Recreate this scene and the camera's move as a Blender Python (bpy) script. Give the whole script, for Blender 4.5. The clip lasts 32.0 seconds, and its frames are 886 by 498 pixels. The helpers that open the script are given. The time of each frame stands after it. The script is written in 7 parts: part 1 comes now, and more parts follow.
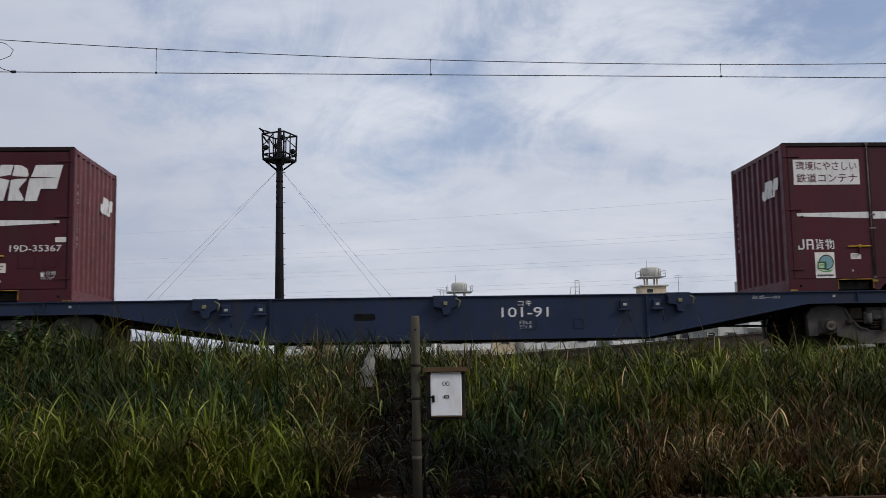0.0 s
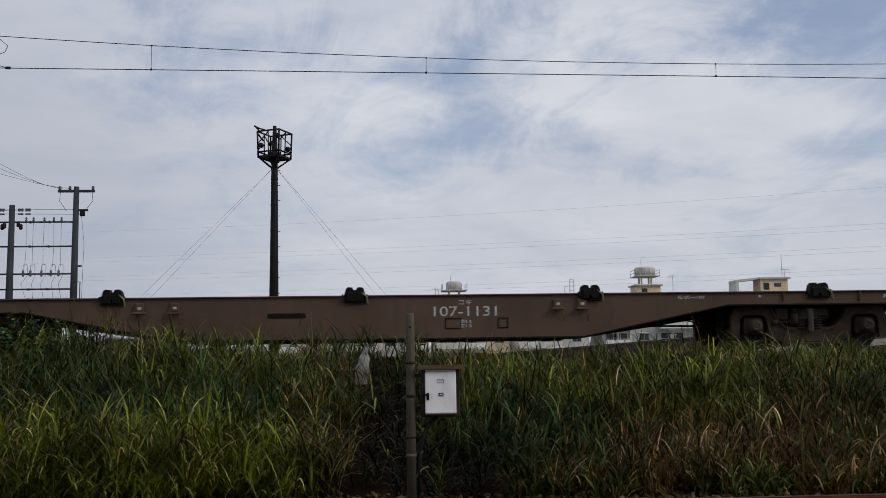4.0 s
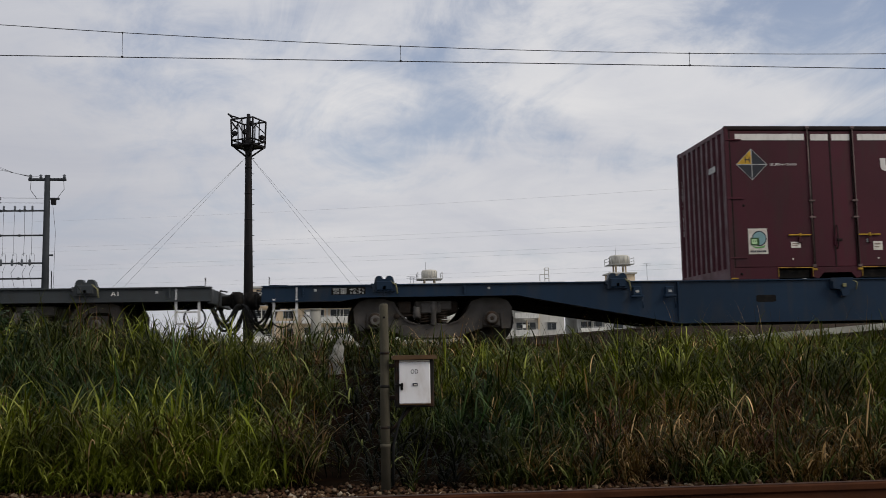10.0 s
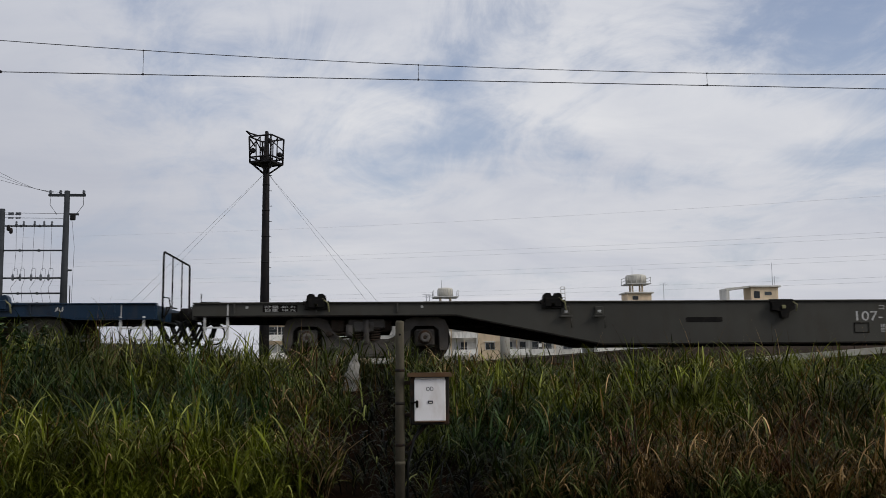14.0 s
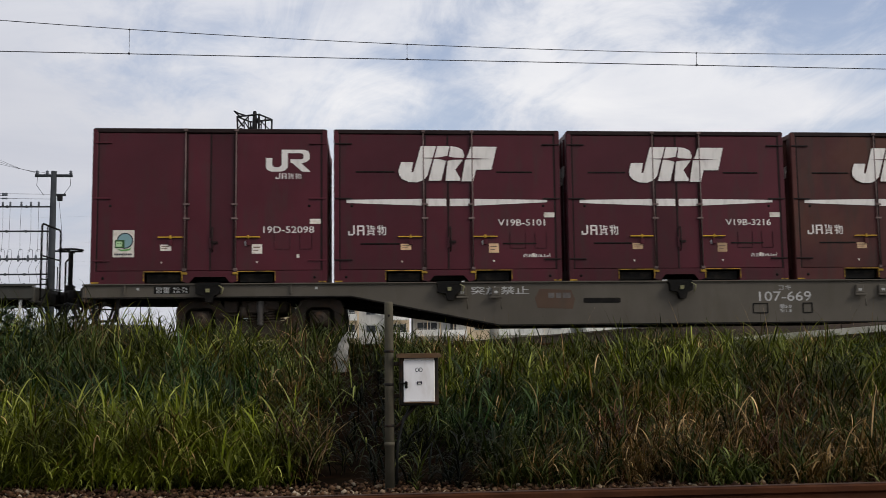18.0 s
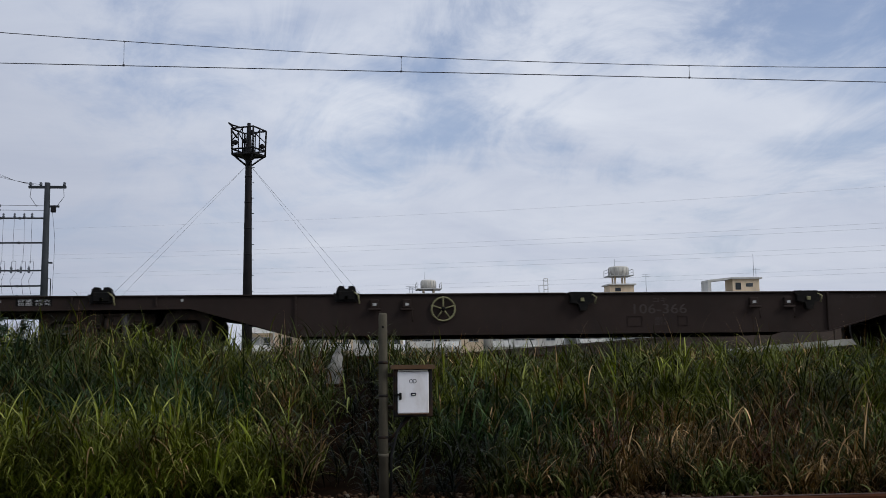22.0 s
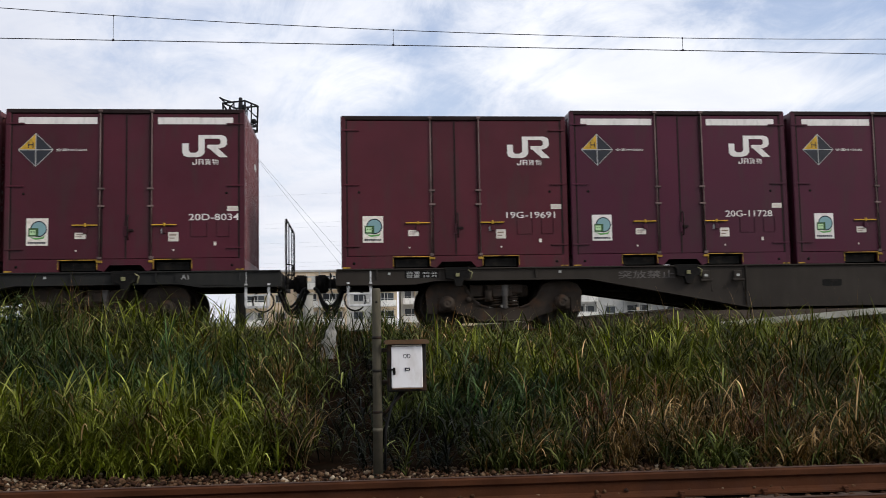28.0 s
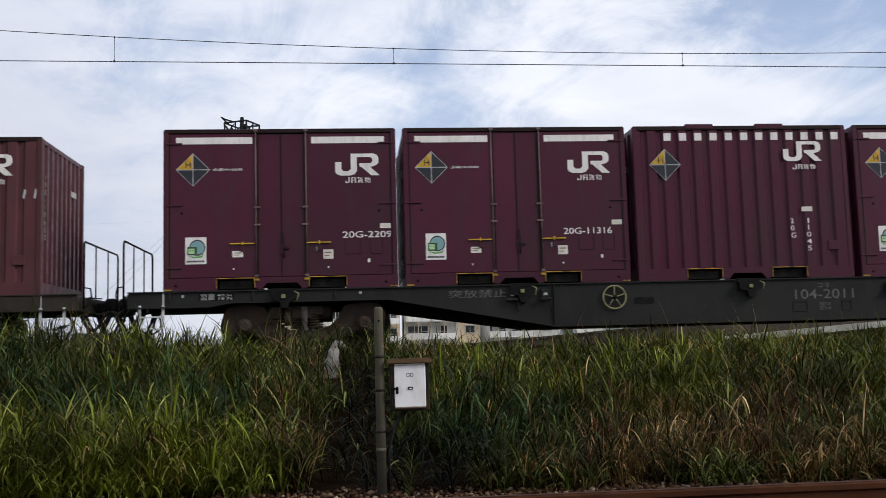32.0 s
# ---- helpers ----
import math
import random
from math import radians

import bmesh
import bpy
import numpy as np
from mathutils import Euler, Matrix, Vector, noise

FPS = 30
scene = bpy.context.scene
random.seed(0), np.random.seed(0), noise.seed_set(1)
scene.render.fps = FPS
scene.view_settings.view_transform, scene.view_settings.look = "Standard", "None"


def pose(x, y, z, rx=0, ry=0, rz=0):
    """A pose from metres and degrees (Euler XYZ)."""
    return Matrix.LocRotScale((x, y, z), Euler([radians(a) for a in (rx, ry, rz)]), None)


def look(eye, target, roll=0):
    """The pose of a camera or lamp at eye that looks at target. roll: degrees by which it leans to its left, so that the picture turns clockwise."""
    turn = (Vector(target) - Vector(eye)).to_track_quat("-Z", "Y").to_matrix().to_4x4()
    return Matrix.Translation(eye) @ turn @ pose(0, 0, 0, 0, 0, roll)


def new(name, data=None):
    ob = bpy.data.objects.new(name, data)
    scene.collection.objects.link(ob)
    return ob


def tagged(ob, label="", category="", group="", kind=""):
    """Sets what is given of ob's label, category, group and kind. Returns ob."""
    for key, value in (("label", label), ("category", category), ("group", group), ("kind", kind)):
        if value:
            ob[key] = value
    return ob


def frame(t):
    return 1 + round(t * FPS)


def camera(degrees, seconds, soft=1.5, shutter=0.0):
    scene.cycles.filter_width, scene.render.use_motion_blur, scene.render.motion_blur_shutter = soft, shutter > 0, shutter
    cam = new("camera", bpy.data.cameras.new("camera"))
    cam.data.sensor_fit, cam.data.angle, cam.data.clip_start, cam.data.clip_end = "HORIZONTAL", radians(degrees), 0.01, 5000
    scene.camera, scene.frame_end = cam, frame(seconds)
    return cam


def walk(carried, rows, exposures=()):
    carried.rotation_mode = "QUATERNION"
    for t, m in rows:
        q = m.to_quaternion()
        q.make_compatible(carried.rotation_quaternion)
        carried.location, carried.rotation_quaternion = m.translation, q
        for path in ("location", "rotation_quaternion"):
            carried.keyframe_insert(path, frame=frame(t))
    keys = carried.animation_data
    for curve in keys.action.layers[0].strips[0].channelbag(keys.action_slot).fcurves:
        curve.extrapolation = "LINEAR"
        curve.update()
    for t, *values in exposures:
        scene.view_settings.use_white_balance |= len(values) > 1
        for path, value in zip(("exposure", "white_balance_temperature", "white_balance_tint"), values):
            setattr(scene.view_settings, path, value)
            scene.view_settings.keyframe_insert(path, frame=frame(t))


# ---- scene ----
cam = camera(48.6, 32.0, 0.5, 0.12)

# seconds, place of the eye, turn to the left, tilt up and lean to the left in degrees
EYE_ROWS = (
    (0.0, -0.008, -0.011, -0.004, -3.26, 6.65, -1.04),
    (0.5, -0.008, -0.012, -0.004, -3.24, 6.82, -0.89),
    (1.0, -0.007, -0.037, -0.018, -3.17, 6.99, -0.85),
    (1.5, -0.006, -0.020, -0.009, -3.03, 6.94, -0.84),
    (2.0, -0.008, 0.009, 0.002, -2.98, 6.85, -0.87),
    (2.5, -0.006, -0.015, -0.005, -3.27, 6.66, -0.99),
    (3.0, -0.005, -0.010, -0.004, -3.55, 6.54, -0.87),
    (3.5, -0.011, -0.013, -0.012, -3.56, 6.61, -0.83),
    (5.5, -0.001, -0.009, -0.006, -3.47, 6.22, -1.07),
    (6.0, 0.003, -0.009, -0.002, -3.39, 6.14, -1.13),
    (6.5, 0.006, -0.008, -0.006, -3.46, 5.97, -1.04),
    (7.0, 0.002, -0.000, -0.006, -3.55, 5.56, -0.99),
    (7.5, 0.007, 0.018, 0.007, -3.52, 5.27, -1.23),
    (8.0, 0.015, 0.024, 0.005, -3.50, 5.20, -1.32),
    (8.5, 0.012, 0.018, -0.001, -3.68, 5.37, -1.21),
    (9.0, 0.009, 0.018, 0.005, -4.10, 5.40, -1.15),
    (9.5, 0.009, 0.007, 0.009, -4.43, 5.73, -0.97),
    (10.0, 0.003, 0.009, 0.002, -5.00, 5.87, -1.08),
    (10.5, 0.000, 0.043, 0.027, -5.05, 6.07, -1.08),
    (11.0, 0.004, -0.029, -0.012, -4.96, 6.24, -0.91),
    (11.5, 0.007, -0.028, -0.016, -4.87, 6.32, -0.79),
    (12.0, 0.006, 0.006, 0.006, -4.86, 6.35, -0.62),
    (12.5, -0.008, 0.017, 0.008, -4.53, 6.57, -0.38),
    (13.0, -0.006, -0.007, -0.006, -4.00, 6.93, -0.38),
    (13.5, 0.001, -0.016, -0.003, -4.01, 6.98, -0.48),
    (15.5, -0.004, -0.006, -0.005, -4.25, 6.42, -0.77),
    (16.0, -0.000, -0.007, -0.000, -4.43, 6.25, -0.83),
    (16.5, 0.003, -0.018, -0.013, -4.59, 6.35, -0.78),
    (17.0, 0.004, -0.018, -0.007, -4.68, 6.20, -0.70),
    (17.5, 0.002, 0.012, 0.004, -4.60, 5.95, -0.69),
    (18.0, 0.003, 0.011, 0.003, -4.69, 5.78, -0.69),
    (18.5, 0.000, 0.014, 0.005, -4.74, 5.57, -0.56),
    (19.0, -0.001, 0.010, 0.002, -4.73, 5.45, -0.45),
    (19.5, 0.003, 0.007, 0.004, -4.80, 5.51, -0.43),
    (20.0, -0.005, 0.004, 0.003, -4.91, 5.62, -0.42),
    (20.5, -0.000, 0.023, 0.014, -4.95, 5.70, -0.60),
    (21.0, -0.003, 0.010, 0.003, -5.07, 5.83, -0.63),
    (21.5, -0.003, 0.019, 0.005, -5.08, 6.16, -0.64),
    (22.0, 0.001, -0.012, -0.001, -5.05, 6.46, -0.71),
    (22.5, -0.004, -0.010, -0.005, -5.08, 6.44, -0.64),
    (23.0, -0.004, -0.009, -0.005, -5.18, 6.43, -0.63),
    (23.5, 0.003, -0.008, -0.001, -5.37, 6.40, -0.59),
    (24.0, -0.005, 0.022, 0.006, -5.24, 6.32, -0.60),
    (24.5, -0.001, 0.034, 0.010, -4.88, 6.34, -0.92),
    (25.0, 0.004, 0.037, 0.015, -4.93, 6.39, -1.09),
    (25.5, 0.005, 0.002, -0.004, -5.16, 6.24, -1.17),
    (26.0, -0.001, 0.002, -0.001, -5.52, 5.84, -1.13),
    (26.5, 0.003, 0.008, 0.005, -5.54, 5.54, -1.13),
    (28.5, 0.004, 0.001, 0.003, -5.36, 4.82, -0.98),
    (29.0, 0.004, -0.003, -0.003, -5.34, 4.74, -0.91),
    (29.5, 0.003, 0.007, 0.001, -5.31, 4.74, -0.92),
    (30.0, 0.007, -0.007, -0.007, -4.96, 4.87, -1.23),
    (30.5, 0.007, -0.003, -0.003, -4.98, 5.11, -1.34),
    (31.0, 0.016, -0.009, -0.011, -5.09, 5.74, -1.45),
    (31.5, 0.010, -0.017, -0.001, -5.22, 5.86, -1.56),
    (32.0, 0.010, 0.032, 0.013, -5.30, 5.96, -1.60),
)
# the clip's camera brightens and cools its picture as the red containers pass
EXPOSURES = (
    (0.0, -0.08, 6000, 10), (1.0, -0.10, 6100, 10), (2.0, -0.12, 6250, 10), (3.0, -0.12, 6350, 10), (5.0, -0.18, 5900, 10), (6.0, -0.18, 5850, 10), (7.0, -0.15, 6150, 10),
    (8.0, -0.12, 6400, 10), (10.0, -0.10, 6500, 10), (13.0, -0.08, 6500, 10), (15.0, -0.08, 6100, 10), (16.0, -0.06, 6050, 10), (17.0, 0.03, 6400, 10), (18.0, 0.20, 6450, 10),
    (19.0, 0.42, 6400, 10), (20.0, 0.30, 6100, 10), (21.0, 0.06, 5900, 10), (22.0, -0.08, 5900, 10), (23.0, -0.10, 6000, 10), (24.0, -0.04, 6350, 10), (25.0, 0.14, 6450, 10),
    (26.0, 0.36, 6600, 10), (28.0, 0.46, 6300, 10), (29.0, 0.46, 6200, 10), (30.0, 0.46, 6200, 10), (31.0, 0.46, 6150, 10), (32.0, 0.36, 6150, 10),
)
walk(cam, [(t, pose(x, y, z, 90 + tilt, 0, turn) @ pose(0, 0, 0, 0, 0, lean)) for t, x, y, z, turn, tilt, lean in EYE_ROWS], EXPOSURES)

# ---------------------------------------------------------------- sky and sun
SUN_FROM = Vector((0.80, -0.42, 0.62)).normalized()


def make_sky():
    world = bpy.data.worlds.new("sky")
    scene.world = world
    world.use_nodes = True
    nt = world.node_tree
    nt.nodes.clear()
    out = nt.nodes.new("ShaderNodeOutputWorld")
    back = nt.nodes.new("ShaderNodeBackground")
    back.inputs["Strength"].default_value = 0.1
    sky = nt.nodes.new("ShaderNodeTexSky")
    sky.sky_type = "NISHITA"
    sky.sun_disc = False
    sky.sun_elevation = math.asin(SUN_FROM.z)
    sky.sun_rotation = math.atan2(SUN_FROM.x, SUN_FROM.y)
    sky.air_density, sky.dust_density, sky.ozone_density = 1.0, 1.5, 1.5
    co = nt.nodes.new("ShaderNodeTexCoord")
    sep = nt.nodes.new("ShaderNodeSeparateXYZ")
    nt.links.new(co.outputs["Generated"], sep.inputs[0])

    def calc(op, a, b=None):
        n = nt.nodes.new("ShaderNodeMath")
        n.operation = op
        for i, v in enumerate((a, b)):
            if v is None:
                continue
            if isinstance(v, (int, float)):
                n.inputs[i].default_value = v
            else:
                nt.links.new(v, n.inputs[i])
        return n.outputs[0]

    # the cloud sheet lies level, so that it narrows towards the horizon
    up = calc("ADD", calc("MAXIMUM", sep.outputs[2], 0.0), 0.16)
    flat = nt.nodes.new("ShaderNodeCombineXYZ")
    nt.links.new(calc("DIVIDE", sep.outputs[0], up), flat.inputs[0])
    nt.links.new(calc("DIVIDE", sep.outputs[1], up), flat.inputs[1])

    def clouds(scale, rough, detail, shift, warp, stretch):
        m = nt.nodes.new("ShaderNodeMapping")
        m.inputs["Location"].default_value = shift
        m.inputs["Rotation"].default_value = (0, 0, 0.5)
        m.inputs["Scale"].default_value = stretch
        nt.links.new(flat.outputs[0], m.inputs[0])
        n = nt.nodes.new("ShaderNodeTexNoise")
        n.inputs["Scale"].default_value = scale
        n.inputs["Detail"].default_value = detail
        n.inputs["Roughness"].default_value = rough
        n.inputs["Distortion"].default_value = warp
        nt.links.new(m.outputs[0], n.inputs["Vector"])
        return n.outputs[0]

    big = clouds(0.85, 0.55, 6, SHIFT_BIG, 0.5, (1, 1, 1))
    wisp = clouds(2.6, 0.68, 10, (4.1, 0.3, 0.0), 1.1, (1, 0.5, 1))
    cover = calc("ADD", calc("MULTIPLY", big, 0.64), calc("MULTIPLY", wisp, 0.36))
    ramp = nt.nodes.new("ShaderNodeMapRange")
    ramp.interpolation_type = "SMOOTHSTEP"
    ramp.inputs["From Min"].default_value, ramp.inputs["From Max"].default_value = 0.34, 0.52
    ramp.inputs["To Min"].default_value, ramp.inputs["To Max"].default_value = 0.34, 1.0
    # the cloud sheet breaks open to blue high on the right
    far = nt.nodes.new("ShaderNodeVectorMath")
    far.operation = "DISTANCE"
    far.inputs[1].default_value = (0.45, 0.80, 0.40)
    nt.links.new(co.outputs["Generated"], far.inputs[0])
    gap = nt.nodes.new("ShaderNodeMapRange")
    gap.interpolation_type = "SMOOTHSTEP"
    for key, x in zip(("From Min", "From Max", "To Min", "To Max"), (0.04, 0.30, 0.20, 0.0)):
        gap.inputs[key].default_value = x
    nt.links.new(far.outputs["Value"], gap.inputs["Value"])
    cover = calc("SUBTRACT", cover, gap.outputs[0])
    near = nt.nodes.new("ShaderNodeVectorMath")
    near.operation = "DISTANCE"
    near.inputs[1].default_value = (0.045, 0.970, 0.238)
    nt.links.new(co.outputs["Generated"], near.inputs[0])
    rift = nt.nodes.new("ShaderNodeMapRange")
    rift.interpolation_type = "SMOOTHSTEP"
    for key, x in zip(("From Min", "From Max", "To Min", "To Max"), (0.0, 0.12, 0.085, 0.0)):
        rift.inputs[key].default_value = x
    nt.links.new(near.outputs["Value"], rift.inputs["Value"])
    cover = calc("SUBTRACT", cover, rift.outputs[0])
    nt.links.new(cover, ramp.inputs["Value"])
    shade = nt.nodes.new("ShaderNodeMapRange")
    shade.inputs["From Min"].default_value, shade.inputs["From Max"].default_value = 0.3, 0.7
    nt.links.new(clouds(1.7, 0.6, 7, (1.0, 7.0, 0.0), 0.7, (0.7, 1, 1)), shade.inputs["Value"])
    tone = nt.nodes.new("ShaderNodeMix")
    tone.data_type = "RGBA"
    tone.inputs["A"].default_value = CLOUD_DARK
    tone.inputs["B"].default_value = CLOUD_LIGHT
    nt.links.new(shade.outputs[0], tone.inputs["Factor"])
    blue = nt.nodes.new("ShaderNodeMix")
    blue.data_type = "RGBA"
    blue.blend_type = "MULTIPLY"
    blue.inputs["Factor"].default_value = 1.0
    blue.inputs["B"].default_value = SKY_GAIN
    nt.links.new(sky.outputs[0], blue.inputs["A"])
    mix = nt.nodes.new("ShaderNodeMix")
    mix.data_type = "RGBA"
    nt.links.new(ramp.outputs[0], mix.inputs["Factor"])
    nt.links.new(blue.outputs["Result"], mix.inputs["A"])
    nt.links.new(tone.outputs["Result"], mix.inputs["B"])
    low = nt.nodes.new("ShaderNodeMapRange")
    for key, x in zip(("From Min", "From Max", "To Min", "To Max"), (0.0, 0.28, 0.62, 0.0)):
        low.inputs[key].default_value = x
    nt.links.new(sep.outputs[2], low.inputs["Value"])
    haze = nt.nodes.new("ShaderNodeMix")
    haze.data_type = "RGBA"
    haze.inputs["B"].default_value = HAZE
    nt.links.new(low.outputs[0], haze.inputs["Factor"])
    nt.links.new(mix.outputs["Result"], haze.inputs["A"])
    bank = nt.nodes.new("ShaderNodeVectorMath")
    bank.operation = "DISTANCE"
    bank.inputs[1].default_value = (-0.40, 0.91, 0.08)
    nt.links.new(co.outputs["Generated"], bank.inputs[0])
    veil = nt.nodes.new("ShaderNodeMapRange")
    veil.interpolation_type = "SMOOTHSTEP"
    for key, x in zip(("From Min", "From Max", "To Min", "To Max"), (0.08, 0.42, 0.62, 0.0)):
        veil.inputs[key].default_value = x
    nt.links.new(bank.outputs["Value"], veil.inputs["Value"])
    grey = nt.nodes.new("ShaderNodeMix")
    grey.data_type = "RGBA"
    grey.inputs["B"].default_value = CLOUD_LOW
    nt.links.new(veil.outputs[0], grey.inputs["Factor"])
    nt.links.new(haze.outputs["Result"], grey.inputs["A"])
    nt.links.new(grey.outputs["Result"], back.inputs["Color"])
    nt.links.new(back.outputs[0], out.inputs[0])
    lamp = bpy.data.lights.new("sun", "SUN")
    lamp.energy, lamp.angle, lamp.color = SUN_POWER, radians(18), (1.0, 0.92, 0.80)
    sun = new("sun", lamp)
    sun.matrix_world = look(SUN_FROM * 200, (0, 0, 0))


SHIFT_BIG = (0.0, 0.0, 0.0)
CLOUD_DARK = (5.8, 6.0, 6.65, 1)
CLOUD_LIGHT = (7.9, 7.85, 7.95, 1)
HAZE = (5.9, 5.85, 6.15, 1)
CLOUD_LOW = (4.3, 4.45, 5.1, 1)
SKY_GAIN = (0.9, 1.0, 1.15, 1)
SUN_POWER = 1.6
make_sky()


# ---------------------------------------------------------------- materials
def material(name, col, rough=0.6, metal=0.0, var=0.3, scale=2.0, fine=70.0, bump=0.15, stain=None, amount=0.0, streak=1.0, rnd=0.0, island=0.0, spec=0.22, tint=None, tint_scale=0.6, coat=0.0):
    """A surface with large and fine variation, stains that may run down, and a spread from piece to piece."""
    m = bpy.data.materials.new(name)
    m.use_nodes = True
    nt = m.node_tree
    bs = nt.nodes["Principled BSDF"]
    bs.inputs["Roughness"].default_value, bs.inputs["Metallic"].default_value = rough, metal
    bs.inputs["Specular IOR Level"].default_value = spec if rough < 0.6 else spec * 0.5
    bs.inputs["Coat Weight"].default_value = coat
    co = nt.nodes.new("ShaderNodeTexCoord")

    def tex(s, detail=5, vec=None):
        n = nt.nodes.new("ShaderNodeTexNoise")
        n.inputs["Scale"].default_value, n.inputs["Detail"].default_value = s, detail
        if vec:
            mp = nt.nodes.new("ShaderNodeMapping")
            mp.inputs["Scale"].default_value = vec
            nt.links.new(co.outputs["Object"], mp.inputs[0])
            nt.links.new(mp.outputs[0], n.inputs["Vector"])
        else:
            nt.links.new(co.outputs["Object"], n.inputs["Vector"])
        return n.outputs[0]

    def span(v, a, b, c, d):
        n = nt.nodes.new("ShaderNodeMapRange")
        for key, x in zip(("From Min", "From Max", "To Min", "To Max"), (a, b, c, d)):
            n.inputs[key].default_value = x
        nt.links.new(v, n.inputs["Value"])
        return n.outputs[0]

    def mixed(a, b, f, kind="MIX"):
        n = nt.nodes.new("ShaderNodeMix")
        n.data_type, n.blend_type = "RGBA", kind
        for key, v in (("A", a), ("B", b), ("Factor", f)):
            if isinstance(v, (tuple, float, int)):
                n.inputs[key].default_value = v if isinstance(v, (float, int)) else (*v[:3], 1)
            else:
                nt.links.new(v, n.inputs[key])
        return n.outputs["Result"]

    dark = tuple(c * (1 - var) for c in col)
    light = tuple(min(1, c * (1 + var)) for c in col)
    base = mixed(dark, light, span(tex(scale), 0.3, 0.7, 0, 1))
    base = mixed(base, tuple(c * 0.75 for c in col), span(tex(fine, 3), 0.35, 0.75, 0, var * 0.9))
    if tint:
        base = mixed(base, tint, span(tex(tint_scale, 4), 0.42, 0.62, 0, 0.8))
    if stain:
        base = mixed(base, stain, span(tex(scale * 2.2, 8, (streak, streak, 1 / streak)), 0.5, 0.72, 0, amount))
    if rnd or island:
        src = nt.nodes.new("ShaderNodeObjectInfo").outputs["Random"] if rnd else nt.nodes.new("ShaderNodeNewGeometry").outputs["Random Per Island"]
        k = rnd or island
        g = nt.nodes.new("ShaderNodeCombineColor")
        v = span(src, 0, 1, 1 - k, 1 + k)
        for i in range(3):
            nt.links.new(v, g.inputs[i])
        base = mixed(base, g.outputs[0], 1.0, "MULTIPLY")
    nt.links.new(base, bs.inputs["Base Color"])
    nt.links.new(span(tex(scale * 5), 0.3, 0.7, max(0.05, rough - 0.12), min(1, rough + 0.12)), bs.inputs["Roughness"])
    if bump:
        b = nt.nodes.new("ShaderNodeBump")
        b.inputs["Strength"].default_value, b.inputs["Distance"].default_value = bump, 0.01
        nt.links.new(tex(fine * 0.6, 6), b.inputs["Height"])
        nt.links.new(b.outputs[0], bs.inputs["Normal"])
    return m


def leaf(name, col, tip, spread=0.5):
    """Grass: each blade its own shade, some gone pale or dry, a little light through it."""
    m = bpy.data.materials.new(name)
    m.use_nodes = True
    nt = m.node_tree
    bs = nt.nodes["Principled BSDF"]
    bs.inputs["Roughness"].default_value = 0.5
    bs.inputs["Specular IOR Level"].default_value = 0.1
    rnd = nt.nodes.new("ShaderNodeNewGeometry").outputs["Random Per Island"]
    ramp = nt.nodes.new("ShaderNodeValToRGB")
    el = ramp.color_ramp.elements
    el[0].position, el[0].color = 0.0, (*[c * 0.5 for c in col], 1)
    el[1].position, el[1].color = 1.0, (*[min(0.6, c * 1.2) for c in tip], 1)
    low = el.new(0.42)
    low.color = (*[c * 0.75 for c in col], 1)
    mid = el.new(0.72)
    mid.color = (*[c * (1 + spread) for c in col], 1)
    nt.links.new(rnd, ramp.inputs[0])
    co = nt.nodes.new("ShaderNodeTexCoord")
    n = nt.nodes.new("ShaderNodeTexNoise")
    n.inputs["Scale"].default_value, n.inputs["Detail"].default_value = 1.8, 4
    nt.links.new(co.outputs["Object"], n.inputs["Vector"])
    r2 = nt.nodes.new("ShaderNodeMapRange")
    for key, x in zip(("From Min", "From Max", "To Min", "To Max"), (0.34, 0.66, 0.4, 1.6)):
        r2.inputs[key].default_value = x
    nt.links.new(n.outputs[0], r2.inputs["Value"])
    mul = nt.nodes.new("ShaderNodeVectorMath")
    mul.operation = "SCALE"
    nt.links.new(ramp.outputs[0], mul.inputs[0])
    nt.links.new(r2.outputs[0], mul.inputs["Scale"])
    nt.links.new(mul.outputs[0], bs.inputs["Base Color"])
    tr = nt.nodes.new("ShaderNodeBsdfTranslucent")
    nt.links.new(mul.outputs[0], tr.inputs["Color"])
    mix = nt.nodes.new("ShaderNodeMixShader")
    mix.inputs[0].default_value = 0.2
    nt.links.new(bs.outputs[0], mix.inputs[1])
    nt.links.new(tr.outputs[0], mix.inputs[2])
    nt.links.new(mix.outputs[0], nt.nodes["Material Output"].inputs[0])
    return m


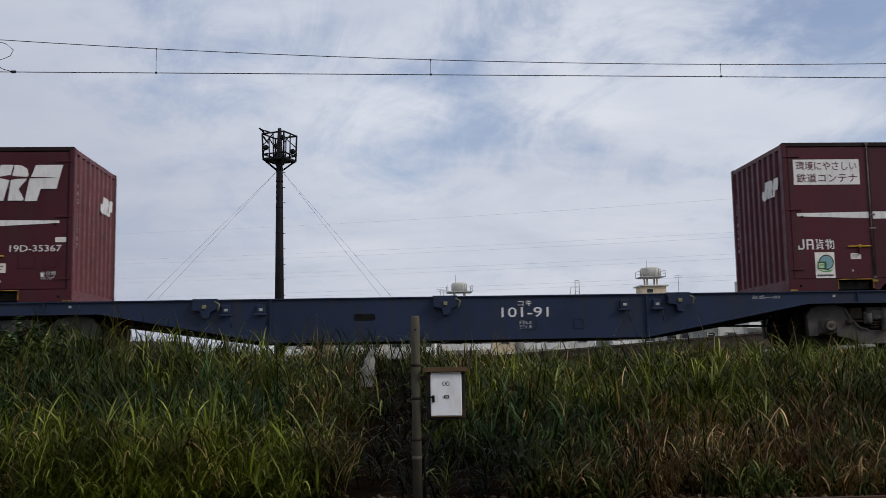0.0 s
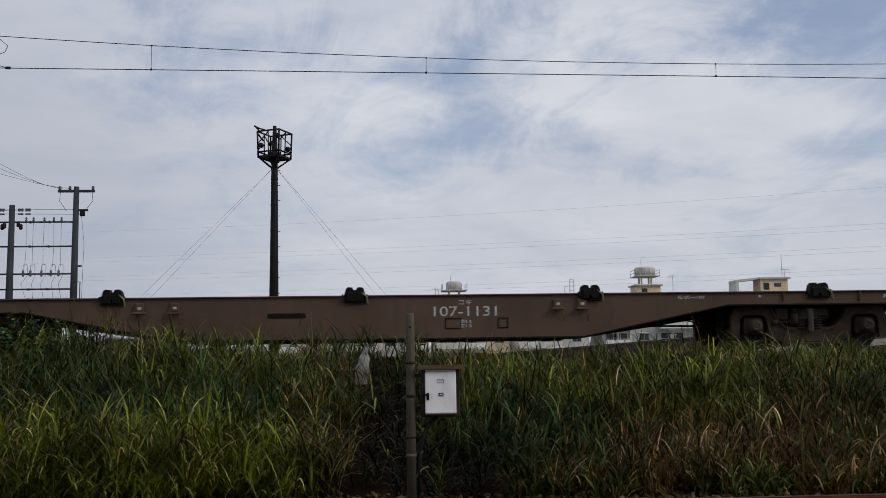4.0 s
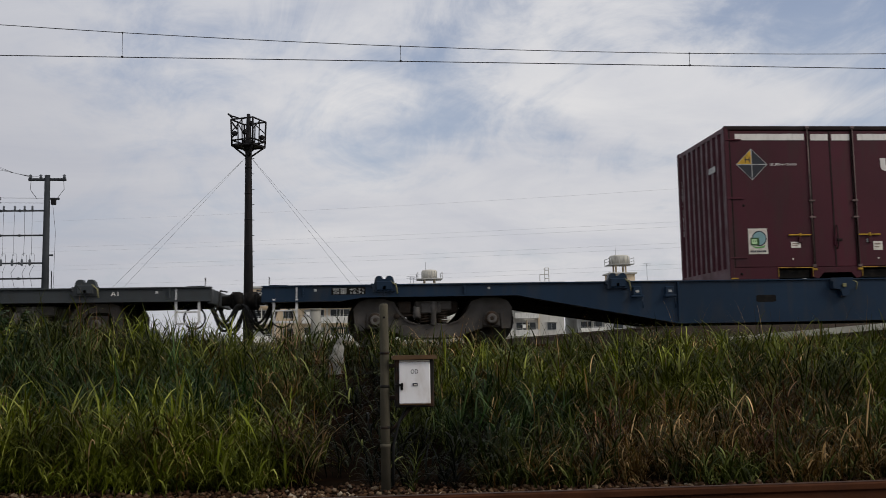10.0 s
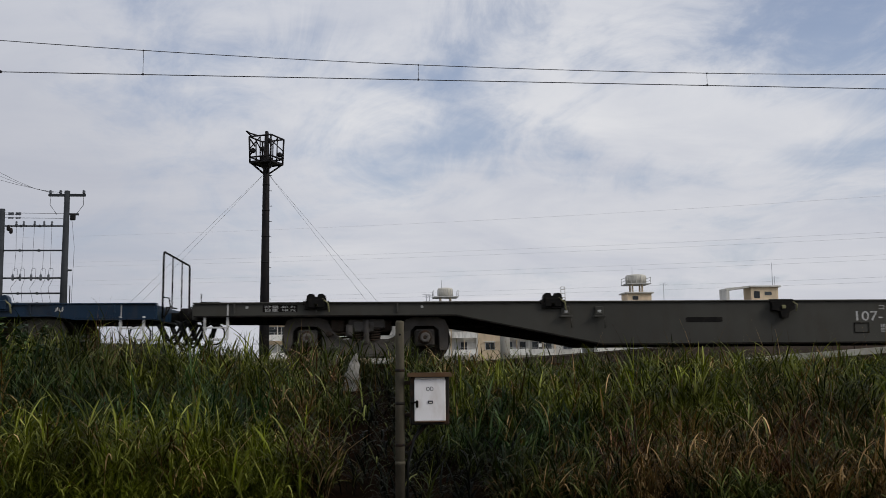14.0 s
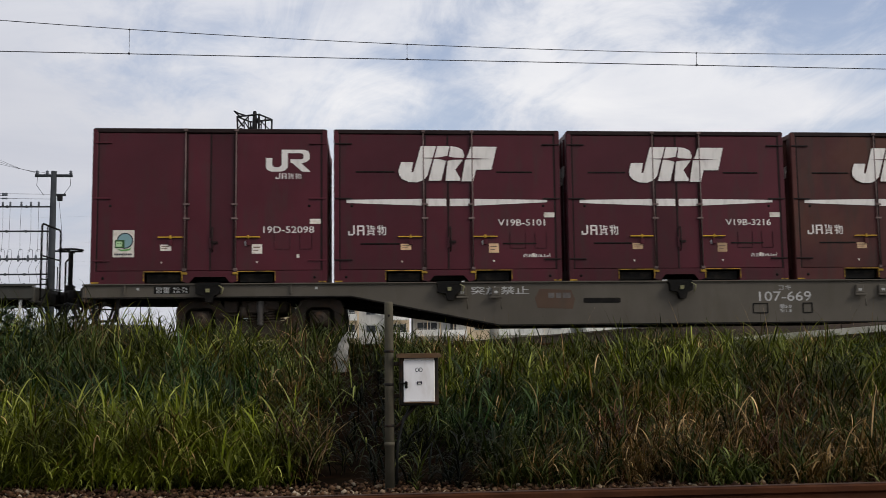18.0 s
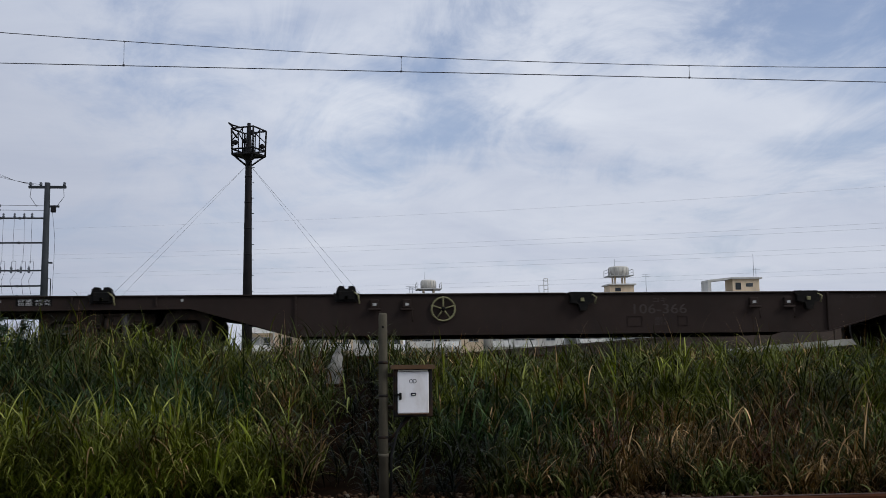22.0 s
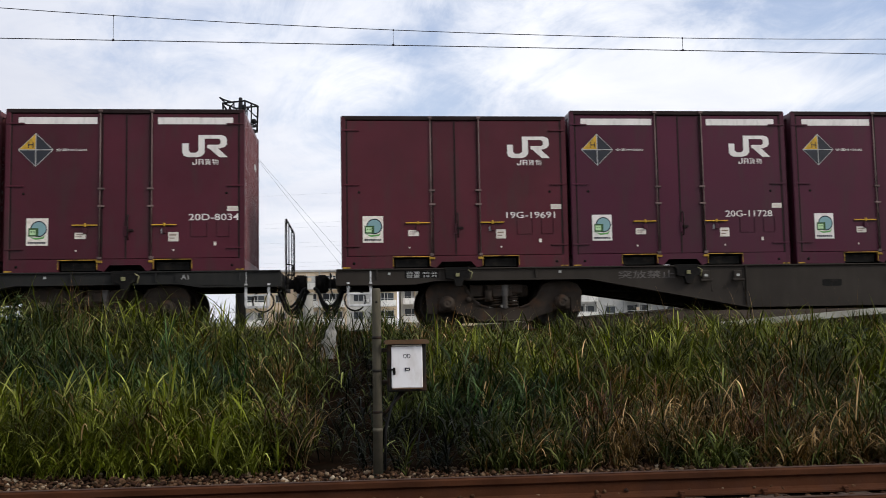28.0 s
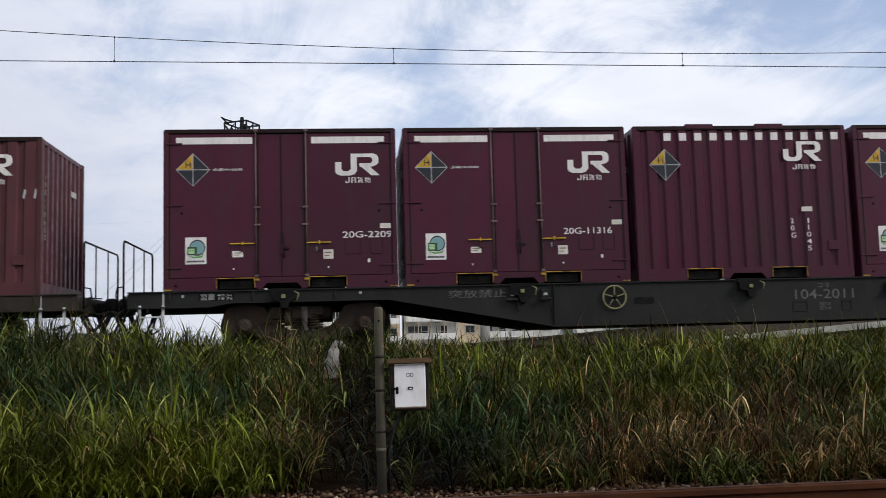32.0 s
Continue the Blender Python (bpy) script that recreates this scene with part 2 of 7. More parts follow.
def gravel(name, shades):
    """Crushed stone: every stone takes one of several shades, with grain and dust on it."""
    m = material(name, (0.1, 0.1, 0.1), 0.88, 0, 0.3, 9, 60, 0.3)
    nt = m.node_tree
    bs = nt.nodes["Principled BSDF"]
    ramp = nt.nodes.new("ShaderNodeValToRGB")
    ramp.color_ramp.interpolation = "CONSTANT"
    el = ramp.color_ramp.elements
    while len(el) < len(shades):
        el.new(0.5)
    for e, (at, col) in zip(el, shades):
        e.position, e.color = at, (*col, 1)
    nt.links.new(nt.nodes.new("ShaderNodeNewGeometry").outputs["Random Per Island"], ramp.inputs[0])
    co = nt.nodes.new("ShaderNodeTexCoord")
    n = nt.nodes.new("ShaderNodeTexNoise")
    n.inputs["Scale"].default_value, n.inputs["Detail"].default_value = 40, 4
    nt.links.new(co.outputs["Object"], n.inputs["Vector"])
    r = nt.nodes.new("ShaderNodeMapRange")
    for key, x in zip(("From Min", "From Max", "To Min", "To Max"), (0.3, 0.7, 0.55, 1.35)):
        r.inputs[key].default_value = x
    nt.links.new(n.outputs[0], r.inputs["Value"])
    mul = nt.nodes.new("ShaderNodeVectorMath")
    mul.operation = "SCALE"
    nt.links.new(ramp.outputs[0], mul.inputs[0])
    nt.links.new(r.outputs[0], mul.inputs["Scale"])
    nt.links.new(mul.outputs[0], bs.inputs["Base Color"])
    return m


GRIME = (0.03, 0.025, 0.02)
RUST = (0.10, 0.045, 0.02)
M = {
    "maroon": material("maroon_paint", (0.060, 0.0085, 0.015), 0.45, 0, 0.16, 1.1, 60, 0.04, GRIME, 0.45, 2.2, rnd=0.18),
    "purple": material("plum_paint", (0.058, 0.0068, 0.0215), 0.4, 0, 0.14, 1.0, 60, 0.04, GRIME, 0.35, 2.2, rnd=0.15, tint=(0.046, 0.0095, 0.020), tint_scale=0.5),
    "plum": material("deep_plum_paint", (0.058, 0.0075, 0.016), 0.45, 0, 0.15, 1.0, 60, 0.04, GRIME, 0.4, 2.2, rnd=0.15),
    "brownred": material("faded_red_brown_paint", (0.062, 0.015, 0.015), 0.55, 0, 0.22, 1.2, 60, 0.05, GRIME, 0.6, 2.4, rnd=0.2, tint=(0.085, 0.030, 0.020), tint_scale=0.9),
    "russet": material("corrugated_red_paint", (0.070, 0.021, 0.025), 0.5, 0, 0.2, 1.2, 60, 0.05, GRIME, 0.5, 2.4, rnd=0.15),
    # brighter red for the sunward end walls: the sunlight is in the colour
    "sunlit_end": material("sunlit_end_wall_red", (0.13, 0.034, 0.038), 0.5, 0, 0.2, 1.5, 60, 0.05, GRIME, 0.5, 3.0),
    "bar": material("worn_locking_bar_paint", (0.15, 0.105, 0.098), 0.5, 0.1, 0.3, 3, 60, 0.05, GRIME, 0.5, 2.0),
    "top_dark": material("grimy_top_rail_paint", (0.020, 0.012, 0.012), 0.6, 0, 0.3, 3, 60, 0.05),
    "print": material("label_print", (0.20, 0.14, 0.10), 0.7, 0, 0.2, 9, 90, 0.0),
    "white": material("white_marking_paint", (0.72, 0.69, 0.66), 0.5, 0, 0.08, 3, 90, 0.0, (0.3, 0.26, 0.24), 0.35, 2.0),
    "dull_white": material("worn_white_marking", (0.42, 0.42, 0.41), 0.6, 0, 0.15, 6, 90, 0.0, (0.1, 0.1, 0.1), 0.6, 1.0),
    "faint": material("faint_marking", (0.11, 0.10, 0.095), 0.7, 0, 0.2, 8, 90, 0.0, (0.05, 0.05, 0.05), 0.7, 1.0),
    "ghost": material("nearly_gone_marking", (0.052, 0.042, 0.037), 0.7, 0, 0.2, 8, 90, 0.0, (0.03, 0.025, 0.022), 0.7, 1.0),
    "old_card": material("yellowed_paper_label", (0.52, 0.35, 0.21), 0.7, 0, 0.15, 8, 90, 0.0, (0.3, 0.2, 0.1), 0.4, 1.0, rnd=0.3),
    "card": material("paper_label", (0.68, 0.64, 0.58), 0.7, 0, 0.1, 8, 90, 0.0, (0.35, 0.25, 0.15), 0.4, 1.0, rnd=0.15),
    "yellow": material("yellow_marking_paint", (0.55, 0.33, 0.03), 0.5, 0, 0.2, 6, 90, 0.02, GRIME, 0.5, 1.0),
    "worn_yellow": material("worn_yellow_edge_paint", (0.36, 0.22, 0.035), 0.6, 0, 0.3, 6, 90, 0.02, GRIME, 0.95, 1.0),
    "end_navy": material("dark_blue_grey_end_paint", (0.020, 0.021, 0.035), 0.4, 0, 0.2, 1.5, 60, 0.05, GRIME, 0.4, 2.0),
    "lever": material("pale_yellow_lever_paint", (0.22, 0.21, 0.11), 0.6, 0, 0.2, 6, 90, 0.02, GRIME, 0.5, 1.0),
    "slate": material("dark_slate_marking_paint", (0.026, 0.029, 0.037), 0.5, 0, 0.1, 5, 90, 0.0),
    "navy": material("navy_marking_paint", (0.014, 0.016, 0.028), 0.5, 0, 0.1, 5, 90, 0.0),
    "ecogreen": material("sticker_green", (0.12, 0.33, 0.09), 0.5, 0, 0.1, 5, 90, 0.0),
    "ecoblue": material("sticker_blue_green", (0.20, 0.34, 0.36), 0.5, 0, 0.1, 5, 90, 0.0),
    "black": material("black_steel", (0.006, 0.0056, 0.0052), 0.7, 0, 0.3, 4, 70, 0.1, (0.05, 0.04, 0.03), 0.4, 1.0),
    "rubber": material("black_rubber", (0.012, 0.012, 0.012), 0.6, 0, 0.2, 5, 80, 0.05),
    "bogie": material("dusty_grey_bogie_steel", (0.078, 0.071, 0.065), 0.75, 0, 0.35, 3, 60, 0.2, (0.09, 0.07, 0.05), 0.5, 1.0),
    "bogie_dark": material("sooty_bogie_steel", (0.036, 0.028, 0.022), 0.75, 0, 0.35, 3, 60, 0.2, RUST, 0.4, 1.0),
    "damper": material("dusty_pale_steel", (0.11, 0.102, 0.095), 0.6, 0, 0.25, 4, 60, 0.1, (0.06, 0.05, 0.04), 0.5, 1.0),
    "wheel": material("wheel_steel", (0.024, 0.021, 0.018), 0.55, 0.4, 0.3, 4, 60, 0.1, (0.06, 0.035, 0.02), 0.5, 1.0),
    "step_white": material("white_step_paint", (0.55, 0.55, 0.55), 0.5, 0, 0.2, 6, 90, 0.02, GRIME, 0.5, 1.0),
    "blue": material("wagon_blue_paint", (0.0055, 0.020, 0.044), 0.45, 0, 0.18, 1.2, 60, 0.05, (0.03, 0.03, 0.03), 0.5, 2.0),
    "deep_blue": material("wagon_dark_blue_paint", (0.015, 0.024, 0.054), 0.5, 0, 0.18, 1.2, 60, 0.05, (0.03, 0.028, 0.026), 0.6, 2.0),
    "brown": material("wagon_dust_brown_paint", (0.086, 0.055, 0.039), 0.7, 0, 0.2, 1.0, 60, 0.08, (0.06, 0.05, 0.04), 0.6, 2.0),
    "grey": material("wagon_grey_paint", (0.040, 0.046, 0.050), 0.55, 0, 0.18, 1.0, 60, 0.05, (0.035, 0.032, 0.03), 0.5, 2.0),
    "greygreen": material("wagon_weathered_grey_paint", (0.052, 0.051, 0.045), 0.6, 0, 0.18, 1.0, 60, 0.06, (0.045, 0.04, 0.032), 0.5, 2.0),
    "tan": material("wagon_dusty_tan_grey_paint", (0.088, 0.078, 0.064), 0.65, 0, 0.18, 1.0, 60, 0.06, (0.07, 0.06, 0.045), 0.5, 2.0),
    "soot": material("wagon_soot_brown_paint", (0.026, 0.018, 0.015), 0.7, 0, 0.25, 1.0, 60, 0.08, (0.02, 0.016, 0.014), 0.5, 2.0),
    "darkgreen": material("wagon_dark_green_grey_paint", (0.019, 0.019, 0.018), 0.6, 0, 0.2, 1.0, 60, 0.06, (0.03, 0.028, 0.024), 0.5, 2.0),
    "olive": material("wagon_dark_olive_paint", (0.030, 0.025, 0.021), 0.65, 0, 0.2, 1.0, 60, 0.06, (0.04, 0.035, 0.028), 0.5, 2.0),
    "rail": material("rusty_rail_steel", (0.055, 0.0195, 0.008), 0.8, 0, 0.3, 3, 80, 0.25, (0.05, 0.02, 0.012), 0.5, 1.0),
    "rail_top": material("worn_rail_top", (0.050, 0.024, 0.014), 0.6, 0.2, 0.2, 3, 80, 0.1, (0.05, 0.03, 0.02), 0.5, 1.0),
    "sleeper": material("old_wooden_sleeper", (0.07, 0.05, 0.038), 0.85, 0, 0.3, 4, 60, 0.3, (0.03, 0.02, 0.016), 0.5, 0.5, rnd=0.15),
    "stone": gravel("ballast_stone", ((0.0, (0.025, 0.012, 0.007)), (0.24, (0.052, 0.025, 0.012)), (0.50, (0.085, 0.047, 0.025)), (0.74, (0.120, 0.076, 0.044)), (0.90, (0.18, 0.132, 0.088)), (0.97, (0.30, 0.245, 0.18)))),
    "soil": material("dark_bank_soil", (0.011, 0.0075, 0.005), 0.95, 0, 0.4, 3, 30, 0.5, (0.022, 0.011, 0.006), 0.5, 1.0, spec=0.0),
    "yard": material("yard_ground", (0.11, 0.105, 0.075), 0.95, 0, 0.3, 0.2, 4, 0.3, (0.06, 0.075, 0.035), 0.6, 1.0),
    "conc": material("weathered_concrete", (0.26, 0.25, 0.22), 0.85, 0, 0.22, 0.8, 40, 0.2, (0.09, 0.085, 0.07), 0.6, 2.0),
    "dark_conc": material("stained_concrete_wall", (0.060, 0.046, 0.038), 0.9, 0, 0.25, 0.6, 20, 0.2, (0.05, 0.045, 0.04), 0.6, 2.0, rnd=0.12),
    "pale_conc": material("pale_concrete_edge", (0.34, 0.335, 0.30), 0.9, 0, 0.2, 0.6, 20, 0.2, (0.18, 0.17, 0.15), 0.5, 1.0),
    "post": material("lichened_concrete_post", (0.090, 0.080, 0.058), 0.9, 0, 0.3, 4, 90, 0.3, (0.05, 0.05, 0.035), 0.6, 2.0),
    "box_white": material("box_white_paint", (0.74, 0.73, 0.74), 0.5, 0, 0.05, 3, 70, 0.05, (0.34, 0.27, 0.2), 0.35, 1.6),
    "box_dark": material("box_dark_steel", (0.016, 0.014, 0.012), 0.6, 0, 0.3, 5, 70, 0.1, RUST, 0.4, 1.0),
    "box_roof": material("rusty_box_roof", (0.10, 0.062, 0.035), 0.8, 0, 0.3, 6, 70, 0.2, RUST, 0.6, 1.0),
    "steel_dark": material("weathered_mast_steel", (0.014, 0.0135, 0.015), 0.6, 0.2, 0.25, 1, 20, 0.1, (0.05, 0.035, 0.03), 0.4, 2.0),
    "pole_grey": material("grey_switch_pole", (0.036, 0.040, 0.046), 0.7, 0, 0.25, 1, 20, 0.1),
    "insul": material("insulator_glaze", (0.10, 0.11, 0.13), 0.4, 0, 0.2, 3, 30, 0.0),
    "wire": material("overhead_wire", (0.022, 0.021, 0.024), 0.5, 0.5, 0.2, 2, 20, 0.0),
    "far_wire": material("far_power_line", (0.42, 0.43, 0.46), 0.7, 0, 0.1, 2, 20, 0.0),
    "guy": material("galvanised_guy_wire", (0.24, 0.25, 0.27), 0.6, 0.3, 0.1, 2, 20, 0.0),
    "wall_pale": material("apartment_pale_wall", (0.50, 0.49, 0.46), 0.9, 0, 0.1, 0.25, 5, 0.1, (0.26, 0.25, 0.23), 0.5, 2.0),
    "wall_cream": material("apartment_cream_wall", (0.60, 0.48, 0.34), 0.9, 0, 0.1, 0.25, 5, 0.1, (0.32, 0.27, 0.2), 0.5, 2.0),
    "wall_grey": material("apartment_grey_wall", (0.40, 0.40, 0.39), 0.9, 0, 0.12, 0.25, 5, 0.1, (0.2, 0.2, 0.19), 0.5, 2.0),
    "balc": material("balcony_parapet", (0.68, 0.67, 0.64), 0.85, 0, 0.12, 0.6, 6, 0.1, (0.26, 0.25, 0.23), 0.5, 2.0, rnd=0.15),
    "pane": material("dark_window_glass", (0.035, 0.04, 0.045), 0.12, 0, 0.3, 0.4, 5, 0.0, rnd=0.5),
    "frame": material("aluminium_window_frame", (0.42, 0.42, 0.41), 0.5, 0.3, 0.1, 2, 20, 0.0),
    "tank": material("roof_tank_panels", (0.52, 0.50, 0.45), 0.8, 0, 0.12, 0.8, 6, 0.1, (0.3, 0.27, 0.22), 0.5, 2.0),
    "roof_grey": material("dark_tin_roof", (0.06, 0.065, 0.07), 0.7, 0, 0.2, 0.6, 6, 0.1),
    "far_yellow": material("yellow_shed_wall", (0.52, 0.36, 0.06), 0.8, 0, 0.2, 0.6, 6, 0.1),
    "sheet": material("dirty_white_plastic_sheet", (0.30, 0.29, 0.27), 0.6, 0, 0.35, 8, 60, 0.3, (0.2, 0.18, 0.14), 0.6, 1.0),
    "g_green": leaf("grass_green", (0.024, 0.032, 0.0035), (0.135, 0.148, 0.045)),
    "g_blue": leaf("grass_deep_green", (0.012, 0.027, 0.005), (0.085, 0.125, 0.046)),
    "g_bright": leaf("grass_yellow_green", (0.070, 0.084, 0.004), (0.25, 0.26, 0.06)),
    "g_dry": leaf("grass_dry", (0.095, 0.054, 0.013), (0.50, 0.34, 0.17)),
    "g_red": leaf("grass_red_brown", (0.046, 0.020, 0.008), (0.26, 0.15, 0.075)),
    # near-black leaves: the hollow's shade is part of this colour
    "g_shade": leaf("grass_hollow_shade", (0.0035, 0.005, 0.0028), (0.026, 0.030, 0.017)),
}


# ---------------------------------------------------------------- building blocks
class Geo:
    """Gathers the faces of one mesh."""

    def __init__(self):
        self.v, self.f, self.s = [], [], []

    def add(self, verts, faces, smooth=False):
        n = len(self.v)
        self.v += [tuple(p) for p in verts]
        self.f += [tuple(n + i for i in face) for face in faces]
        self.s += [smooth] * len(faces)
        return self

    def box(self, x0, x1, y0, y1, z0, z1, c=0.0):
        if c <= 0:
            v = [(x, y, z) for x in (x0, x1) for y in (y0, y1) for z in (z0, z1)]
            return self.add(v, [(0, 1, 3, 2), (4, 6, 7, 5), (0, 4, 5, 1), (2, 3, 7, 6), (0, 2, 6, 4), (1, 5, 7, 3)])
        c = min(c, (x1 - x0) / 2.1, (y1 - y0) / 2.1, (z1 - z0) / 2.1)
        # chamfered: rings up the height
        def ring(z, k):
            return [(x0 + c, y0 + k, z), (x1 - c, y0 + k, z), (x1 - k, y0 + c, z), (x1 - k, y1 - c, z), (x1 - c, y1 - k, z), (x0 + c, y1 - k, z), (x0 + k, y1 - c, z), (x0 + k, y0 + c, z)]
        v = ring(z0, c) + ring(z0 + c, 0) + ring(z1 - c, 0) + ring(z1, c)
        f = [tuple(range(7, -1, -1)), tuple(range(24, 32))]
        for r in range(3):
            for i in range(8):
                j = (i + 1) % 8
                f.append((r * 8 + i, r * 8 + j, r * 8 + 8 + j, r * 8 + 8 + i))
        return self.add(v, f)

    def prism(self, pts, y0, y1, axis="y"):
        """A flat outline in (x, z) drawn through from y0 to y1, or in (y, z) along x with axis x, or (x, y) along z with axis z."""
        area = sum(a[0] * b[1] - b[0] * a[1] for a, b in zip(pts, pts[1:] + pts[:1]))
        if area < 0:
            pts = pts[::-1]
        n = len(pts)
        if axis == "y":
            v = [(x, y0, z) for x, z in pts] + [(x, y1, z) for x, z in pts]
        elif axis == "x":
            v = [(y0, y, z) for y, z in pts[::-1]] + [(y1, y, z) for y, z in pts[::-1]]
        else:
            v = [(x, y, y1) for x, y in pts] + [(x, y, y0) for x, y in pts]
        f = [tuple(range(n)), tuple(range(2 * n - 1, n - 1, -1))]
        f += [(i, i + n, (i + 1) % n + n, (i + 1) % n) for i in range(n)]
        return self.add(v, f)

    def tube(self, path, r, seg=8, closed=False, r2=None):
        pts = [Vector(p) for p in path]
        n = len(pts)
        v, f = [], []
        ref = None
        for i, p in enumerate(pts):
            a = pts[i - 1] if i or closed else p
            b = pts[(i + 1) % n] if i < n - 1 or closed else p
            d = (b - a).normalized()
            if ref is None:
                ref = Vector((0, 0, 1)) if abs(d.z) < 0.9 else Vector((1, 0, 0))
            side = d.cross(ref).normalized()
            ref = side.cross(d).normalized()
            rr = r if r2 is None else r + (r2 - r) * i / (n - 1)
            v += [p + (side * math.cos(k * math.tau / seg) + ref * math.sin(k * math.tau / seg)) * rr for k in range(seg)]
        for i in range(n if closed else n - 1):
            j = (i + 1) % n
            f += [(i * seg + k, j * seg + k, j * seg + (k + 1) % seg, i * seg + (k + 1) % seg) for k in range(seg)]
        self.add(v, f, True)
        if not closed:
            m = len(self.v) - len(v)
            self.f += [tuple(m + k for k in range(seg)), tuple(m + (n - 1) * seg + k for k in range(seg - 1, -1, -1))]
            self.s += [False, False]
        return self

    def turned(self, prof, centre, axis="y", seg=24):
        """A turned shape: prof is (distance along the axis, radius)."""
        v, f = [], []
        for a, r in prof:
            for k in range(seg):
                c, s = math.cos(k * math.tau / seg) * r, math.sin(k * math.tau / seg) * r
                p = (c, a, s) if axis == "y" else (c, s, a) if axis == "z" else (a, c, s)
                v.append([p[i] + centre[i] for i in range(3)])
        for i in range(len(prof) - 1):
            for k in range(seg):
                q = (i * seg + k, i * seg + (k + 1) % seg, (i + 1) * seg + (k + 1) % seg, (i + 1) * seg + k)
                f.append(q)
        f.append(tuple(range(seg - 1, -1, -1)))
        f.append(tuple((len(prof) - 1) * seg + k for k in range(seg)))
        if axis == "y":
            f = [q[::-1] for q in f]
        return self.add(v, f, True)

    def mesh(self, name, mat):
        me = bpy.data.meshes.new(name)
        me.from_pydata(self.v, [], self.f)
        me.polygons.foreach_set("use_smooth", self.s)
        if mat:
            me.materials.append(M[mat])
        me.update()
        return me


def thing(name, label, category, group="", kind="", at=(0, 0, 0)):
    ob = new(name)
    ob.empty_display_size = 0.2
    ob.location = at
    return tagged(ob, label, category, group, kind)


def solid(name, geo, mat, label="", category="", group="", kind="", at=(0, 0, 0)):
    ob = new(name, geo.mesh(name, mat))
    ob.location = at
    return tagged(ob, label, category, group, kind)


def part(name, geo, mat, parent, label="", at=(0, 0, 0)):
    me = geo if isinstance(geo, bpy.types.Mesh) else geo.mesh(name, mat)
    ob = new(name, me)
    ob.parent = parent
    ob.location = at
    if label:
        ob["label"] = label
    return ob


LETTERS = {}


def lettering(body, high, mat, wide=None, bold=0.004):
    """Painted writing in the x-z plane, facing -y, centred, with that height (and width)."""
    key = (body, high, mat, wide)
    if key in LETTERS:
        return LETTERS[key]
    cu = bpy.data.curves.new("writing", "FONT")
    cu.body, cu.offset, cu.resolution_u = body, bold, 3
    cu.space_line = 1.0
    ob = new("writing", cu)
    me = bpy.data.meshes.new_from_object(ob.evaluated_get(bpy.context.evaluated_depsgraph_get()))
    bpy.data.objects.remove(ob)
    n = len(me.vertices)
    co = np.empty(n * 3)
    me.vertices.foreach_get("co", co)
    co = co.reshape(n, 3)
    lo, hi = co.min(0), co.max(0)
    s = high / max(1e-6, hi[1] - lo[1])
    sx = s if wide is None else wide / max(1e-6, hi[0] - lo[0])
    out = np.stack([(co[:, 0] - (lo[0] + hi[0]) / 2) * sx, co[:, 0] * 0, (co[:, 1] - (lo[1] + hi[1]) / 2) * s], 1)
    me.vertices.foreach_set("co", out.ravel())
    me.materials.clear()
    me.materials.append(M[mat])
    me.update()
    LETTERS[key] = me
    return me


# ---------------------------------------------------------------- ground, bank and tracks
TRACK_Y = 17.034      # middle of the train's track
RAIL_Z = 0.07         # its rail heads
NEAR_Y = 5.87         # middle of the near track
NEAR_Z = -0.925       # its rail heads


def grass_edge(x):
    return 8.02 - 0.13 * x if -6 < x < 8 else (8.8 if x <= -6 else 6.98)


def smooth(a, b, v):
    t = min(1.0, max(0.0, (v - a) / (b - a)))
    return t * t * (3 - 2 * t)


def ground_z(x, y):
    """Height of the ground: near track bed, grass bank, track bed of the train, yard."""
    d = y - grass_edge(max(-6, min(8, x)))
    z = -1.10
    z += 0.80 * smooth(-0.1, 4.6, d) if y < 14.4 else 0.80
    z += 0.14 * smooth(14.2, 15.0, y)
    z -= 1.15 * smooth(19.2, 23.5, y)
    z += 0.03 * math.sin(1.7 * x + 0.6 * y) * smooth(0, 1, d) * (1 - smooth(13.5, 14.4, y))
    return z


def make_ground():
    xs = [-900, -300, -120, -60, -30, -20] + [-14 + 0.5 * i for i in range(61)] + [20, 30, 60, 120, 300, 900]
    ys = [-400, -120, -40, -15, -5, 0, 3, 5] + [6.2 + 0.3 * i for i in range(60)] + [26, 32, 40, 60, 90, 140, 220, 400, 900, 2500]
    g = Geo()
    v = [(x, y, ground_z(x, y)) for y in ys for x in xs]
    n = len(xs)
    f = [(j * n + i, j * n + i + 1, (j + 1) * n + i + 1, (j + 1) * n + i) for j in range(len(ys) - 1) for i in range(n - 1)]
    g.add(v, f, True)
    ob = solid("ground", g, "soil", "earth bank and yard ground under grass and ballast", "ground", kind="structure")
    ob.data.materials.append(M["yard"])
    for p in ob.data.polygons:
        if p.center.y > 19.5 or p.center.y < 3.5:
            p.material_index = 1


def rail_section(k=1.0):
    """Outline of a rail: foot, web and head; its top at 0."""
    half = [(0.0635, -0.160), (0.0635, -0.150), (0.025, -0.136), (0.009, -0.122), (0.008, -0.062), (0.030, -0.046), (0.0325, -0.012), (0.026, -0.003), (0.012, 0.0)]
    return [(y * k, z * k) for y, z in half] + [(-y * k, z * k) for y, z in half[::-1]]


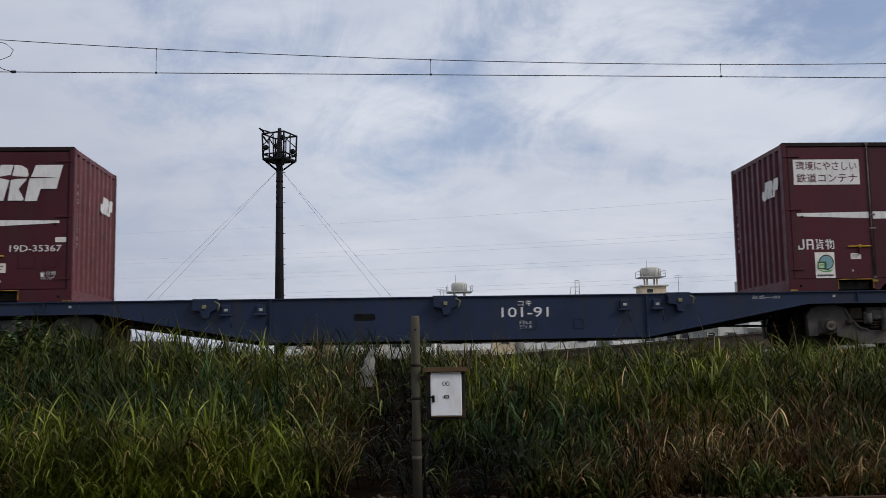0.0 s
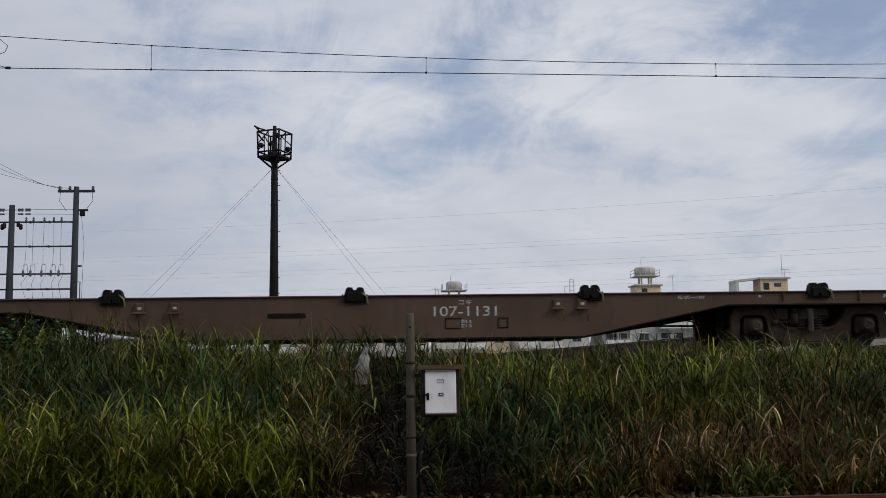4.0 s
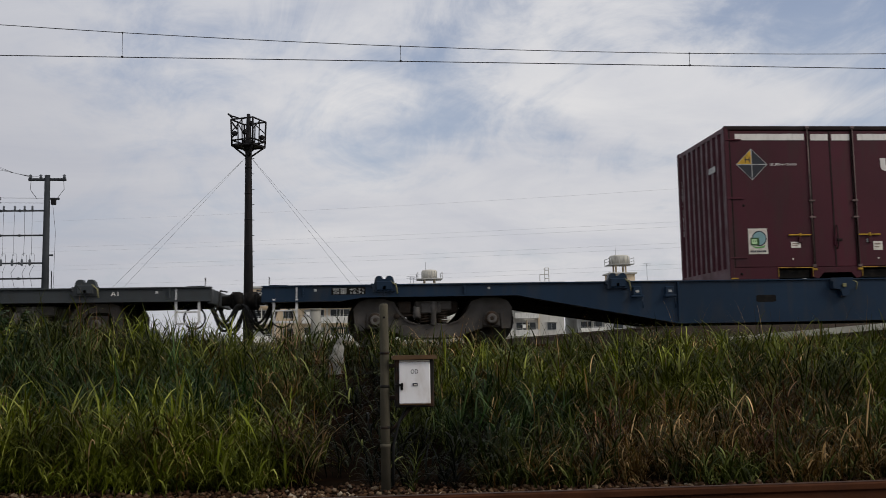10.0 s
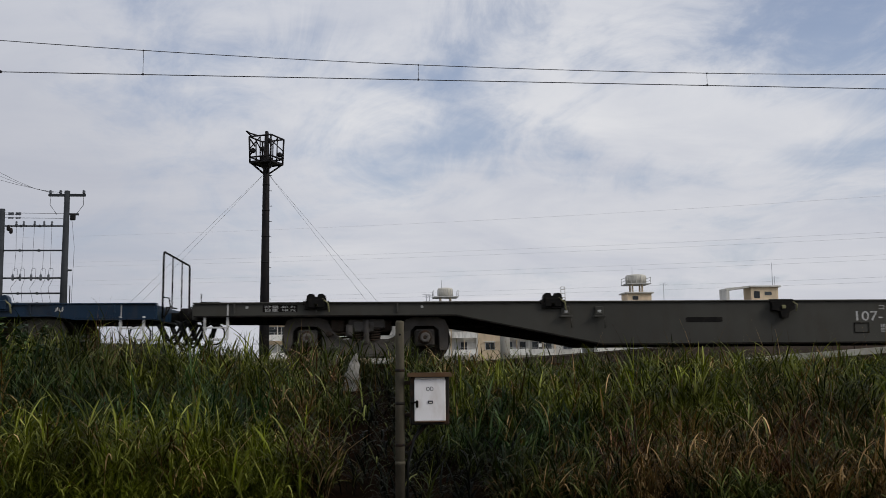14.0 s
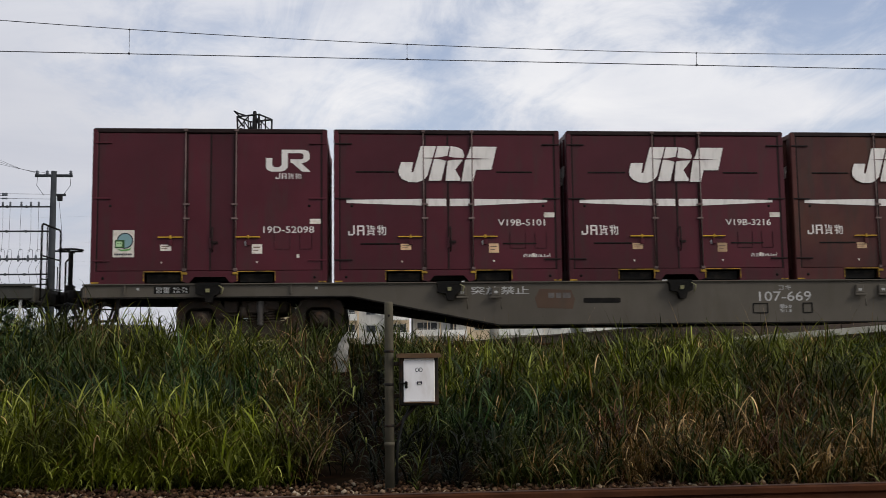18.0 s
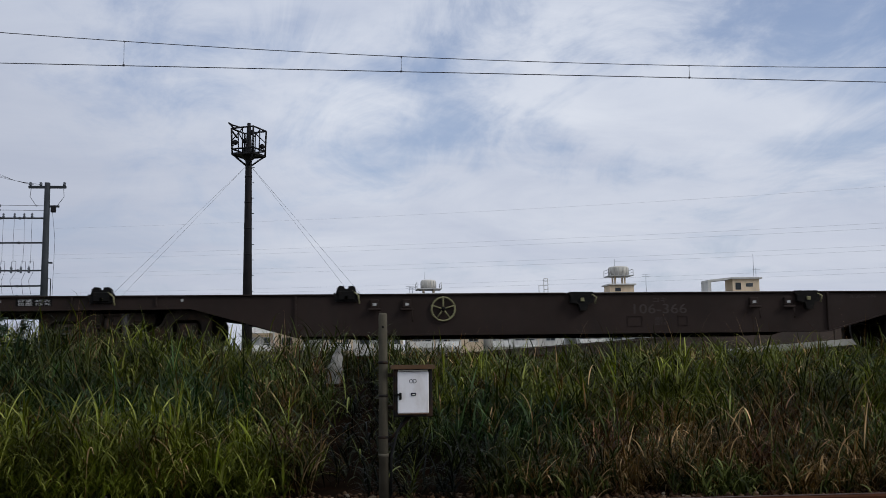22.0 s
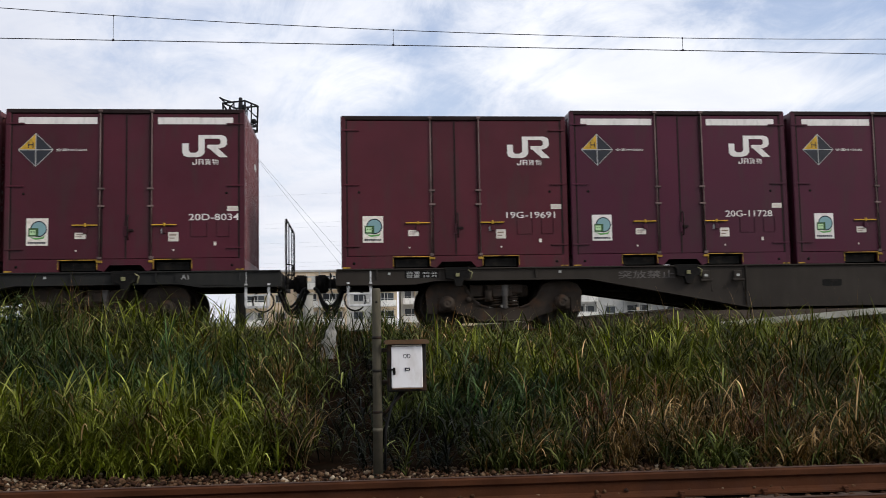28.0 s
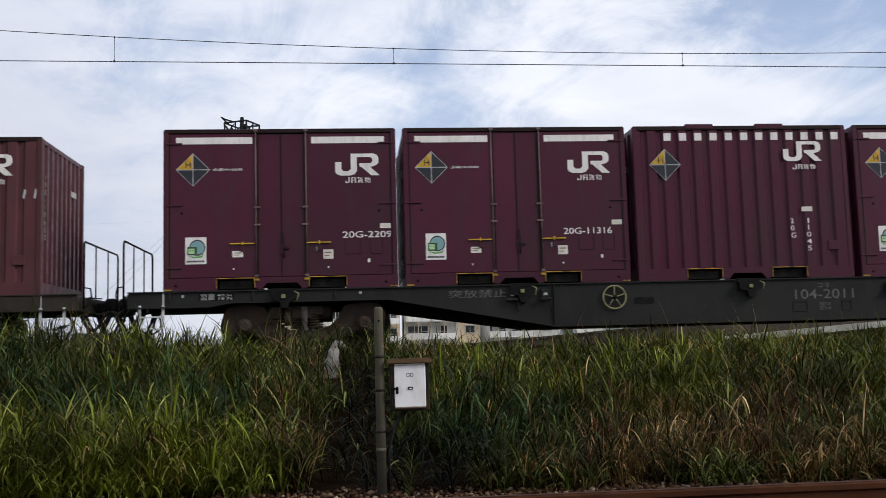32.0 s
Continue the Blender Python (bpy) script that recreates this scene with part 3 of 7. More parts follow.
def make_track(name, y0, z0, x0, x1, gap, label, spikes):
    root = thing(name, label, "railway track", kind="structure", at=(0, y0, z0))
    for side in (-0.5655, 0.5655):
        g = Geo().prism([(side + y, z) for y, z in rail_section()], x0, x1, "x")
        r = part("rail", g, "rail", root, "rust brown steel rail")
        part("rail_top", Geo().prism([(side - 0.024, 0.0005), (side + 0.024, 0.0005), (side + 0.02, 0.003), (side - 0.02, 0.003)], x0, x1, "x"), "rail_top", r)
    s = Geo().box(-0.11, 0.11, -1.05, 1.05, -0.31, -0.166, 0.012).mesh("sleeper", "sleeper")
    sp = Geo()
    for side in (-0.5655, 0.5655):
        for k, dx in ((-1, -0.05), (1, 0.05)):
            y = side + k * 0.075
            sp.box(dx - 0.014, dx + 0.014, y - 0.014, y + 0.014, -0.166, -0.138, 0.004)
            sp.box(dx - 0.02, dx + 0.02, min(y, y - k * 0.03), max(y, y - k * 0.03), -0.142, -0.125, 0.004)
    sp = sp.mesh("rail_spikes", "rail")
    n = int((x1 - x0) / gap)
    for i in range(n):
        x = x0 + (i + 0.5) * gap
        o = part("sleeper", s, None, root, at=(x, 0, 0))
        if spikes:
            part("rail_spikes", sp, None, o)


def make_ballast():
    """Loose stones beside and between the rails of the near track, and under the train's track."""
    rng = np.random.default_rng(5)
    base = np.array([(0, 0, 1), (0.9, 0, 0.25), (0.28, 0.85, 0.3), (-0.72, 0.52, 0.28), (-0.72, -0.52, 0.3), (0.28, -0.85, 0.25), (0.5, 0.4, -0.5), (-0.6, 0.0, -0.5), (0.4, -0.5, -0.5)])
    tri = np.array([(0, 1, 2), (0, 2, 3), (0, 3, 4), (0, 4, 5), (0, 5, 1), (1, 6, 2), (2, 7, 3), (3, 7, 4), (4, 8, 5), (5, 8, 1), (2, 6, 7), (4, 7, 8), (1, 8, 6)])

    def strip(name, label, n, place, size):
        P = place(rng, n)
        R = rng.uniform(size[0], size[1], n) * (1 + 0.5 * (rng.random(n) < 0.06))
        a = rng.uniform(0, math.tau, n)
        v = base[None] * (1 + rng.uniform(-0.28, 0.28, (n, 9, 3)))
        v = v * np.stack([rng.uniform(0.8, 1.3, n), rng.uniform(0.7, 1.1, n), rng.uniform(0.5, 0.95, n)], 1)[:, None]
        t = rng.uniform(-0.5, 0.5, n)
        y2, z2 = v[..., 1] * np.cos(t)[:, None] - v[..., 2] * np.sin(t)[:, None], v[..., 1] * np.sin(t)[:, None] + v[..., 2] * np.cos(t)[:, None]
        c, s = np.cos(a)[:, None], np.sin(a)[:, None]
        w = np.stack([v[..., 0] * c - y2 * s, v[..., 0] * s + y2 * c, z2], -1) * R[:, None, None] + P[:, None]
        me = bpy.data.meshes.new(name)
        big_mesh(me, w.reshape(-1, 3), (tri[None] + 9 * np.arange(n)[:, None, None]).reshape(-1, 3))
        me.materials.append(M["stone"])
        tagged(new(name, me), label, "gravel", kind="stuff")

    def near(rng, n):
        x = rng.uniform(-5.5, 7.5, n)
        edge = 8.02 - 0.13 * x
        y = 6.42 + (edge + 0.25 - 6.42) * rng.random(n)
        d = y - 6.42
        z = -1.075 - 0.02 * d + rng.uniform(-0.02, 0.035, n)
        return np.stack([x, y, z], 1)

    def between(rng, n):
        x = rng.uniform(-5, 6, n)
        y = rng.uniform(4.4, 6.35, n)
        return np.stack([x, y, -1.105 + rng.uniform(-0.02, 0.02, n)], 1)

    def far(rng, n):
        x = rng.uniform(-10, 13, n)
        y = rng.uniform(14.6, 16.4, n)
        z = -0.17 + rng.uniform(-0.03, 0.03, n) - 0.16 * np.clip(15.3 - y, 0, 1)
        return np.stack([x, y, z], 1)

    strip("ballast", "rust-tinted grey and brown crushed stone beside the near rail", 17000, near, (0.013, 0.029))
    strip("ballast", "brown crushed stone between the near rails", 4500, between, (0.014, 0.030))
    strip("ballast", "grey-brown crushed stone on the shoulder of the train's track", 3500, far, (0.03, 0.05))


def big_mesh(me, verts, faces):
    k = faces.shape[1]
    me.vertices.add(len(verts))
    me.vertices.foreach_set("co", np.ascontiguousarray(verts, dtype=np.float32).ravel())
    me.loops.add(faces.size)
    me.loops.foreach_set("vertex_index", np.ascontiguousarray(faces, dtype=np.int32).ravel())
    me.polygons.add(len(faces))
    me.polygons.foreach_set("loop_start", np.arange(0, faces.size, k, dtype=np.int32))
    me.update(calc_edges=True)
    me.validate()


def blades(name, mat, label, bases, length, width, lean, rng, az, start):
    """Grass as tapering blades that rise and arch over: one row of values a blade; start is the angle from upright at the foot, lean the bend added towards the tip."""
    n, k = len(bases), 6
    s = np.linspace(0, 1, k)
    bend = start[:, None] + lean[:, None] * ((s[:-1] + s[1:]) / 2)[None] ** 1.15
    step = (length / (k - 1))[:, None]
    zero = np.zeros((n, 1))
    out = np.concatenate([zero, np.cumsum(np.sin(bend) * step, 1)], 1)
    up = np.concatenate([zero, np.cumsum(np.cos(bend) * step, 1)], 1)
    side_az = az[:, None] + math.pi / 2 + rng.normal(0, 0.5, n)[:, None] * (0.3 + s[None])
    ww = width[:, None] * (np.array([0.55, 0.95, 1.0, 0.85, 0.5, 0.05]))[None] * 0.5
    cx = bases[:, 0:1] + np.cos(az)[:, None] * out
    cy = bases[:, 1:2] + np.sin(az)[:, None] * out
    cz = bases[:, 2:3] + up
    dx, dy = np.cos(side_az) * ww, np.sin(side_az) * ww
    a = np.stack([cx - dx, cy - dy, cz], -1)
    b = np.stack([cx + dx, cy + dy, cz], -1)
    v = np.stack([a, b], 2).reshape(-1, 3)
    q = np.array([(2 * i, 2 * i + 1, 2 * i + 3, 2 * i + 2) for i in range(k - 1)])
    f = (q[None] + 2 * k * np.arange(n)[:, None, None]).reshape(-1, 4)
    me = bpy.data.meshes.new(name)
    big_mesh(me, v, f)
    me.polygons.foreach_set("use_smooth", np.ones(len(f), dtype=bool))
    me.materials.append(M[mat])
    return tagged(new(name, me), label, "grass", "grass on the bank", "stuff")


def make_grass():
    """Tussocks of upright shoots; each shoot carries leaves that leave it by turns and arch over."""
    rng = np.random.default_rng(11)
    tx, td = [], []
    for i in range(66):
        for j in range(22):
            tx.append(-9.3 + 0.32 * (i + rng.uniform(-0.2, 1.2) + 0.5 * (j % 2)))
            td.append(0.25 * (j + rng.uniform(-0.2, 1.0)))
    for i in range(150):
        tx.append(-9.3 + 0.14 * (i + rng.uniform(-0.5, 1.5)))
        td.append(rng.uniform(-0.12, 0.22))
    tx, td = np.array(tx), np.array(td)
    fringe = np.arange(len(tx)) >= len(tx) - 150
    td = np.where(fringe, td, np.maximum(0.0, td))
    ty = td + np.array([grass_edge(max(-6, min(8, x))) for x in tx])
    # x where the line of sight to the tussock meets the middle of the bank
    u = tx * 9.5 / ty
    # the worn hollow beside the post; its shade is put into the grass colour
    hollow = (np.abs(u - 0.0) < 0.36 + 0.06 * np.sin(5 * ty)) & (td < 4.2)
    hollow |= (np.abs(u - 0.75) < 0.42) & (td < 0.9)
    keep = (ty < 14.3) & ~(hollow & (rng.random(len(tx)) < 0.35)) & ~((np.abs(u + 0.25) < 0.17) & (td > 1.0) & (td < 4.6))
    # a shaded gap behind the front row of tussocks
    keep &= ~((u < -0.6) & (td > 0.75) & (td < 1.3) & (rng.random(len(tx)) < 0.55))
    tx, td, ty, u, hollow, fringe = tx[keep], td[keep], ty[keep], u[keep], hollow[keep], fringe[keep]
    n = len(tx)

    def patch(cu, cd, ru, rd):
        return np.exp(-(((u - cu) / ru) ** 2 + ((td - cd) / rd) ** 2)) + rng.uniform(-0.22, 0.22, n)

    def some(share):
        return rng.random(n) < share

    kind = np.full(n, 0)
    kind[(u < -0.9) & (td > 0.7) & (td < 2.6) & some(0.6)] = 1
    kind[(u < -0.5) & (td > 2.6) & some(0.12)] = 2
    bright = np.maximum.reduce([patch(-3.1, 0.35, 0.8, 0.75), patch(-1.9, 0.3, 0.75, 0.6), patch(-1.15, 0.45, 0.5, 0.7), patch(-2.5, 0.5, 0.5, 0.5), patch(-4.2, 0.5, 0.6, 0.6)])
    kind[(bright > 0.55)] = 2
    kind[(u > 0.5) & (td > 1.8) & some(0.45)] = 2
    kind[(u > 0.5) & (td > 1.6) & some(0.12)] = 3
    olive = (u > -0.95) & (u < -0.3)
    kind[olive & some(0.16)] = 3
    kind[olive & some(0.32)] = 4
    # some tussocks below the box take the near-black colour in place of shade
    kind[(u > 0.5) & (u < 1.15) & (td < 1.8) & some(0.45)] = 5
    kind[(u > 0.8) & (u < 2.0) & (td < 2.2) & some(0.4)] = 1
    red = np.maximum.reduce([patch(2.5, 0.9, 0.6, 0.8), patch(3.7, 0.7, 0.9, 0.7), patch(2.0, 0.3, 0.4, 0.4), patch(4.3, 1.5, 0.6, 0.6)])
    kind[(red > 0.5) & some(0.5)] = 4
    dry = np.maximum.reduce([patch(3.25, 1.1, 0.45, 0.9), patch(3.6, 0.4, 0.5, 0.5), patch(4.75, 0.3, 0.6, 0.7), patch(2.7, 0.2, 0.5, 0.4), patch(3.9, 1.9, 0.35, 0.5)])
    kind[(dry > 0.5) & some(0.8)] = 3
    kind[(u > 2.2) & (td < 1.6) & (kind < 3) & some(0.25)] = 3
    kind[(td < 0.2) & (kind != 2) & some(0.35)] = 3
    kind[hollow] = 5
    size = (0.33 + 0.05 * np.clip(td / 2.5, 0, 1)) * rng.uniform(0.7, 1.35, n)
    size *= np.where(kind == 5, np.where(td > 1.4, 0.5, 0.85), 1.0) * np.where(kind == 2, np.where(td < 1.0, 1.28, 1.08), 1.0) * np.where(u < -0.5, np.where(td > 2.0, np.where(u < -2.3, 1.36, 1.12), 1.12), 1.0)
    size *= np.where((td > 2.6) & (u > 0.3), 0.72, 1.0) * np.where(fringe, 0.5, 1.0)
    count = np.where(kind == 5, 4, rng.integers(7, 20, n) + np.where(kind == 2, 6, 0))
    t = np.repeat(np.arange(n), count)
    m = len(t)
    spread = (0.018 * np.sqrt(count) * rng.uniform(0.8, 1.35, n))[t]
    ox, oy = rng.normal(0, 1, m) * spread, rng.normal(0, 1, m) * spread
    bx, by = tx[t] + ox, ty[t] + oy
    bz = np.array([ground_z(x, y) for x, y in zip(bx, by)]) - 0.02
    az = np.arctan2(oy, ox) + rng.normal(0, 0.6, m)
    tilt = np.clip(np.hypot(ox, oy) * rng.uniform(1.2, 3.4, m) + np.abs(rng.normal(0, 0.08, m)), 0, 0.75)
    high = size[t] * rng.uniform(0.6, 1.3, m)
    shoot_kind = kind[t]
    stray = rng.random(m)
    shoot_kind = np.where((stray < 0.07) & (shoot_kind < 3), 3, np.where((stray > 0.82) & (shoot_kind >= 3), 0, shoot_kind))
    # leaves along the shoots, lower ones first
    per = 7
    w = np.repeat(np.arange(m), per)
    rank = np.tile(np.arange(per), m)
    f = 0.08 + 0.9 * (rank + rng.random(m * per)) / per
    lx = bx[w] + np.cos(az[w]) * np.sin(tilt[w]) * high[w] * f
    ly = by[w] + np.sin(az[w]) * np.sin(tilt[w]) * high[w] * f
    lz = bz[w] + np.cos(tilt[w]) * high[w] * f
    plane = rng.uniform(0, math.tau, m)
    leaf_az = plane[w] + math.pi * (rank % 2) + rng.normal(0, 0.6, m * per)
    leaf_len = (0.16 + 0.42 * high[w]) * rng.uniform(0.65, 1.35, m * per) * (1.1 - 0.35 * np.abs(f - 0.5))
    leaf_wide = rng.uniform(0.008, 0.019, m * per) * np.where((shoot_kind == 3) | (shoot_kind == 4), 0.75, 1.0)[w]
    leaf_start = rng.uniform(0.12, 0.75, m * per)
    leaf_bend = np.where(rng.random(m * per) < 0.75, rng.uniform(1.0, 2.6, m * per), rng.uniform(0.1, 1.0, m * per))
    roots = np.stack([lx, ly, lz], 1)
    feet = np.stack([bx, by, bz], 1)
    names = [
        ("g_green", "tall mid-green wild grass covering the bank"),
        ("g_blue", "dense deep-green wild grass on the bank"),
        ("g_bright", "clumps of bright yellow-green grass on the bank"),
        ("g_dry", "dry straw-coloured grass among the green"),
        ("g_red", "withered red-brown grass low on the bank"),
        ("g_shade", "sparse near-black grass in the worn hollow by the post, shade in its colour"),
    ]
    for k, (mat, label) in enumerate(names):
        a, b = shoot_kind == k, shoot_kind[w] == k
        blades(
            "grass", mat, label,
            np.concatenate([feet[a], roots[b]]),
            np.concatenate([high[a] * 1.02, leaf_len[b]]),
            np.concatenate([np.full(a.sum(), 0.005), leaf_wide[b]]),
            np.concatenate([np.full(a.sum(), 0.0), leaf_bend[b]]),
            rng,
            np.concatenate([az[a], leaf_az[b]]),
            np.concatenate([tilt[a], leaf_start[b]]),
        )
    # a sheaf of tall pale stalks on the crest
    q = 46
    sx, sy = rng.normal(-3.35, 0.28, q), rng.normal(12.1, 0.25, q)
    sb = np.stack([sx, sy, np.array([ground_z(x, y) for x, y in zip(sx, sy)])], 1)
    blades("grass", "g_red", "sheaf of tall withered stalks on the crest", sb, rng.uniform(0.85, 1.3, q), np.full(q, 0.006), rng.uniform(0.0, 0.5, q), rng, rng.uniform(0, math.tau, q), np.abs(rng.normal(0, 0.14, q)))
    # thin flowering stalks that rise over the crest
    q = 170
    sx = rng.uniform(-7, 11, q)
    sy = rng.uniform(11.2, 13.9, q)
    sb = np.stack([sx, sy, np.array([ground_z(x, y) for x, y in zip(sx, sy)])], 1)
    blades("grass", "g_dry", "thin pale grass stalks rising over the crest", sb, rng.uniform(0.55, 1.0, q), np.full(q, 0.005), rng.uniform(0.1, 0.9, q), rng, rng.uniform(0, math.tau, q), np.abs(rng.normal(0, 0.15, q)))


def make_weeds():
    """Broad-leaved weeds on the crest."""
    rng = np.random.default_rng(3)
    for cx, cy, h, n in ((-4.25, 11.9, 1.0, 640), (-3.85, 12.2, 0.85, 420), (-4.75, 11.9, 1.05, 640), (-5.4, 12.2, 1.05, 500), (5.9, 10.6, 0.45, 160)):
        z0 = ground_z(cx, cy)
        g = Geo()
        root = thing("weed", "leafy dark-green weed growing among the grass", "weed", "weeds on the bank")
        for s in range(7):
            a = s * math.tau / 7 + rng.uniform(-0.3, 0.3)
            tipx, tipy, tipz = cx + 0.42 * math.cos(a), cy + 0.42 * math.sin(a), z0 + h * rng.uniform(0.7, 1.1)
            part("stem", Geo().tube([(cx, cy, z0 - 0.03), ((cx + tipx) / 2, (cy + tipy) / 2, z0 + h * 0.55), (tipx, tipy, tipz)], 0.006, 5, r2=0.002), "g_blue", root)
            for i in range(n // 7):
                k = rng.uniform(0.25, 1.0)
                p = Vector((cx + (tipx - cx) * k, cy + (tipy - cy) * k, z0 + (tipz - z0) * k))
                b, t = rng.uniform(0, math.tau), rng.uniform(-0.4, 0.7)
                L, w = rng.uniform(0.06, 0.13), rng.uniform(0.02, 0.04)
                dirn = Vector((math.cos(b) * math.cos(t), math.sin(b) * math.cos(t), math.sin(t)))
                side = dirn.cross(Vector((0, 0, 1))).normalized() * w
                g.add([p, p + dirn * L * 0.5 + side, p + dirn * L - Vector((0, 0, 0.2 * L)), p + dirn * L * 0.5 - side], [(0, 1, 2, 3)])
        tagged(part("leaves", g, "g_blue", root), kind="stuff")


# ---------------------------------------------------------------- overhead line
def messenger_z(x):
    k = (x - 6.9 + 25) % 50 - 25
    return 5.31 + 0.00245 * k * k


def contact_z(x):
    return 5.125 - 0.0084 * (x - 0.8)


def make_overhead():
    root = thing("overhead_line", "thin dark overhead wires with droppers above the track", "overhead line", kind="structure", at=(0, TRACK_Y, 0))
    part("messenger_wire", Geo().tube([(x, 0, messenger_z(x)) for x in range(-60, 71)], 0.0065, 6), "wire", root)
    part("contact_wire", Geo().tube([(x, 0, contact_z(x)) for x in range(-60, 71, 2)], 0.0075, 6), "wire", root)
    xs = [-4.04, 0.80, 6.08] + [6.08 + 5.05 * i for i in range(1, 6)] + [-4.04 - 4.9 * i for i in range(1, 6)]
    for x in xs:
        a, b = contact_z(x), messenger_z(x)
        d = part("dropper", Geo().tube([(x, 0, a), (x, 0, b)], 0.004, 6), "wire", root)
        g = Geo().box(x - 0.018, x + 0.018, -0.012, 0.012, a - 0.012, a + 0.022, 0.004).box(x - 0.012, x + 0.012, -0.012, 0.012, b - 0.016, b + 0.012, 0.004)
        part("clip", g, "wire", d)
    # slack jumper between the two wires
    x = -6.55
    a, b = contact_z(x), messenger_z(x)
    pts = [(x - 0.30, 0, b), (x - 0.10, 0.02, b - 0.05), (x + 0.03, 0.03, b - 0.16), (x - 0.02, 0.03, b - 0.27), (x - 0.20, 0.02, b - 0.35), (x - 0.26, 0.01, a + 0.13), (x - 0.12, 0.0, a + 0.05), (x + 0.05, 0, a)]
    j = part("jumper", Geo().tube(pts, 0.006, 6), "wire", root)
    part("jumper_clamp", Geo().box(x + 0.01, x + 0.10, -0.015, 0.015, a - 0.02, a + 0.025, 0.004), "wire", j)


# ---------------------------------------------------------------- box on its post
def make_box_post():
    base_z = ground_z(0.2, 7.78)
    post = thing("concrete_post", "round weathered concrete post standing at the edge of ballast", "post", at=(0.205, 7.80, base_z - 0.05))
    h = 0.375 - base_z + 0.05
    part("shaft", Geo().turned([(0, 0.039), (h - 0.02, 0.034), (h - 0.004, 0.031), (h, 0.026)], (0, 0, 0), "z", 20), "post", post)
    for z in (0.40, 0.66, 0.98):
        zz = h - z
        part("band", Geo().turned([(zz, 0.0385), (zz + 0.022, 0.0383)], (0, 0, 0), "z", 20), "box_dark", post)
    part("bolt_hole", Geo().turned([(-0.036, 0.009), (-0.033, 0.009)], (0, 0, h - 0.11), "y", 10), "black", post)
    # joint line low on the post
    part("collar", Geo().turned([(0.40, 0.0405), (0.43, 0.0405)], (0, 0, 0), "z", 20), "post", post)
    box = thing("equipment_box", "small white steel equipment box with rusty roof on the post", "electrical box", at=(0.438, 7.84, -0.44))
    part("case", Geo().box(-0.152, 0.152, -0.09, 0.10, 0.0, 0.375, 0.008), "box_dark", box, "dark rusted steel case")
    door = part("door", Geo().box(-0.122, 0.122, -0.105, -0.088, 0.028, 0.352, 0.006), "box_white", box, "white painted door with lock")
    roof = Geo().prism([(-0.172, 0.372), (0.172, 0.372), (0.176, 0.385), (0.165, 0.405), (-0.165, 0.405), (-0.176, 0.385)], -0.135, 0.12)
    part("roof", roof, "box_roof", box, "rusty brown rain roof")
    part("lintel", Geo().box(-0.118, 0.118, -0.110, -0.086, 0.354, 0.366, 0.003), "card", box)
    lock = part("lock", Geo().box(-0.112, -0.092, -0.125, -0.104, 0.135, 0.19, 0.004), "black", door)
    part("lock_arm", Geo().box(-0.155, -0.10, -0.120, -0.100, 0.168, 0.182, 0.003), "black", door)
    part("name_plate", Geo().box(-0.018, 0.022, -0.112, -0.104, 0.165, 0.188, 0.002), "navy", door)
    part("name_plate_mark", Geo().box(-0.008, 0.014, -0.1135, -0.111, 0.171, 0.178), "card", door)
    part("lettering", lettering("OD", 0.034, "navy", 0.058), None, door, at=(-0.002, -0.1065, 0.278))
    part("rust_lip", Geo().box(-0.122, 0.122, -0.106, -0.09, 0.020, 0.028, 0.002), "box_roof", box)
    for z in (0.06, 0.31):
        part("bracket", Geo().box(-0.235, -0.15, -0.03, 0.03, z, z + 0.03, 0.004), "box_dark", box)
    part("stay", Geo().tube([(-0.20, -0.02, -0.20), (-0.02, 0.0, 0.0)], 0.012, 8), "box_dark", box)
    cable = Geo().tube([(-0.178, -0.045, -0.60), (-0.172, -0.05, -0.30), (-0.12, -0.03, -0.10), (-0.05, 0.0, 0.0)], 0.010, 8)
    part("cable", cable, "rubber", box)
    # crumpled sheet caught on the crest beside the hollow
    rng = np.random.default_rng(8)
    z0 = ground_z(-0.28, 12.7)
    g = Geo()
    rows = []
    for r in range(9):
        k = r / 8
        rad = 0.115 * (1 - 0.75 * k ** 1.5) * rng.uniform(0.85, 1.15)
        rows.append([(-0.33 + 0.10 * k + rad * math.cos(a) * rng.uniform(0.75, 1.2), 12.7 + rad * 0.6 * math.sin(a) * rng.uniform(0.75, 1.2), z0 - 0.05 + 0.50 * k + rng.uniform(-0.03, 0.03)) for a in [i * math.tau / 16 for i in range(16)]])
    v = [p for row in rows for p in row]
    f = [(r * 16 + i, r * 16 + (i + 1) % 16, (r + 1) * 16 + (i + 1) % 16, (r + 1) * 16 + i) for r in range(8) for i in range(16)]
    g.add(v, f + [tuple(8 * 16 + i for i in range(16)), tuple(range(15, -1, -1))])
    solid("plastic_sheet", g, "sheet", "crumpled dirty white plastic sheet lying on the bank", "plastic sheet")


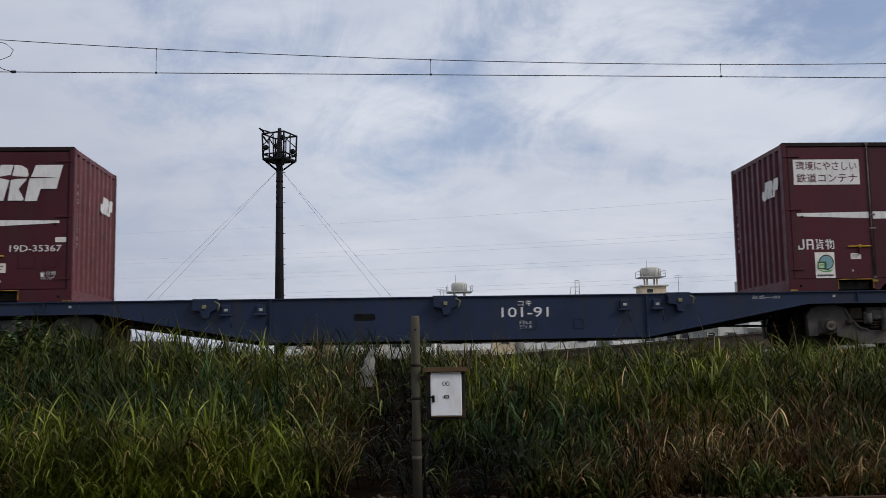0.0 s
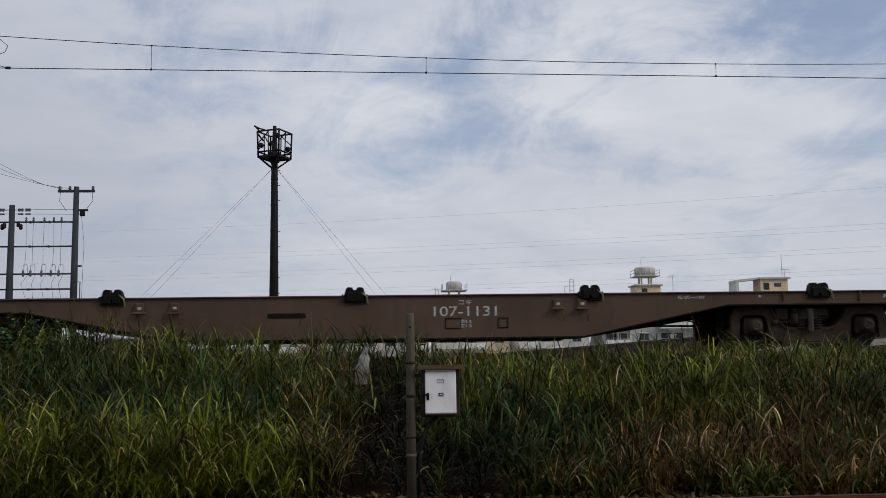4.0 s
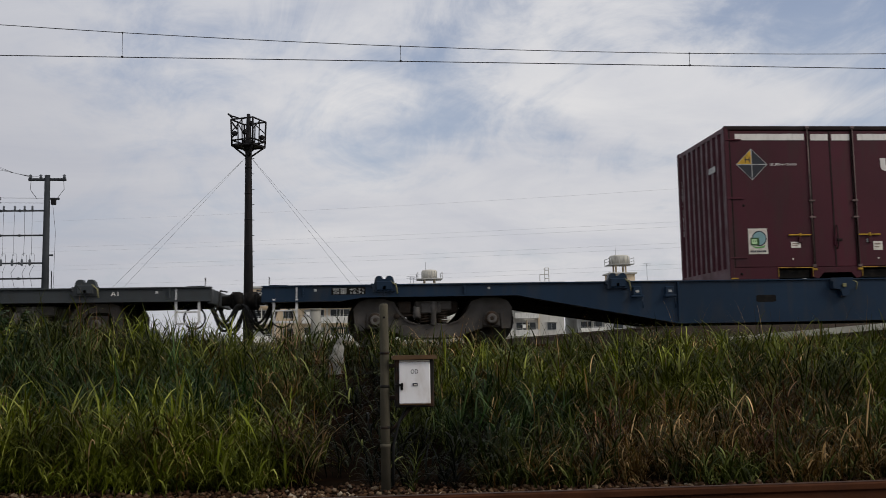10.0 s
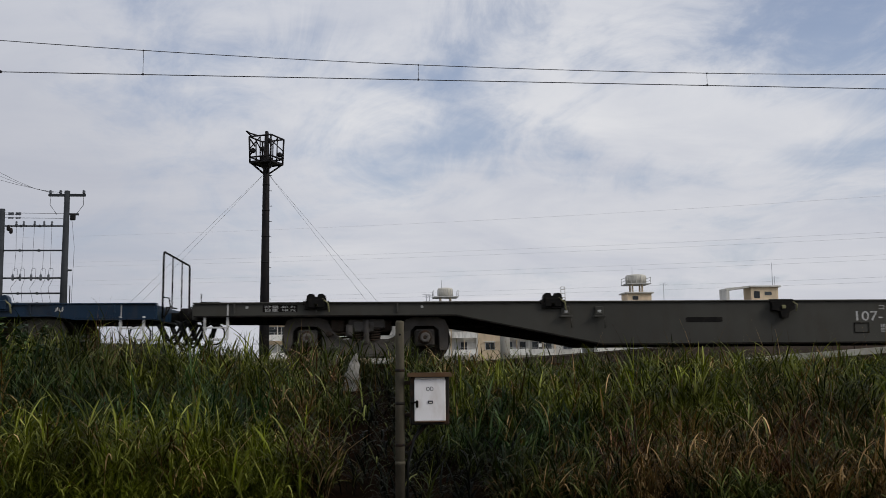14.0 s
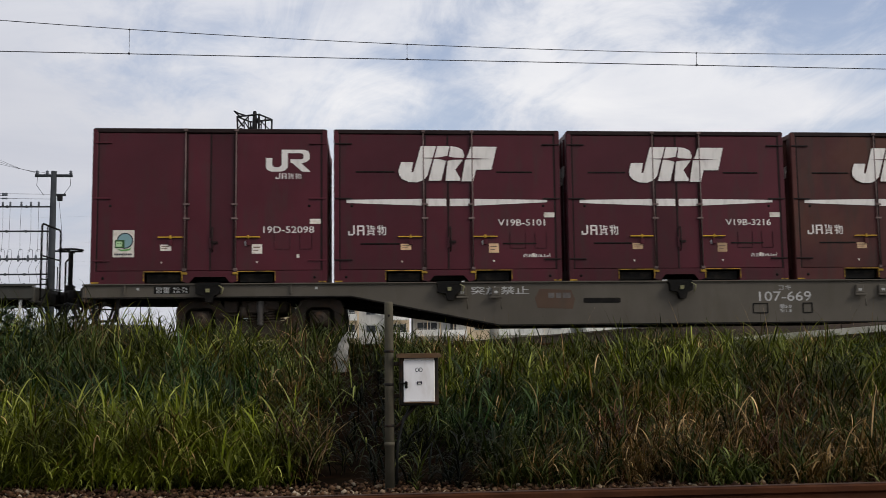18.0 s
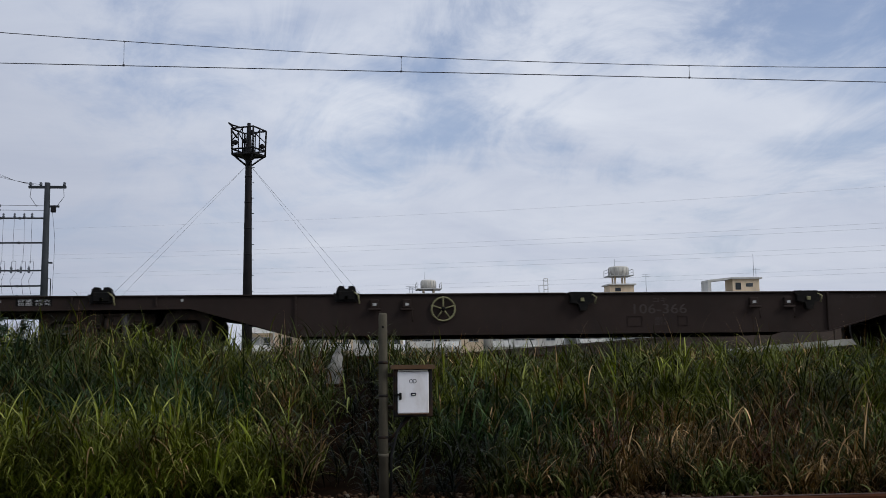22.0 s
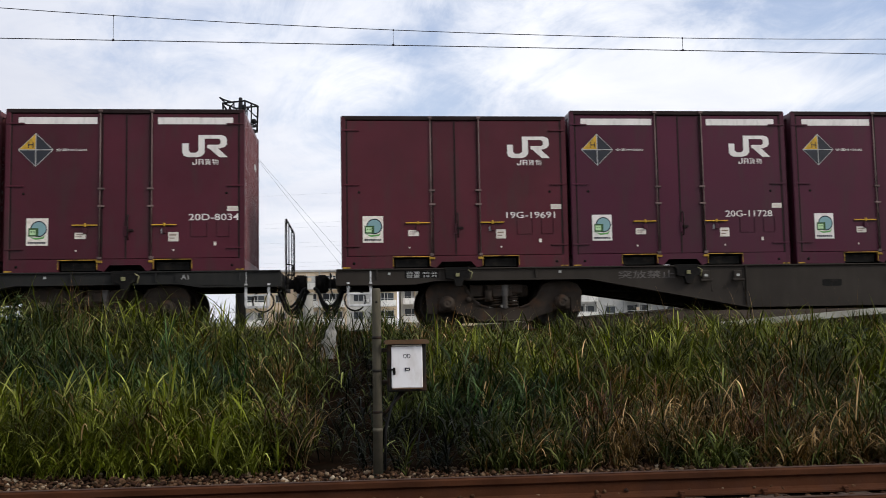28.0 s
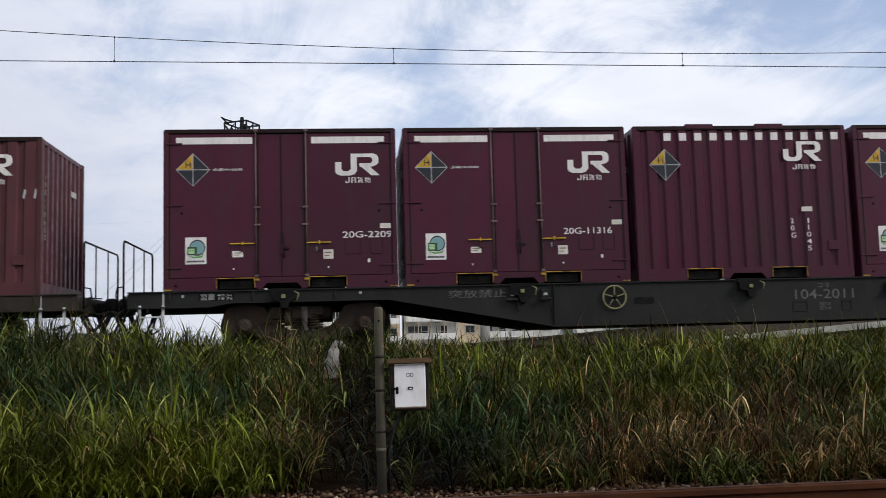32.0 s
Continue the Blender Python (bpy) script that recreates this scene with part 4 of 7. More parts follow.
# ---------------------------------------------------------------- far things
def make_mast():
    x, y, top, foot = -6.60, 60.0, 14.66, ground_z(-6.6, 60)
    root = thing("mast", "tall dark tapered steel mast with an antenna cage", "mast", at=(x, y, foot))
    h = top - foot
    part("shaft", Geo().turned([(0, 0.34), (h * 0.5, 0.25), (h - 1.6, 0.19), (h - 0.02, 0.11), (h, 0.09)], (0, 0, 0), "z", 16), "steel_dark", root)
    for i in range(14):
        z = h - 2.8 - i * 0.95
        part("step", Geo().box(0.16, 0.36, -0.02, 0.02, z, z + 0.035), "pole_grey", root)
    for i in range(7):
        z = h - 3.4 - i * 1.6
        r = 0.222 + 0.011 * i
        part("joint_band", Geo().turned([(z, r), (z + 0.10, r)], (0, 0, 0), "z", 16), "steel_dark", root)
    cz = h - 2.05
    corner = [(1.02 * math.cos(a), 1.02 * math.sin(a)) for a in [k * math.tau / 4 + 0.35 for k in range(4)]]
    part("platform", Geo().prism([(x * 0.98, y * 0.98) for x, y in corner], cz + 0.02, cz + 0.12, "z"), "steel_dark", root)
    part("platform_core", Geo().turned([(cz - 0.25, 0.30), (cz + 0.36, 0.42)], (0, 0, 0), "z", 8), "steel_dark", root)
    for r, z in ((1.0, cz), (1.0, cz + 0.34), (1.06, cz + 1.62)):
        part("cage_ring", Geo().tube([(x * r, y * r, z) for x, y in corner], 0.055, 6, True), "steel_dark", root)
    for k, (x, y) in enumerate(corner):
        x2, y2 = corner[(k + 1) % 4]
        part("cage_post", Geo().tube([(x, y, cz), (x * 1.06, y * 1.06, cz + 1.62)], 0.06, 6), "steel_dark", root)
        part("cage_post", Geo().tube([((x + x2) / 2, (y + y2) / 2, cz), ((x + x2) * 0.53, (y + y2) * 0.53, cz + 1.62)], 0.04, 6), "steel_dark", root)
        part("cage_brace", Geo().tube([(x, y, cz + 0.9), ((x + x2) * 0.53, (y + y2) * 0.53, cz + 1.55)], 0.035, 5), "steel_dark", root)
        part("cage_arm", Geo().tube([(x * 0.15, y * 0.15, cz - 0.62), (x * 0.95, y * 0.95, cz)], 0.06, 6), "steel_dark", root)
        lx, ly, lz = x * 0.82, y * 0.82, cz + (0.62, 1.1, 0.75, 1.25)[k]
        f = part("floodlight", Geo().turned([(-0.16, 0.16), (-0.05, 0.17), (0.12, 0.09)], (lx, ly, lz), "y", 10), "steel_dark", root)
        part("floodlight_arm", Geo().tube([(lx, ly, lz), (x, y, lz - 0.3)], 0.035, 5), "steel_dark", f)
    part("aerial_arm", Geo().tube([(-0.78, -0.3, cz + 1.55), (-1.22, -0.3, cz + 2.0), (-0.98, -0.3, cz + 1.85), (-0.55, -0.3, cz + 1.72)], 0.05, 6), "steel_dark", root)
    part("aerial_arm", Geo().tube([(-1.05, 0.2, cz + 1.60), (-0.72, 0.2, cz + 1.15)], 0.06, 6), "steel_dark", root)
    for ex, ey in ((-13.1, -1.0), (-12.6, 1.0), (11.3, -1.5), (10.4, 1.5)):
        part("guy_wire", Geo().tube([(0.1 if ex > 0 else -0.1, 0, h - 2.65), (ex, ey, 0)], 0.008, 5), "guy", root)


def make_switch_poles():
    """Two poles with level bars, hanging wires and insulators between them."""
    y = 70.0
    z0 = ground_z(-21, 70)
    root = thing("switch_pole_frame", "grey power poles joined by bars with hanging wires and insulators", "power poles", at=(-21.6, y, z0))
    H = 12.7 - z0
    for x, h in ((0.0, H), (-4.4, 11.4 - z0), (-9.2, 11.4 - z0)):
        part("pole", Geo().turned([(0, 0.30), (h, 0.19)], (x, 0, 0), "z", 12), "pole_grey", root)
    arm = part("crossarm", Geo().box(-1.28, 1.28, -0.09, 0.09, H - 0.40, H - 0.22, 0.02), "pole_grey", root)
    for x in (-1.15, -0.45, 1.15):
        part("insulator", Geo().turned([(H - 0.22, 0.05), (H - 0.15, 0.13), (H - 0.08, 0.07), (H - 0.02, 0.12), (H + 0.06, 0.04)], (x, 0, 0), "z", 10), "insul", arm)
    part("short_arm", Geo().box(-0.1, 0.85, -0.06, 0.06, H - 1.75, H - 1.6, 0.02), "pole_grey", root)
    drops = (-0.97, -1.5, -2.15, -2.9, -3.4, -5.3, -5.85, -6.5, -7.2, -7.8)
    for z in (10.19, 8.46, 6.52, 5.45, 4.75):
        bar = part("bar", Geo().tube([(-9.4, 0, z - z0), (0.1, 0, z - z0)], 0.06, 8), "pole_grey", root)
        for k in (-8.7, -6.2, -3.1, -1.8):
            part("clamp", Geo().box(k - 0.05, k + 0.05, -0.09, 0.09, z - z0 - 0.09, z - z0 + 0.09, 0.02), "pole_grey", bar)
    for i, x in enumerate(drops):
        top, low = 10.19 - z0, 6.52 - z0
        part("insulator", Geo().turned([(top + 0.04, 0.04), (top + 0.12, 0.10), (top + 0.2, 0.05), (top + 0.28, 0.09), (top + 0.36, 0.03)], (x, 0, 0), "z", 8), "insul", root)
        part("drop_wire", Geo().tube([(x, 0, top + 0.3), (x + 0.05 * math.sin(2 * i), 0, top - 1.7), (x, 0, low + 0.5)], 0.011, 5), "wire", root)
        a = part("insulator", Geo().turned([(low - 0.18, 0.05), (low - 0.1, 0.10), (low + 0.05, 0.06), (low + 0.14, 0.10), (low + 0.3, 0.04)], (x - 0.1, 0, 0), "z", 8), "insul", root)
        part("loop_wire", Geo().tube([(x - 0.1, 0, low + 0.3), (x - 0.1, 0, low + 0.58), (x - 0.04, 0, low + 0.66), (x + 0.16, 0, low + 0.66), (x + 0.2, 0, low + 0.58), (x + 0.2, 0, low - 0.1), (x - 0.1 + 0.25 * math.sin(3 * i), 0, low - 0.7), (x + 0.1, 0, low - 1.7)], 0.012, 5), "wire", a)
    part("switch_box", Geo().box(0.28, 0.62, -0.12, 0.12, H - 2.1, H - 1.65, 0.04), "steel_dark", root)
    part("side_bracket", Geo().box(0.0, 0.5, -0.06, 0.06, 7.0 - z0, 7.12 - z0, 0.02).tube([(0.42, 0, 0), (0.42, 0, 5.95 - z0), (0.02, 0, 6.0 - z0)], 0.035, 6), "pole_grey", root)
    for x, zz in ((-5.0, 9.85), (-4.85, 9.95), (-3.72, 9.85), (-3.9, 10.05)):
        part("cutout_switch", Geo().turned([(-0.22, 0.06), (-0.15, 0.13), (0.1, 0.13), (0.2, 0.06)], (x, -0.1, zz - z0), "z", 8), "steel_dark", root)
    for zz, xa in ((11.12, -0.2), (11.02, -3.2), (10.78, -0.1)):
        w = part("bus_wire", Geo().tube([(-9.4, 0, zz - z0 + 0.05), (-4.4, 0, zz - z0), (xa, 0, zz - z0 - 0.05)], 0.014, 5), "wire", root)
        for x in (-5.6, -5.1, -3.8, -3.3):
            part("strain_insulator", Geo().turned([(-0.2, 0.03), (-0.14, 0.07), (0.0, 0.05), (0.14, 0.07), (0.2, 0.03)], (x, 0, zz - z0 - 0.01), "x", 8), "insul", w)
    for dx, rise in ((-1.2, 2.35), (-0.95, 1.75), (-0.5, 1.15)):
        pts = [(dx - 5.2 * k / 8 * 1.7, 0, H - 0.12 + rise * 1.25 * (k / 8) ** 1.35 * 1.7) for k in range(9)]
        part("line_wire", Geo().tube(pts, 0.011, 5), "wire", root)
    part("down_wire", Geo().tube([(0.40, 0, H - 2.1), (0.62, 0, H - 4), (0.45, 0, 0)], 0.012, 5), "wire", root)
    for dx in (-1.1, 1.1):
        part("jumper_wire", Geo().tube([(dx, 0, H - 0.3), (dx * 1.05, 0, H - 1.0), (dx * 0.6, 0, H - 1.7)], 0.018, 5), "wire", root)


def make_power_lines():
    """High-tension wires far off across the sky."""
    root = thing("power_lines", "faint distant power lines across the sky", "power lines", kind="structure")
    for zl, zr, sag in ((19.6, 27.6, 1.2), (15.9, 21.2, 1.0), (15.3, 20.4, 1.0), (13.2, 17.6, 0.9), (12.6, 16.9, 0.9), (10.4, 14.2, 0.8), (9.9, 13.4, 0.8)):
        pts = []
        for i in range(25):
            k = i / 24
            pts.append((-90 + 230 * k, 150 - 30 * k, zl + (zr - zl) * k**1.6 - sag * 4 * k * (1 - k)))
        part("wire", Geo().tube(pts, 0.004, 4, r2=0.013), "far_wire", root)


def make_apartments(x0, x1, y, top, bays, walls, seed, label):
    rng = random.Random(seed)
    z0 = ground_z(x0, y)
    root = thing("apartment_building", label, "apartment building", "apartment blocks beyond the yard", at=(x0, y, z0))
    H, W = top - z0, x1 - x0
    part("wall", Geo().box(0, W, 0, 10, 0, H, 0.05), walls[0], root)
    part("roof", Geo().box(-0.25, W + 0.25, -0.3, 10.3, H + 0.003, H + 0.35, 0.05), "wall_grey", root)
    bay = W / bays
    storeys = max(2, int(H / 2.9))
    for b in range(bays):
        kind = "bbw"[(b + seed) % 3]
        xa = b * bay
        part("pilaster", Geo().box(xa - 0.14, xa + 0.14, -0.32, -0.003, 0, H - 0.004), walls[b % 2], root)
        if kind == "w":
            part("wall_panel", Geo().box(xa + 0.145, xa + bay - 0.145, -0.06, -0.003, 0, H - 0.004), walls[1 - b % 2], root)
        for s in range(storeys):
            z = H - 2.75 - s * 2.9
            if z < 0.2:
                continue
            if kind == "b":
                win = part("window", Geo().box(xa + 0.5, xa + bay - 0.5, -0.03, 0.03, z + 0.1, z + 2.15), "frame", root)
                m = 3 if bay > 4 else 2
                ww = (bay - 1.0) / m
                for i in range(m):
                    part("pane", Geo().box(xa + 0.56 + i * ww, xa + 0.44 + (i + 1) * ww, -0.05, -0.035, z + 0.16, z + 2.08), "pane" if rng.random() < 0.75 else "wall_grey", win)
                bal = part("balcony", Geo().box(xa + 0.16, xa + bay - 0.16, -1.5, -0.33, z - 0.14, z + 0.04, 0.02), "balc", root)
                part("parapet", Geo().box(xa + 0.16, xa + bay - 0.16, -1.5, -1.4, z + 0.045, z + rng.uniform(0.8, 1.0)), "balc", bal)
                part("handrail", Geo().box(xa + 0.16, xa + bay - 0.16, -1.5, -1.44, z + 1.10, z + 1.16), "frame", bal)
                part("partition", Geo().box(xa + bay * 0.5 - 0.04, xa + bay * 0.5 + 0.04, -1.39, -0.06, z + 0.05, z + 2.4), walls[1], bal)
                if rng.random() < 0.6:
                    k = xa + rng.uniform(0.6, bay - 1.8)
                    part("laundry_pole", Geo().tube([(k - 0.3, -1.2, z + 1.75), (k + 1.2, -1.2, z + 1.75)], 0.03, 5), "frame", bal)
                    part("laundry", Geo().box(k, k + rng.uniform(0.4, 0.9), -1.215, -1.185, z + 1.15, z + 1.73), rng.choice(("balc", "wall_cream", "pane")), bal)
            else:
                xx = xa + bay * 0.5 - 0.75
                win = part("window", Geo().box(xx - 0.08, xx + 1.58, -0.11, -0.062, z + 0.75, z + 2.0), "frame", root)
                for i in range(2):
                    part("pane", Geo().box(xx + 0.02 + 0.76 * i, xx + 0.72 + 0.76 * i, -0.13, -0.112, z + 0.85, z + 1.92), "pane", win)
                part("eave", Geo().box(xx - 0.2, xx + 1.7, -0.4, -0.062, z + 2.1, z + 2.18), "balc", win)
                if rng.random() < 0.5:
                    part("cooler_unit", Geo().box(xx + 1.9, xx + 2.5, -0.4, -0.062, z + 0.7, z + 1.2, 0.03), "balc", root)
    for i in range(bays // 2):
        part("rain_pipe", Geo().tube([((2 * i + 1) * bay, -0.12, 0), ((2 * i + 1) * bay, -0.12, H)], 0.09, 6), "wall_grey", root)
    return root


def make_roof_things():
    # water tank on low legs
    for cx, zb, zt, r, base in ((12.1, 12.0, 13.6, 1.3, 10.75), (45.1, 14.1, 15.75, 1.75, 12.6)):
        y = 166.0
        t = thing("water_tank", "pale panelled water tank with railing on a flat roof", "water tank", "roof tanks", at=(cx, y, base))
        h0, h1 = zb - base, zt - base
        body = part("tank", Geo().turned([(h0, r * 0.95), (h1 - 0.35, r), (h1 - 0.1, r * 0.9), (h1, r * 0.5)], (0, 0, 0), "z", 14), "tank", t)
        for k in range(14):
            a = k * math.tau / 14
            part("rib", Geo().box(r * math.cos(a) - 0.04, r * math.cos(a) + 0.04, r * math.sin(a) - 0.04, r * math.sin(a) + 0.04, h0, h1 - 0.3), "wall_pale", body)
        for k in range(4):
            a = k * math.tau / 4 + 0.78
            part("leg", Geo().box(1.2 * math.cos(a) - 0.13, 1.2 * math.cos(a) + 0.13, 1.2 * math.sin(a) - 0.13, 1.2 * math.sin(a) + 0.13, 0, h0), "wall_cream", t)
        part("deck", Geo().box(-2.1, 2.1, -2.1, 2.1, h0 - 0.14, h0, 0.02), "wall_grey", t)
        for sx in (-2.05, 2.05):
            part("railing", Geo().tube([(sx, -2, h0), (sx, -2, h0 + 1.0), (sx, 2, h0 + 1.0), (sx, 2, h0)], 0.05, 5).tube([(sx, -2, h0 + 0.5), (sx, 2, h0 + 0.5)], 0.04, 5), "frame", t)
        part("aerial", Geo().tube([(-0.6, 0, h1), (-0.6, 0, h1 + 1.3)], 0.04, 5), "far_wire", t)
    pent = thing("stair_penthouse", "cream stair head house on a flat roof", "roof house", "roof houses", at=(45.1, 166, 10.8))
    part("wall", Geo().box(-2.1, 2.1, -2, 2, 0, 1.55, 0.03), "wall_cream", pent)
    part("roof", Geo().box(-2.45, 2.45, -2.4, 2.4, 1.55, 1.8, 0.03), "wall_pale", pent)
    part("window", Geo().box(-1.2, -0.2, -2.04, -2.0, 0.5, 1.1), "pane", pent)
    h = thing("stair_penthouse", "pale concrete stair head house with an open frame", "roof house", "roof houses", at=(60.6, 166, 10.8))
    part("wall", Geo().box(4.2, 9.0, -1.5, 2, 0, 2.55, 0.03), "wall_cream", h)
    part("roof", Geo().box(3.9, 9.4, -1.9, 2.4, 2.55, 2.85, 0.03), "wall_pale", h)
    part("window", Geo().box(4.7, 5.7, -1.56, -1.5, 0.7, 1.9), "pane", h)
    part("window", Geo().box(6.6, 7.8, -1.56, -1.5, 1.2, 1.8), "pane", h)
    part("beam", Geo().prism([(-0.2, 2.0), (4.0, 2.55), (4.0, 2.85), (-0.2, 2.4)], -1.6, 1.8), "wall_pale", h)
    part("column", Geo().box(-0.2, 0.35, -1.6, 1.8, 0, 2.05), "wall_pale", h)
    part("aerial", Geo().tube([(8.7, 0, 2.8), (8.7, 0, 7.0)], 0.05, 5), "far_wire", h)
    part("aerial", Geo().tube([(9.1, 0, 2.8), (9.1, 0, 4.6)], 0.04, 5).tube([(8.5, 0, 4.3), (9.9, 0, 4.3)], 0.03, 5), "far_wire", h)
    lad = thing("roof_ladder", "pale steel ladder cage standing over the roof edge", "ladder", at=(31.6, 164.5, 10.85))
    for x in (-0.75, 0.1, 0.8):
        part("post", Geo().tube([(x, 0, 0), (x, 0, 2.7 if x > -0.7 else 1.6)], 0.07, 5), "wall_pale", lad)
    for z in (0.9, 1.6, 2.3, 2.7):
        part("rung", Geo().tube([(0.1, 0, z), (0.8, 0, z)], 0.06, 5), "wall_pale", lad)
    part("rung", Geo().tube([(-0.75, 0, 1.6), (0.1, 0, 1.6)], 0.05, 5), "wall_pale", lad)
    for x, hh in ((9.4, 1.2), (49.8, 3.2), (8.9, 1.4)):
        a = thing("roof_aerial", "thin television aerial on a flat roof", "aerial", "roof aerials", at=(x, 165.5, 11.05))
        part("pole", Geo().tube([(0, 0, 0), (0, 0, hh)], 0.05, 5), "far_wire", a)
        for k in (0, 0.3):
            part("element", Geo().tube([(-0.7, 0, hh - k), (0.7, 0, hh - k)], 0.03, 5), "far_wire", a)


def make_yard_walls():
    """Low wall behind the train that climbs into a ramp, with its panels."""
    y = 35.0
    z0 = ground_z(0, y) - 0.1
    wall = thing("ramp_wall", "stained concrete wall rising as a ramp behind the track", "wall", kind="structure", at=(0, y, z0))

    def top(x):
        return 0.12 + 0.068 * max(0, x - 2.6)

    xs = [-26 + 2.9 * i for i in range(30)]
    for a, b in zip(xs, xs[1:]):
        q = [(a + 0.02, 0.0), (b - 0.02, 0.0), (b - 0.02, top(b) - z0), (a + 0.02, top(a) - z0)]
        part("panel", Geo().prism(q, -0.15, 0.15), "dark_conc", wall)
        q = [(a, top(a) - z0 + 0.002), (b, top(b) - z0 + 0.002), (b, top(b) - z0 + 0.05), (a, top(a) - z0 + 0.05)]
        part("coping", Geo().prism(q, -0.22, 0.22), "dark_conc", wall)
        if b > 13:
            q = [(a, top(a) - z0 - 0.80), (b, top(b) - z0 - 0.80), (b, top(b) - z0 - 0.58), (a, top(a) - z0 - 0.58)]
            part("ledge", Geo().prism(q, -0.55, -0.152), "pale_conc", wall)
    post = thing("concrete_pole", "grey round concrete pole behind the track", "pole", at=(-1.70, 40.0, ground_z(0, 40)))
    part("shaft", Geo().turned([(0, 0.22), (3.0, 0.20)], (0, 0, 0), "z", 14), "conc", post)
    part("cap", Geo().turned([(3.0, 0.23), (3.08, 0.22)], (0, 0, 0), "z", 14), "conc", post)
    post2 = thing("concrete_pole", "grey round concrete pole behind the track", "pole", at=(6.15, 46.0, ground_z(0, 46)))
    part("shaft", Geo().turned([(0, 0.24), (4.2, 0.22)], (0, 0, 0), "z", 14), "conc", post2)
    # low sheds far off on the left
    shed = thing("shed", "low yellow shed with a dark tin roof", "shed", at=(-14.2, 62.0, ground_z(-14, 62)))
    part("wall", Geo().box(-2.2, 1.5, -1.5, 1.5, 0, 2.1, 0.02), "far_yellow", shed)
    part("roof", Geo().prism([(-2.6, 2.1), (1.8, 2.1), (1.6, 2.9), (-2.4, 3.0)], -1.9, 1.9), "roof_grey", shed)
    part("door", Geo().box(-1.4, -0.5, -1.54, -1.502, 0.02, 1.8), "box_dark", shed)
    low = thing("warehouse", "long low pale warehouse across the yard", "warehouse", at=(-60, 150, ground_z(-60, 150)))
    part("wall", Geo().box(0, 44, 0, 18, 0, 2.2, 0.03), "wall_grey", low)
    part("roof", Geo().prism([(-0.5, 2.2), (44.5, 2.2), (42, 3.2), (2, 3.2)], -0.5, 18.5), "wall_pale", low)
    for i in range(9):
        part("window", Geo().box(2 + i * 4.6, 4.4 + i * 4.6, -0.05, -0.003, 0.9, 1.8), "pane", low)


make_ground()
make_track("near_track", NEAR_Y, NEAR_Z, -30, 34, 0.56, "rusty near track of steel rails on wooden sleepers", True)
make_track("train_track", TRACK_Y, RAIL_Z, -110, 120, 0.62, "rails and sleepers under the passing train", False)
make_ballast()
make_grass()
make_weeds()
make_overhead()
make_box_post()
make_mast()
make_switch_poles()
make_power_lines()
make_apartments(-17.5, 7.5, 160, 10.4, 6, ("wall_cream", "wall_pale"), 4, "four-storey cream apartment block with balconies")
make_apartments(8.4, 34.5, 163, 10.75, 6, ("wall_pale", "wall_cream"), 9, "four-storey pale apartment block with white balconies")
make_apartments(37.0, 84.0, 164, 10.8, 10, ("wall_grey", "wall_pale"), 13, "four-storey grey apartment block with balconies")
make_roof_things()
make_yard_walls()


# ---------------------------------------------------------------- the train's way
def run(t):
    """How far the train has gone along x at t seconds."""
    def p(u):
        return sum(c * u**k for k, c in enumerate((0.000000, -87.831669, -4.683761, -3.654090, 4.566665, 3.544282, -3.379820, -3.116497, 0.704782, 1.480533)))
    return p(t / 16 - 1) - p(-1) + 0.07 * max(0.0, 1 - t / 2) ** 2


DECK = 1.072
ROLLING = []   # things that go with the train, with their place along it
WHEELS = []    # wheelsets and their place in the bogie


# ---------------------------------------------------------------- containers
L, WID = 3.715, 2.45
YF = -WID / 2

JRF = (
    [(0.028, 0.556), (0.149, 0.556), (0.130, 0.283), (0.152, 0.283), (0.229, 0.995), (0.383, 0.995), (0.292, 0.192), (0.253, 0.076), (0.189, 0.010), (0.106, 0.020), (0.039, 0.096), (0.006, 0.217), (0.002, 0.343)],
    [(0.396, 0.995), (0.519, 0.995), (0.490, 0.672), (0.439, 0.141), (0.431, 0.056), (0.303, 0.056)],
    [(0.528, 0.995), (0.596, 0.975), (0.651, 0.894), (0.668, 0.747), (0.655, 0.631), (0.574, 0.359), (0.626, 0.106), (0.622, 0.056), (0.475, 0.056), (0.497, 0.571), (0.525, 0.874)],
    [(0.736, 0.985), (1.000, 0.985), (0.943, 0.359), (0.787, 0.359), (0.754, 0.040), (0.637, 0.040), (0.677, 0.621), (0.706, 0.763)],
)
SLIT = ([(0.217, 0.672), (0.409, 0.687), (0.486, 0.727), (0.556, 0.687), (0.932, 0.652), (0.556, 0.626), (0.486, 0.591), (0.409, 0.646)],)
JR = (
    [(0, 0.62), (0.14, 0.62), (0.14, 0.3), (0.19, 0.2), (0.3, 0.2), (0.36, 0.3), (0.36, 1), (0.5, 1), (0.5, 0.2), (0.43, 0.05), (0.34, 0), (0.12, 0), (0.03, 0.08), (0, 0.2)],
    [(0.5, 1), (0.88, 1), (0.97, 0.93), (1, 0.8), (1, 0.58), (0.95, 0.47), (0.85, 0.4), (0.56, 0.4), (0.56, 0.56), (0.82, 0.56), (0.86, 0.62), (0.86, 0.76), (0.82, 0.84), (0.5, 0.84)],
    [(0.60, 0.402), (0.80, 0.402), (1.02, 0), (0.83, 0)],
)


def decal(name, shapes, x, z, w, h, mat, parent, y=YF, label=""):
    """Painted flat shapes of unit size laid at x, z (lower left) with that width and height."""
    g = Geo()
    for s in shapes:
        g.prism([(x + a * w, z + b * h) for a, b in s], y - 0.004, y)
    return part(name, g, mat, parent, label)


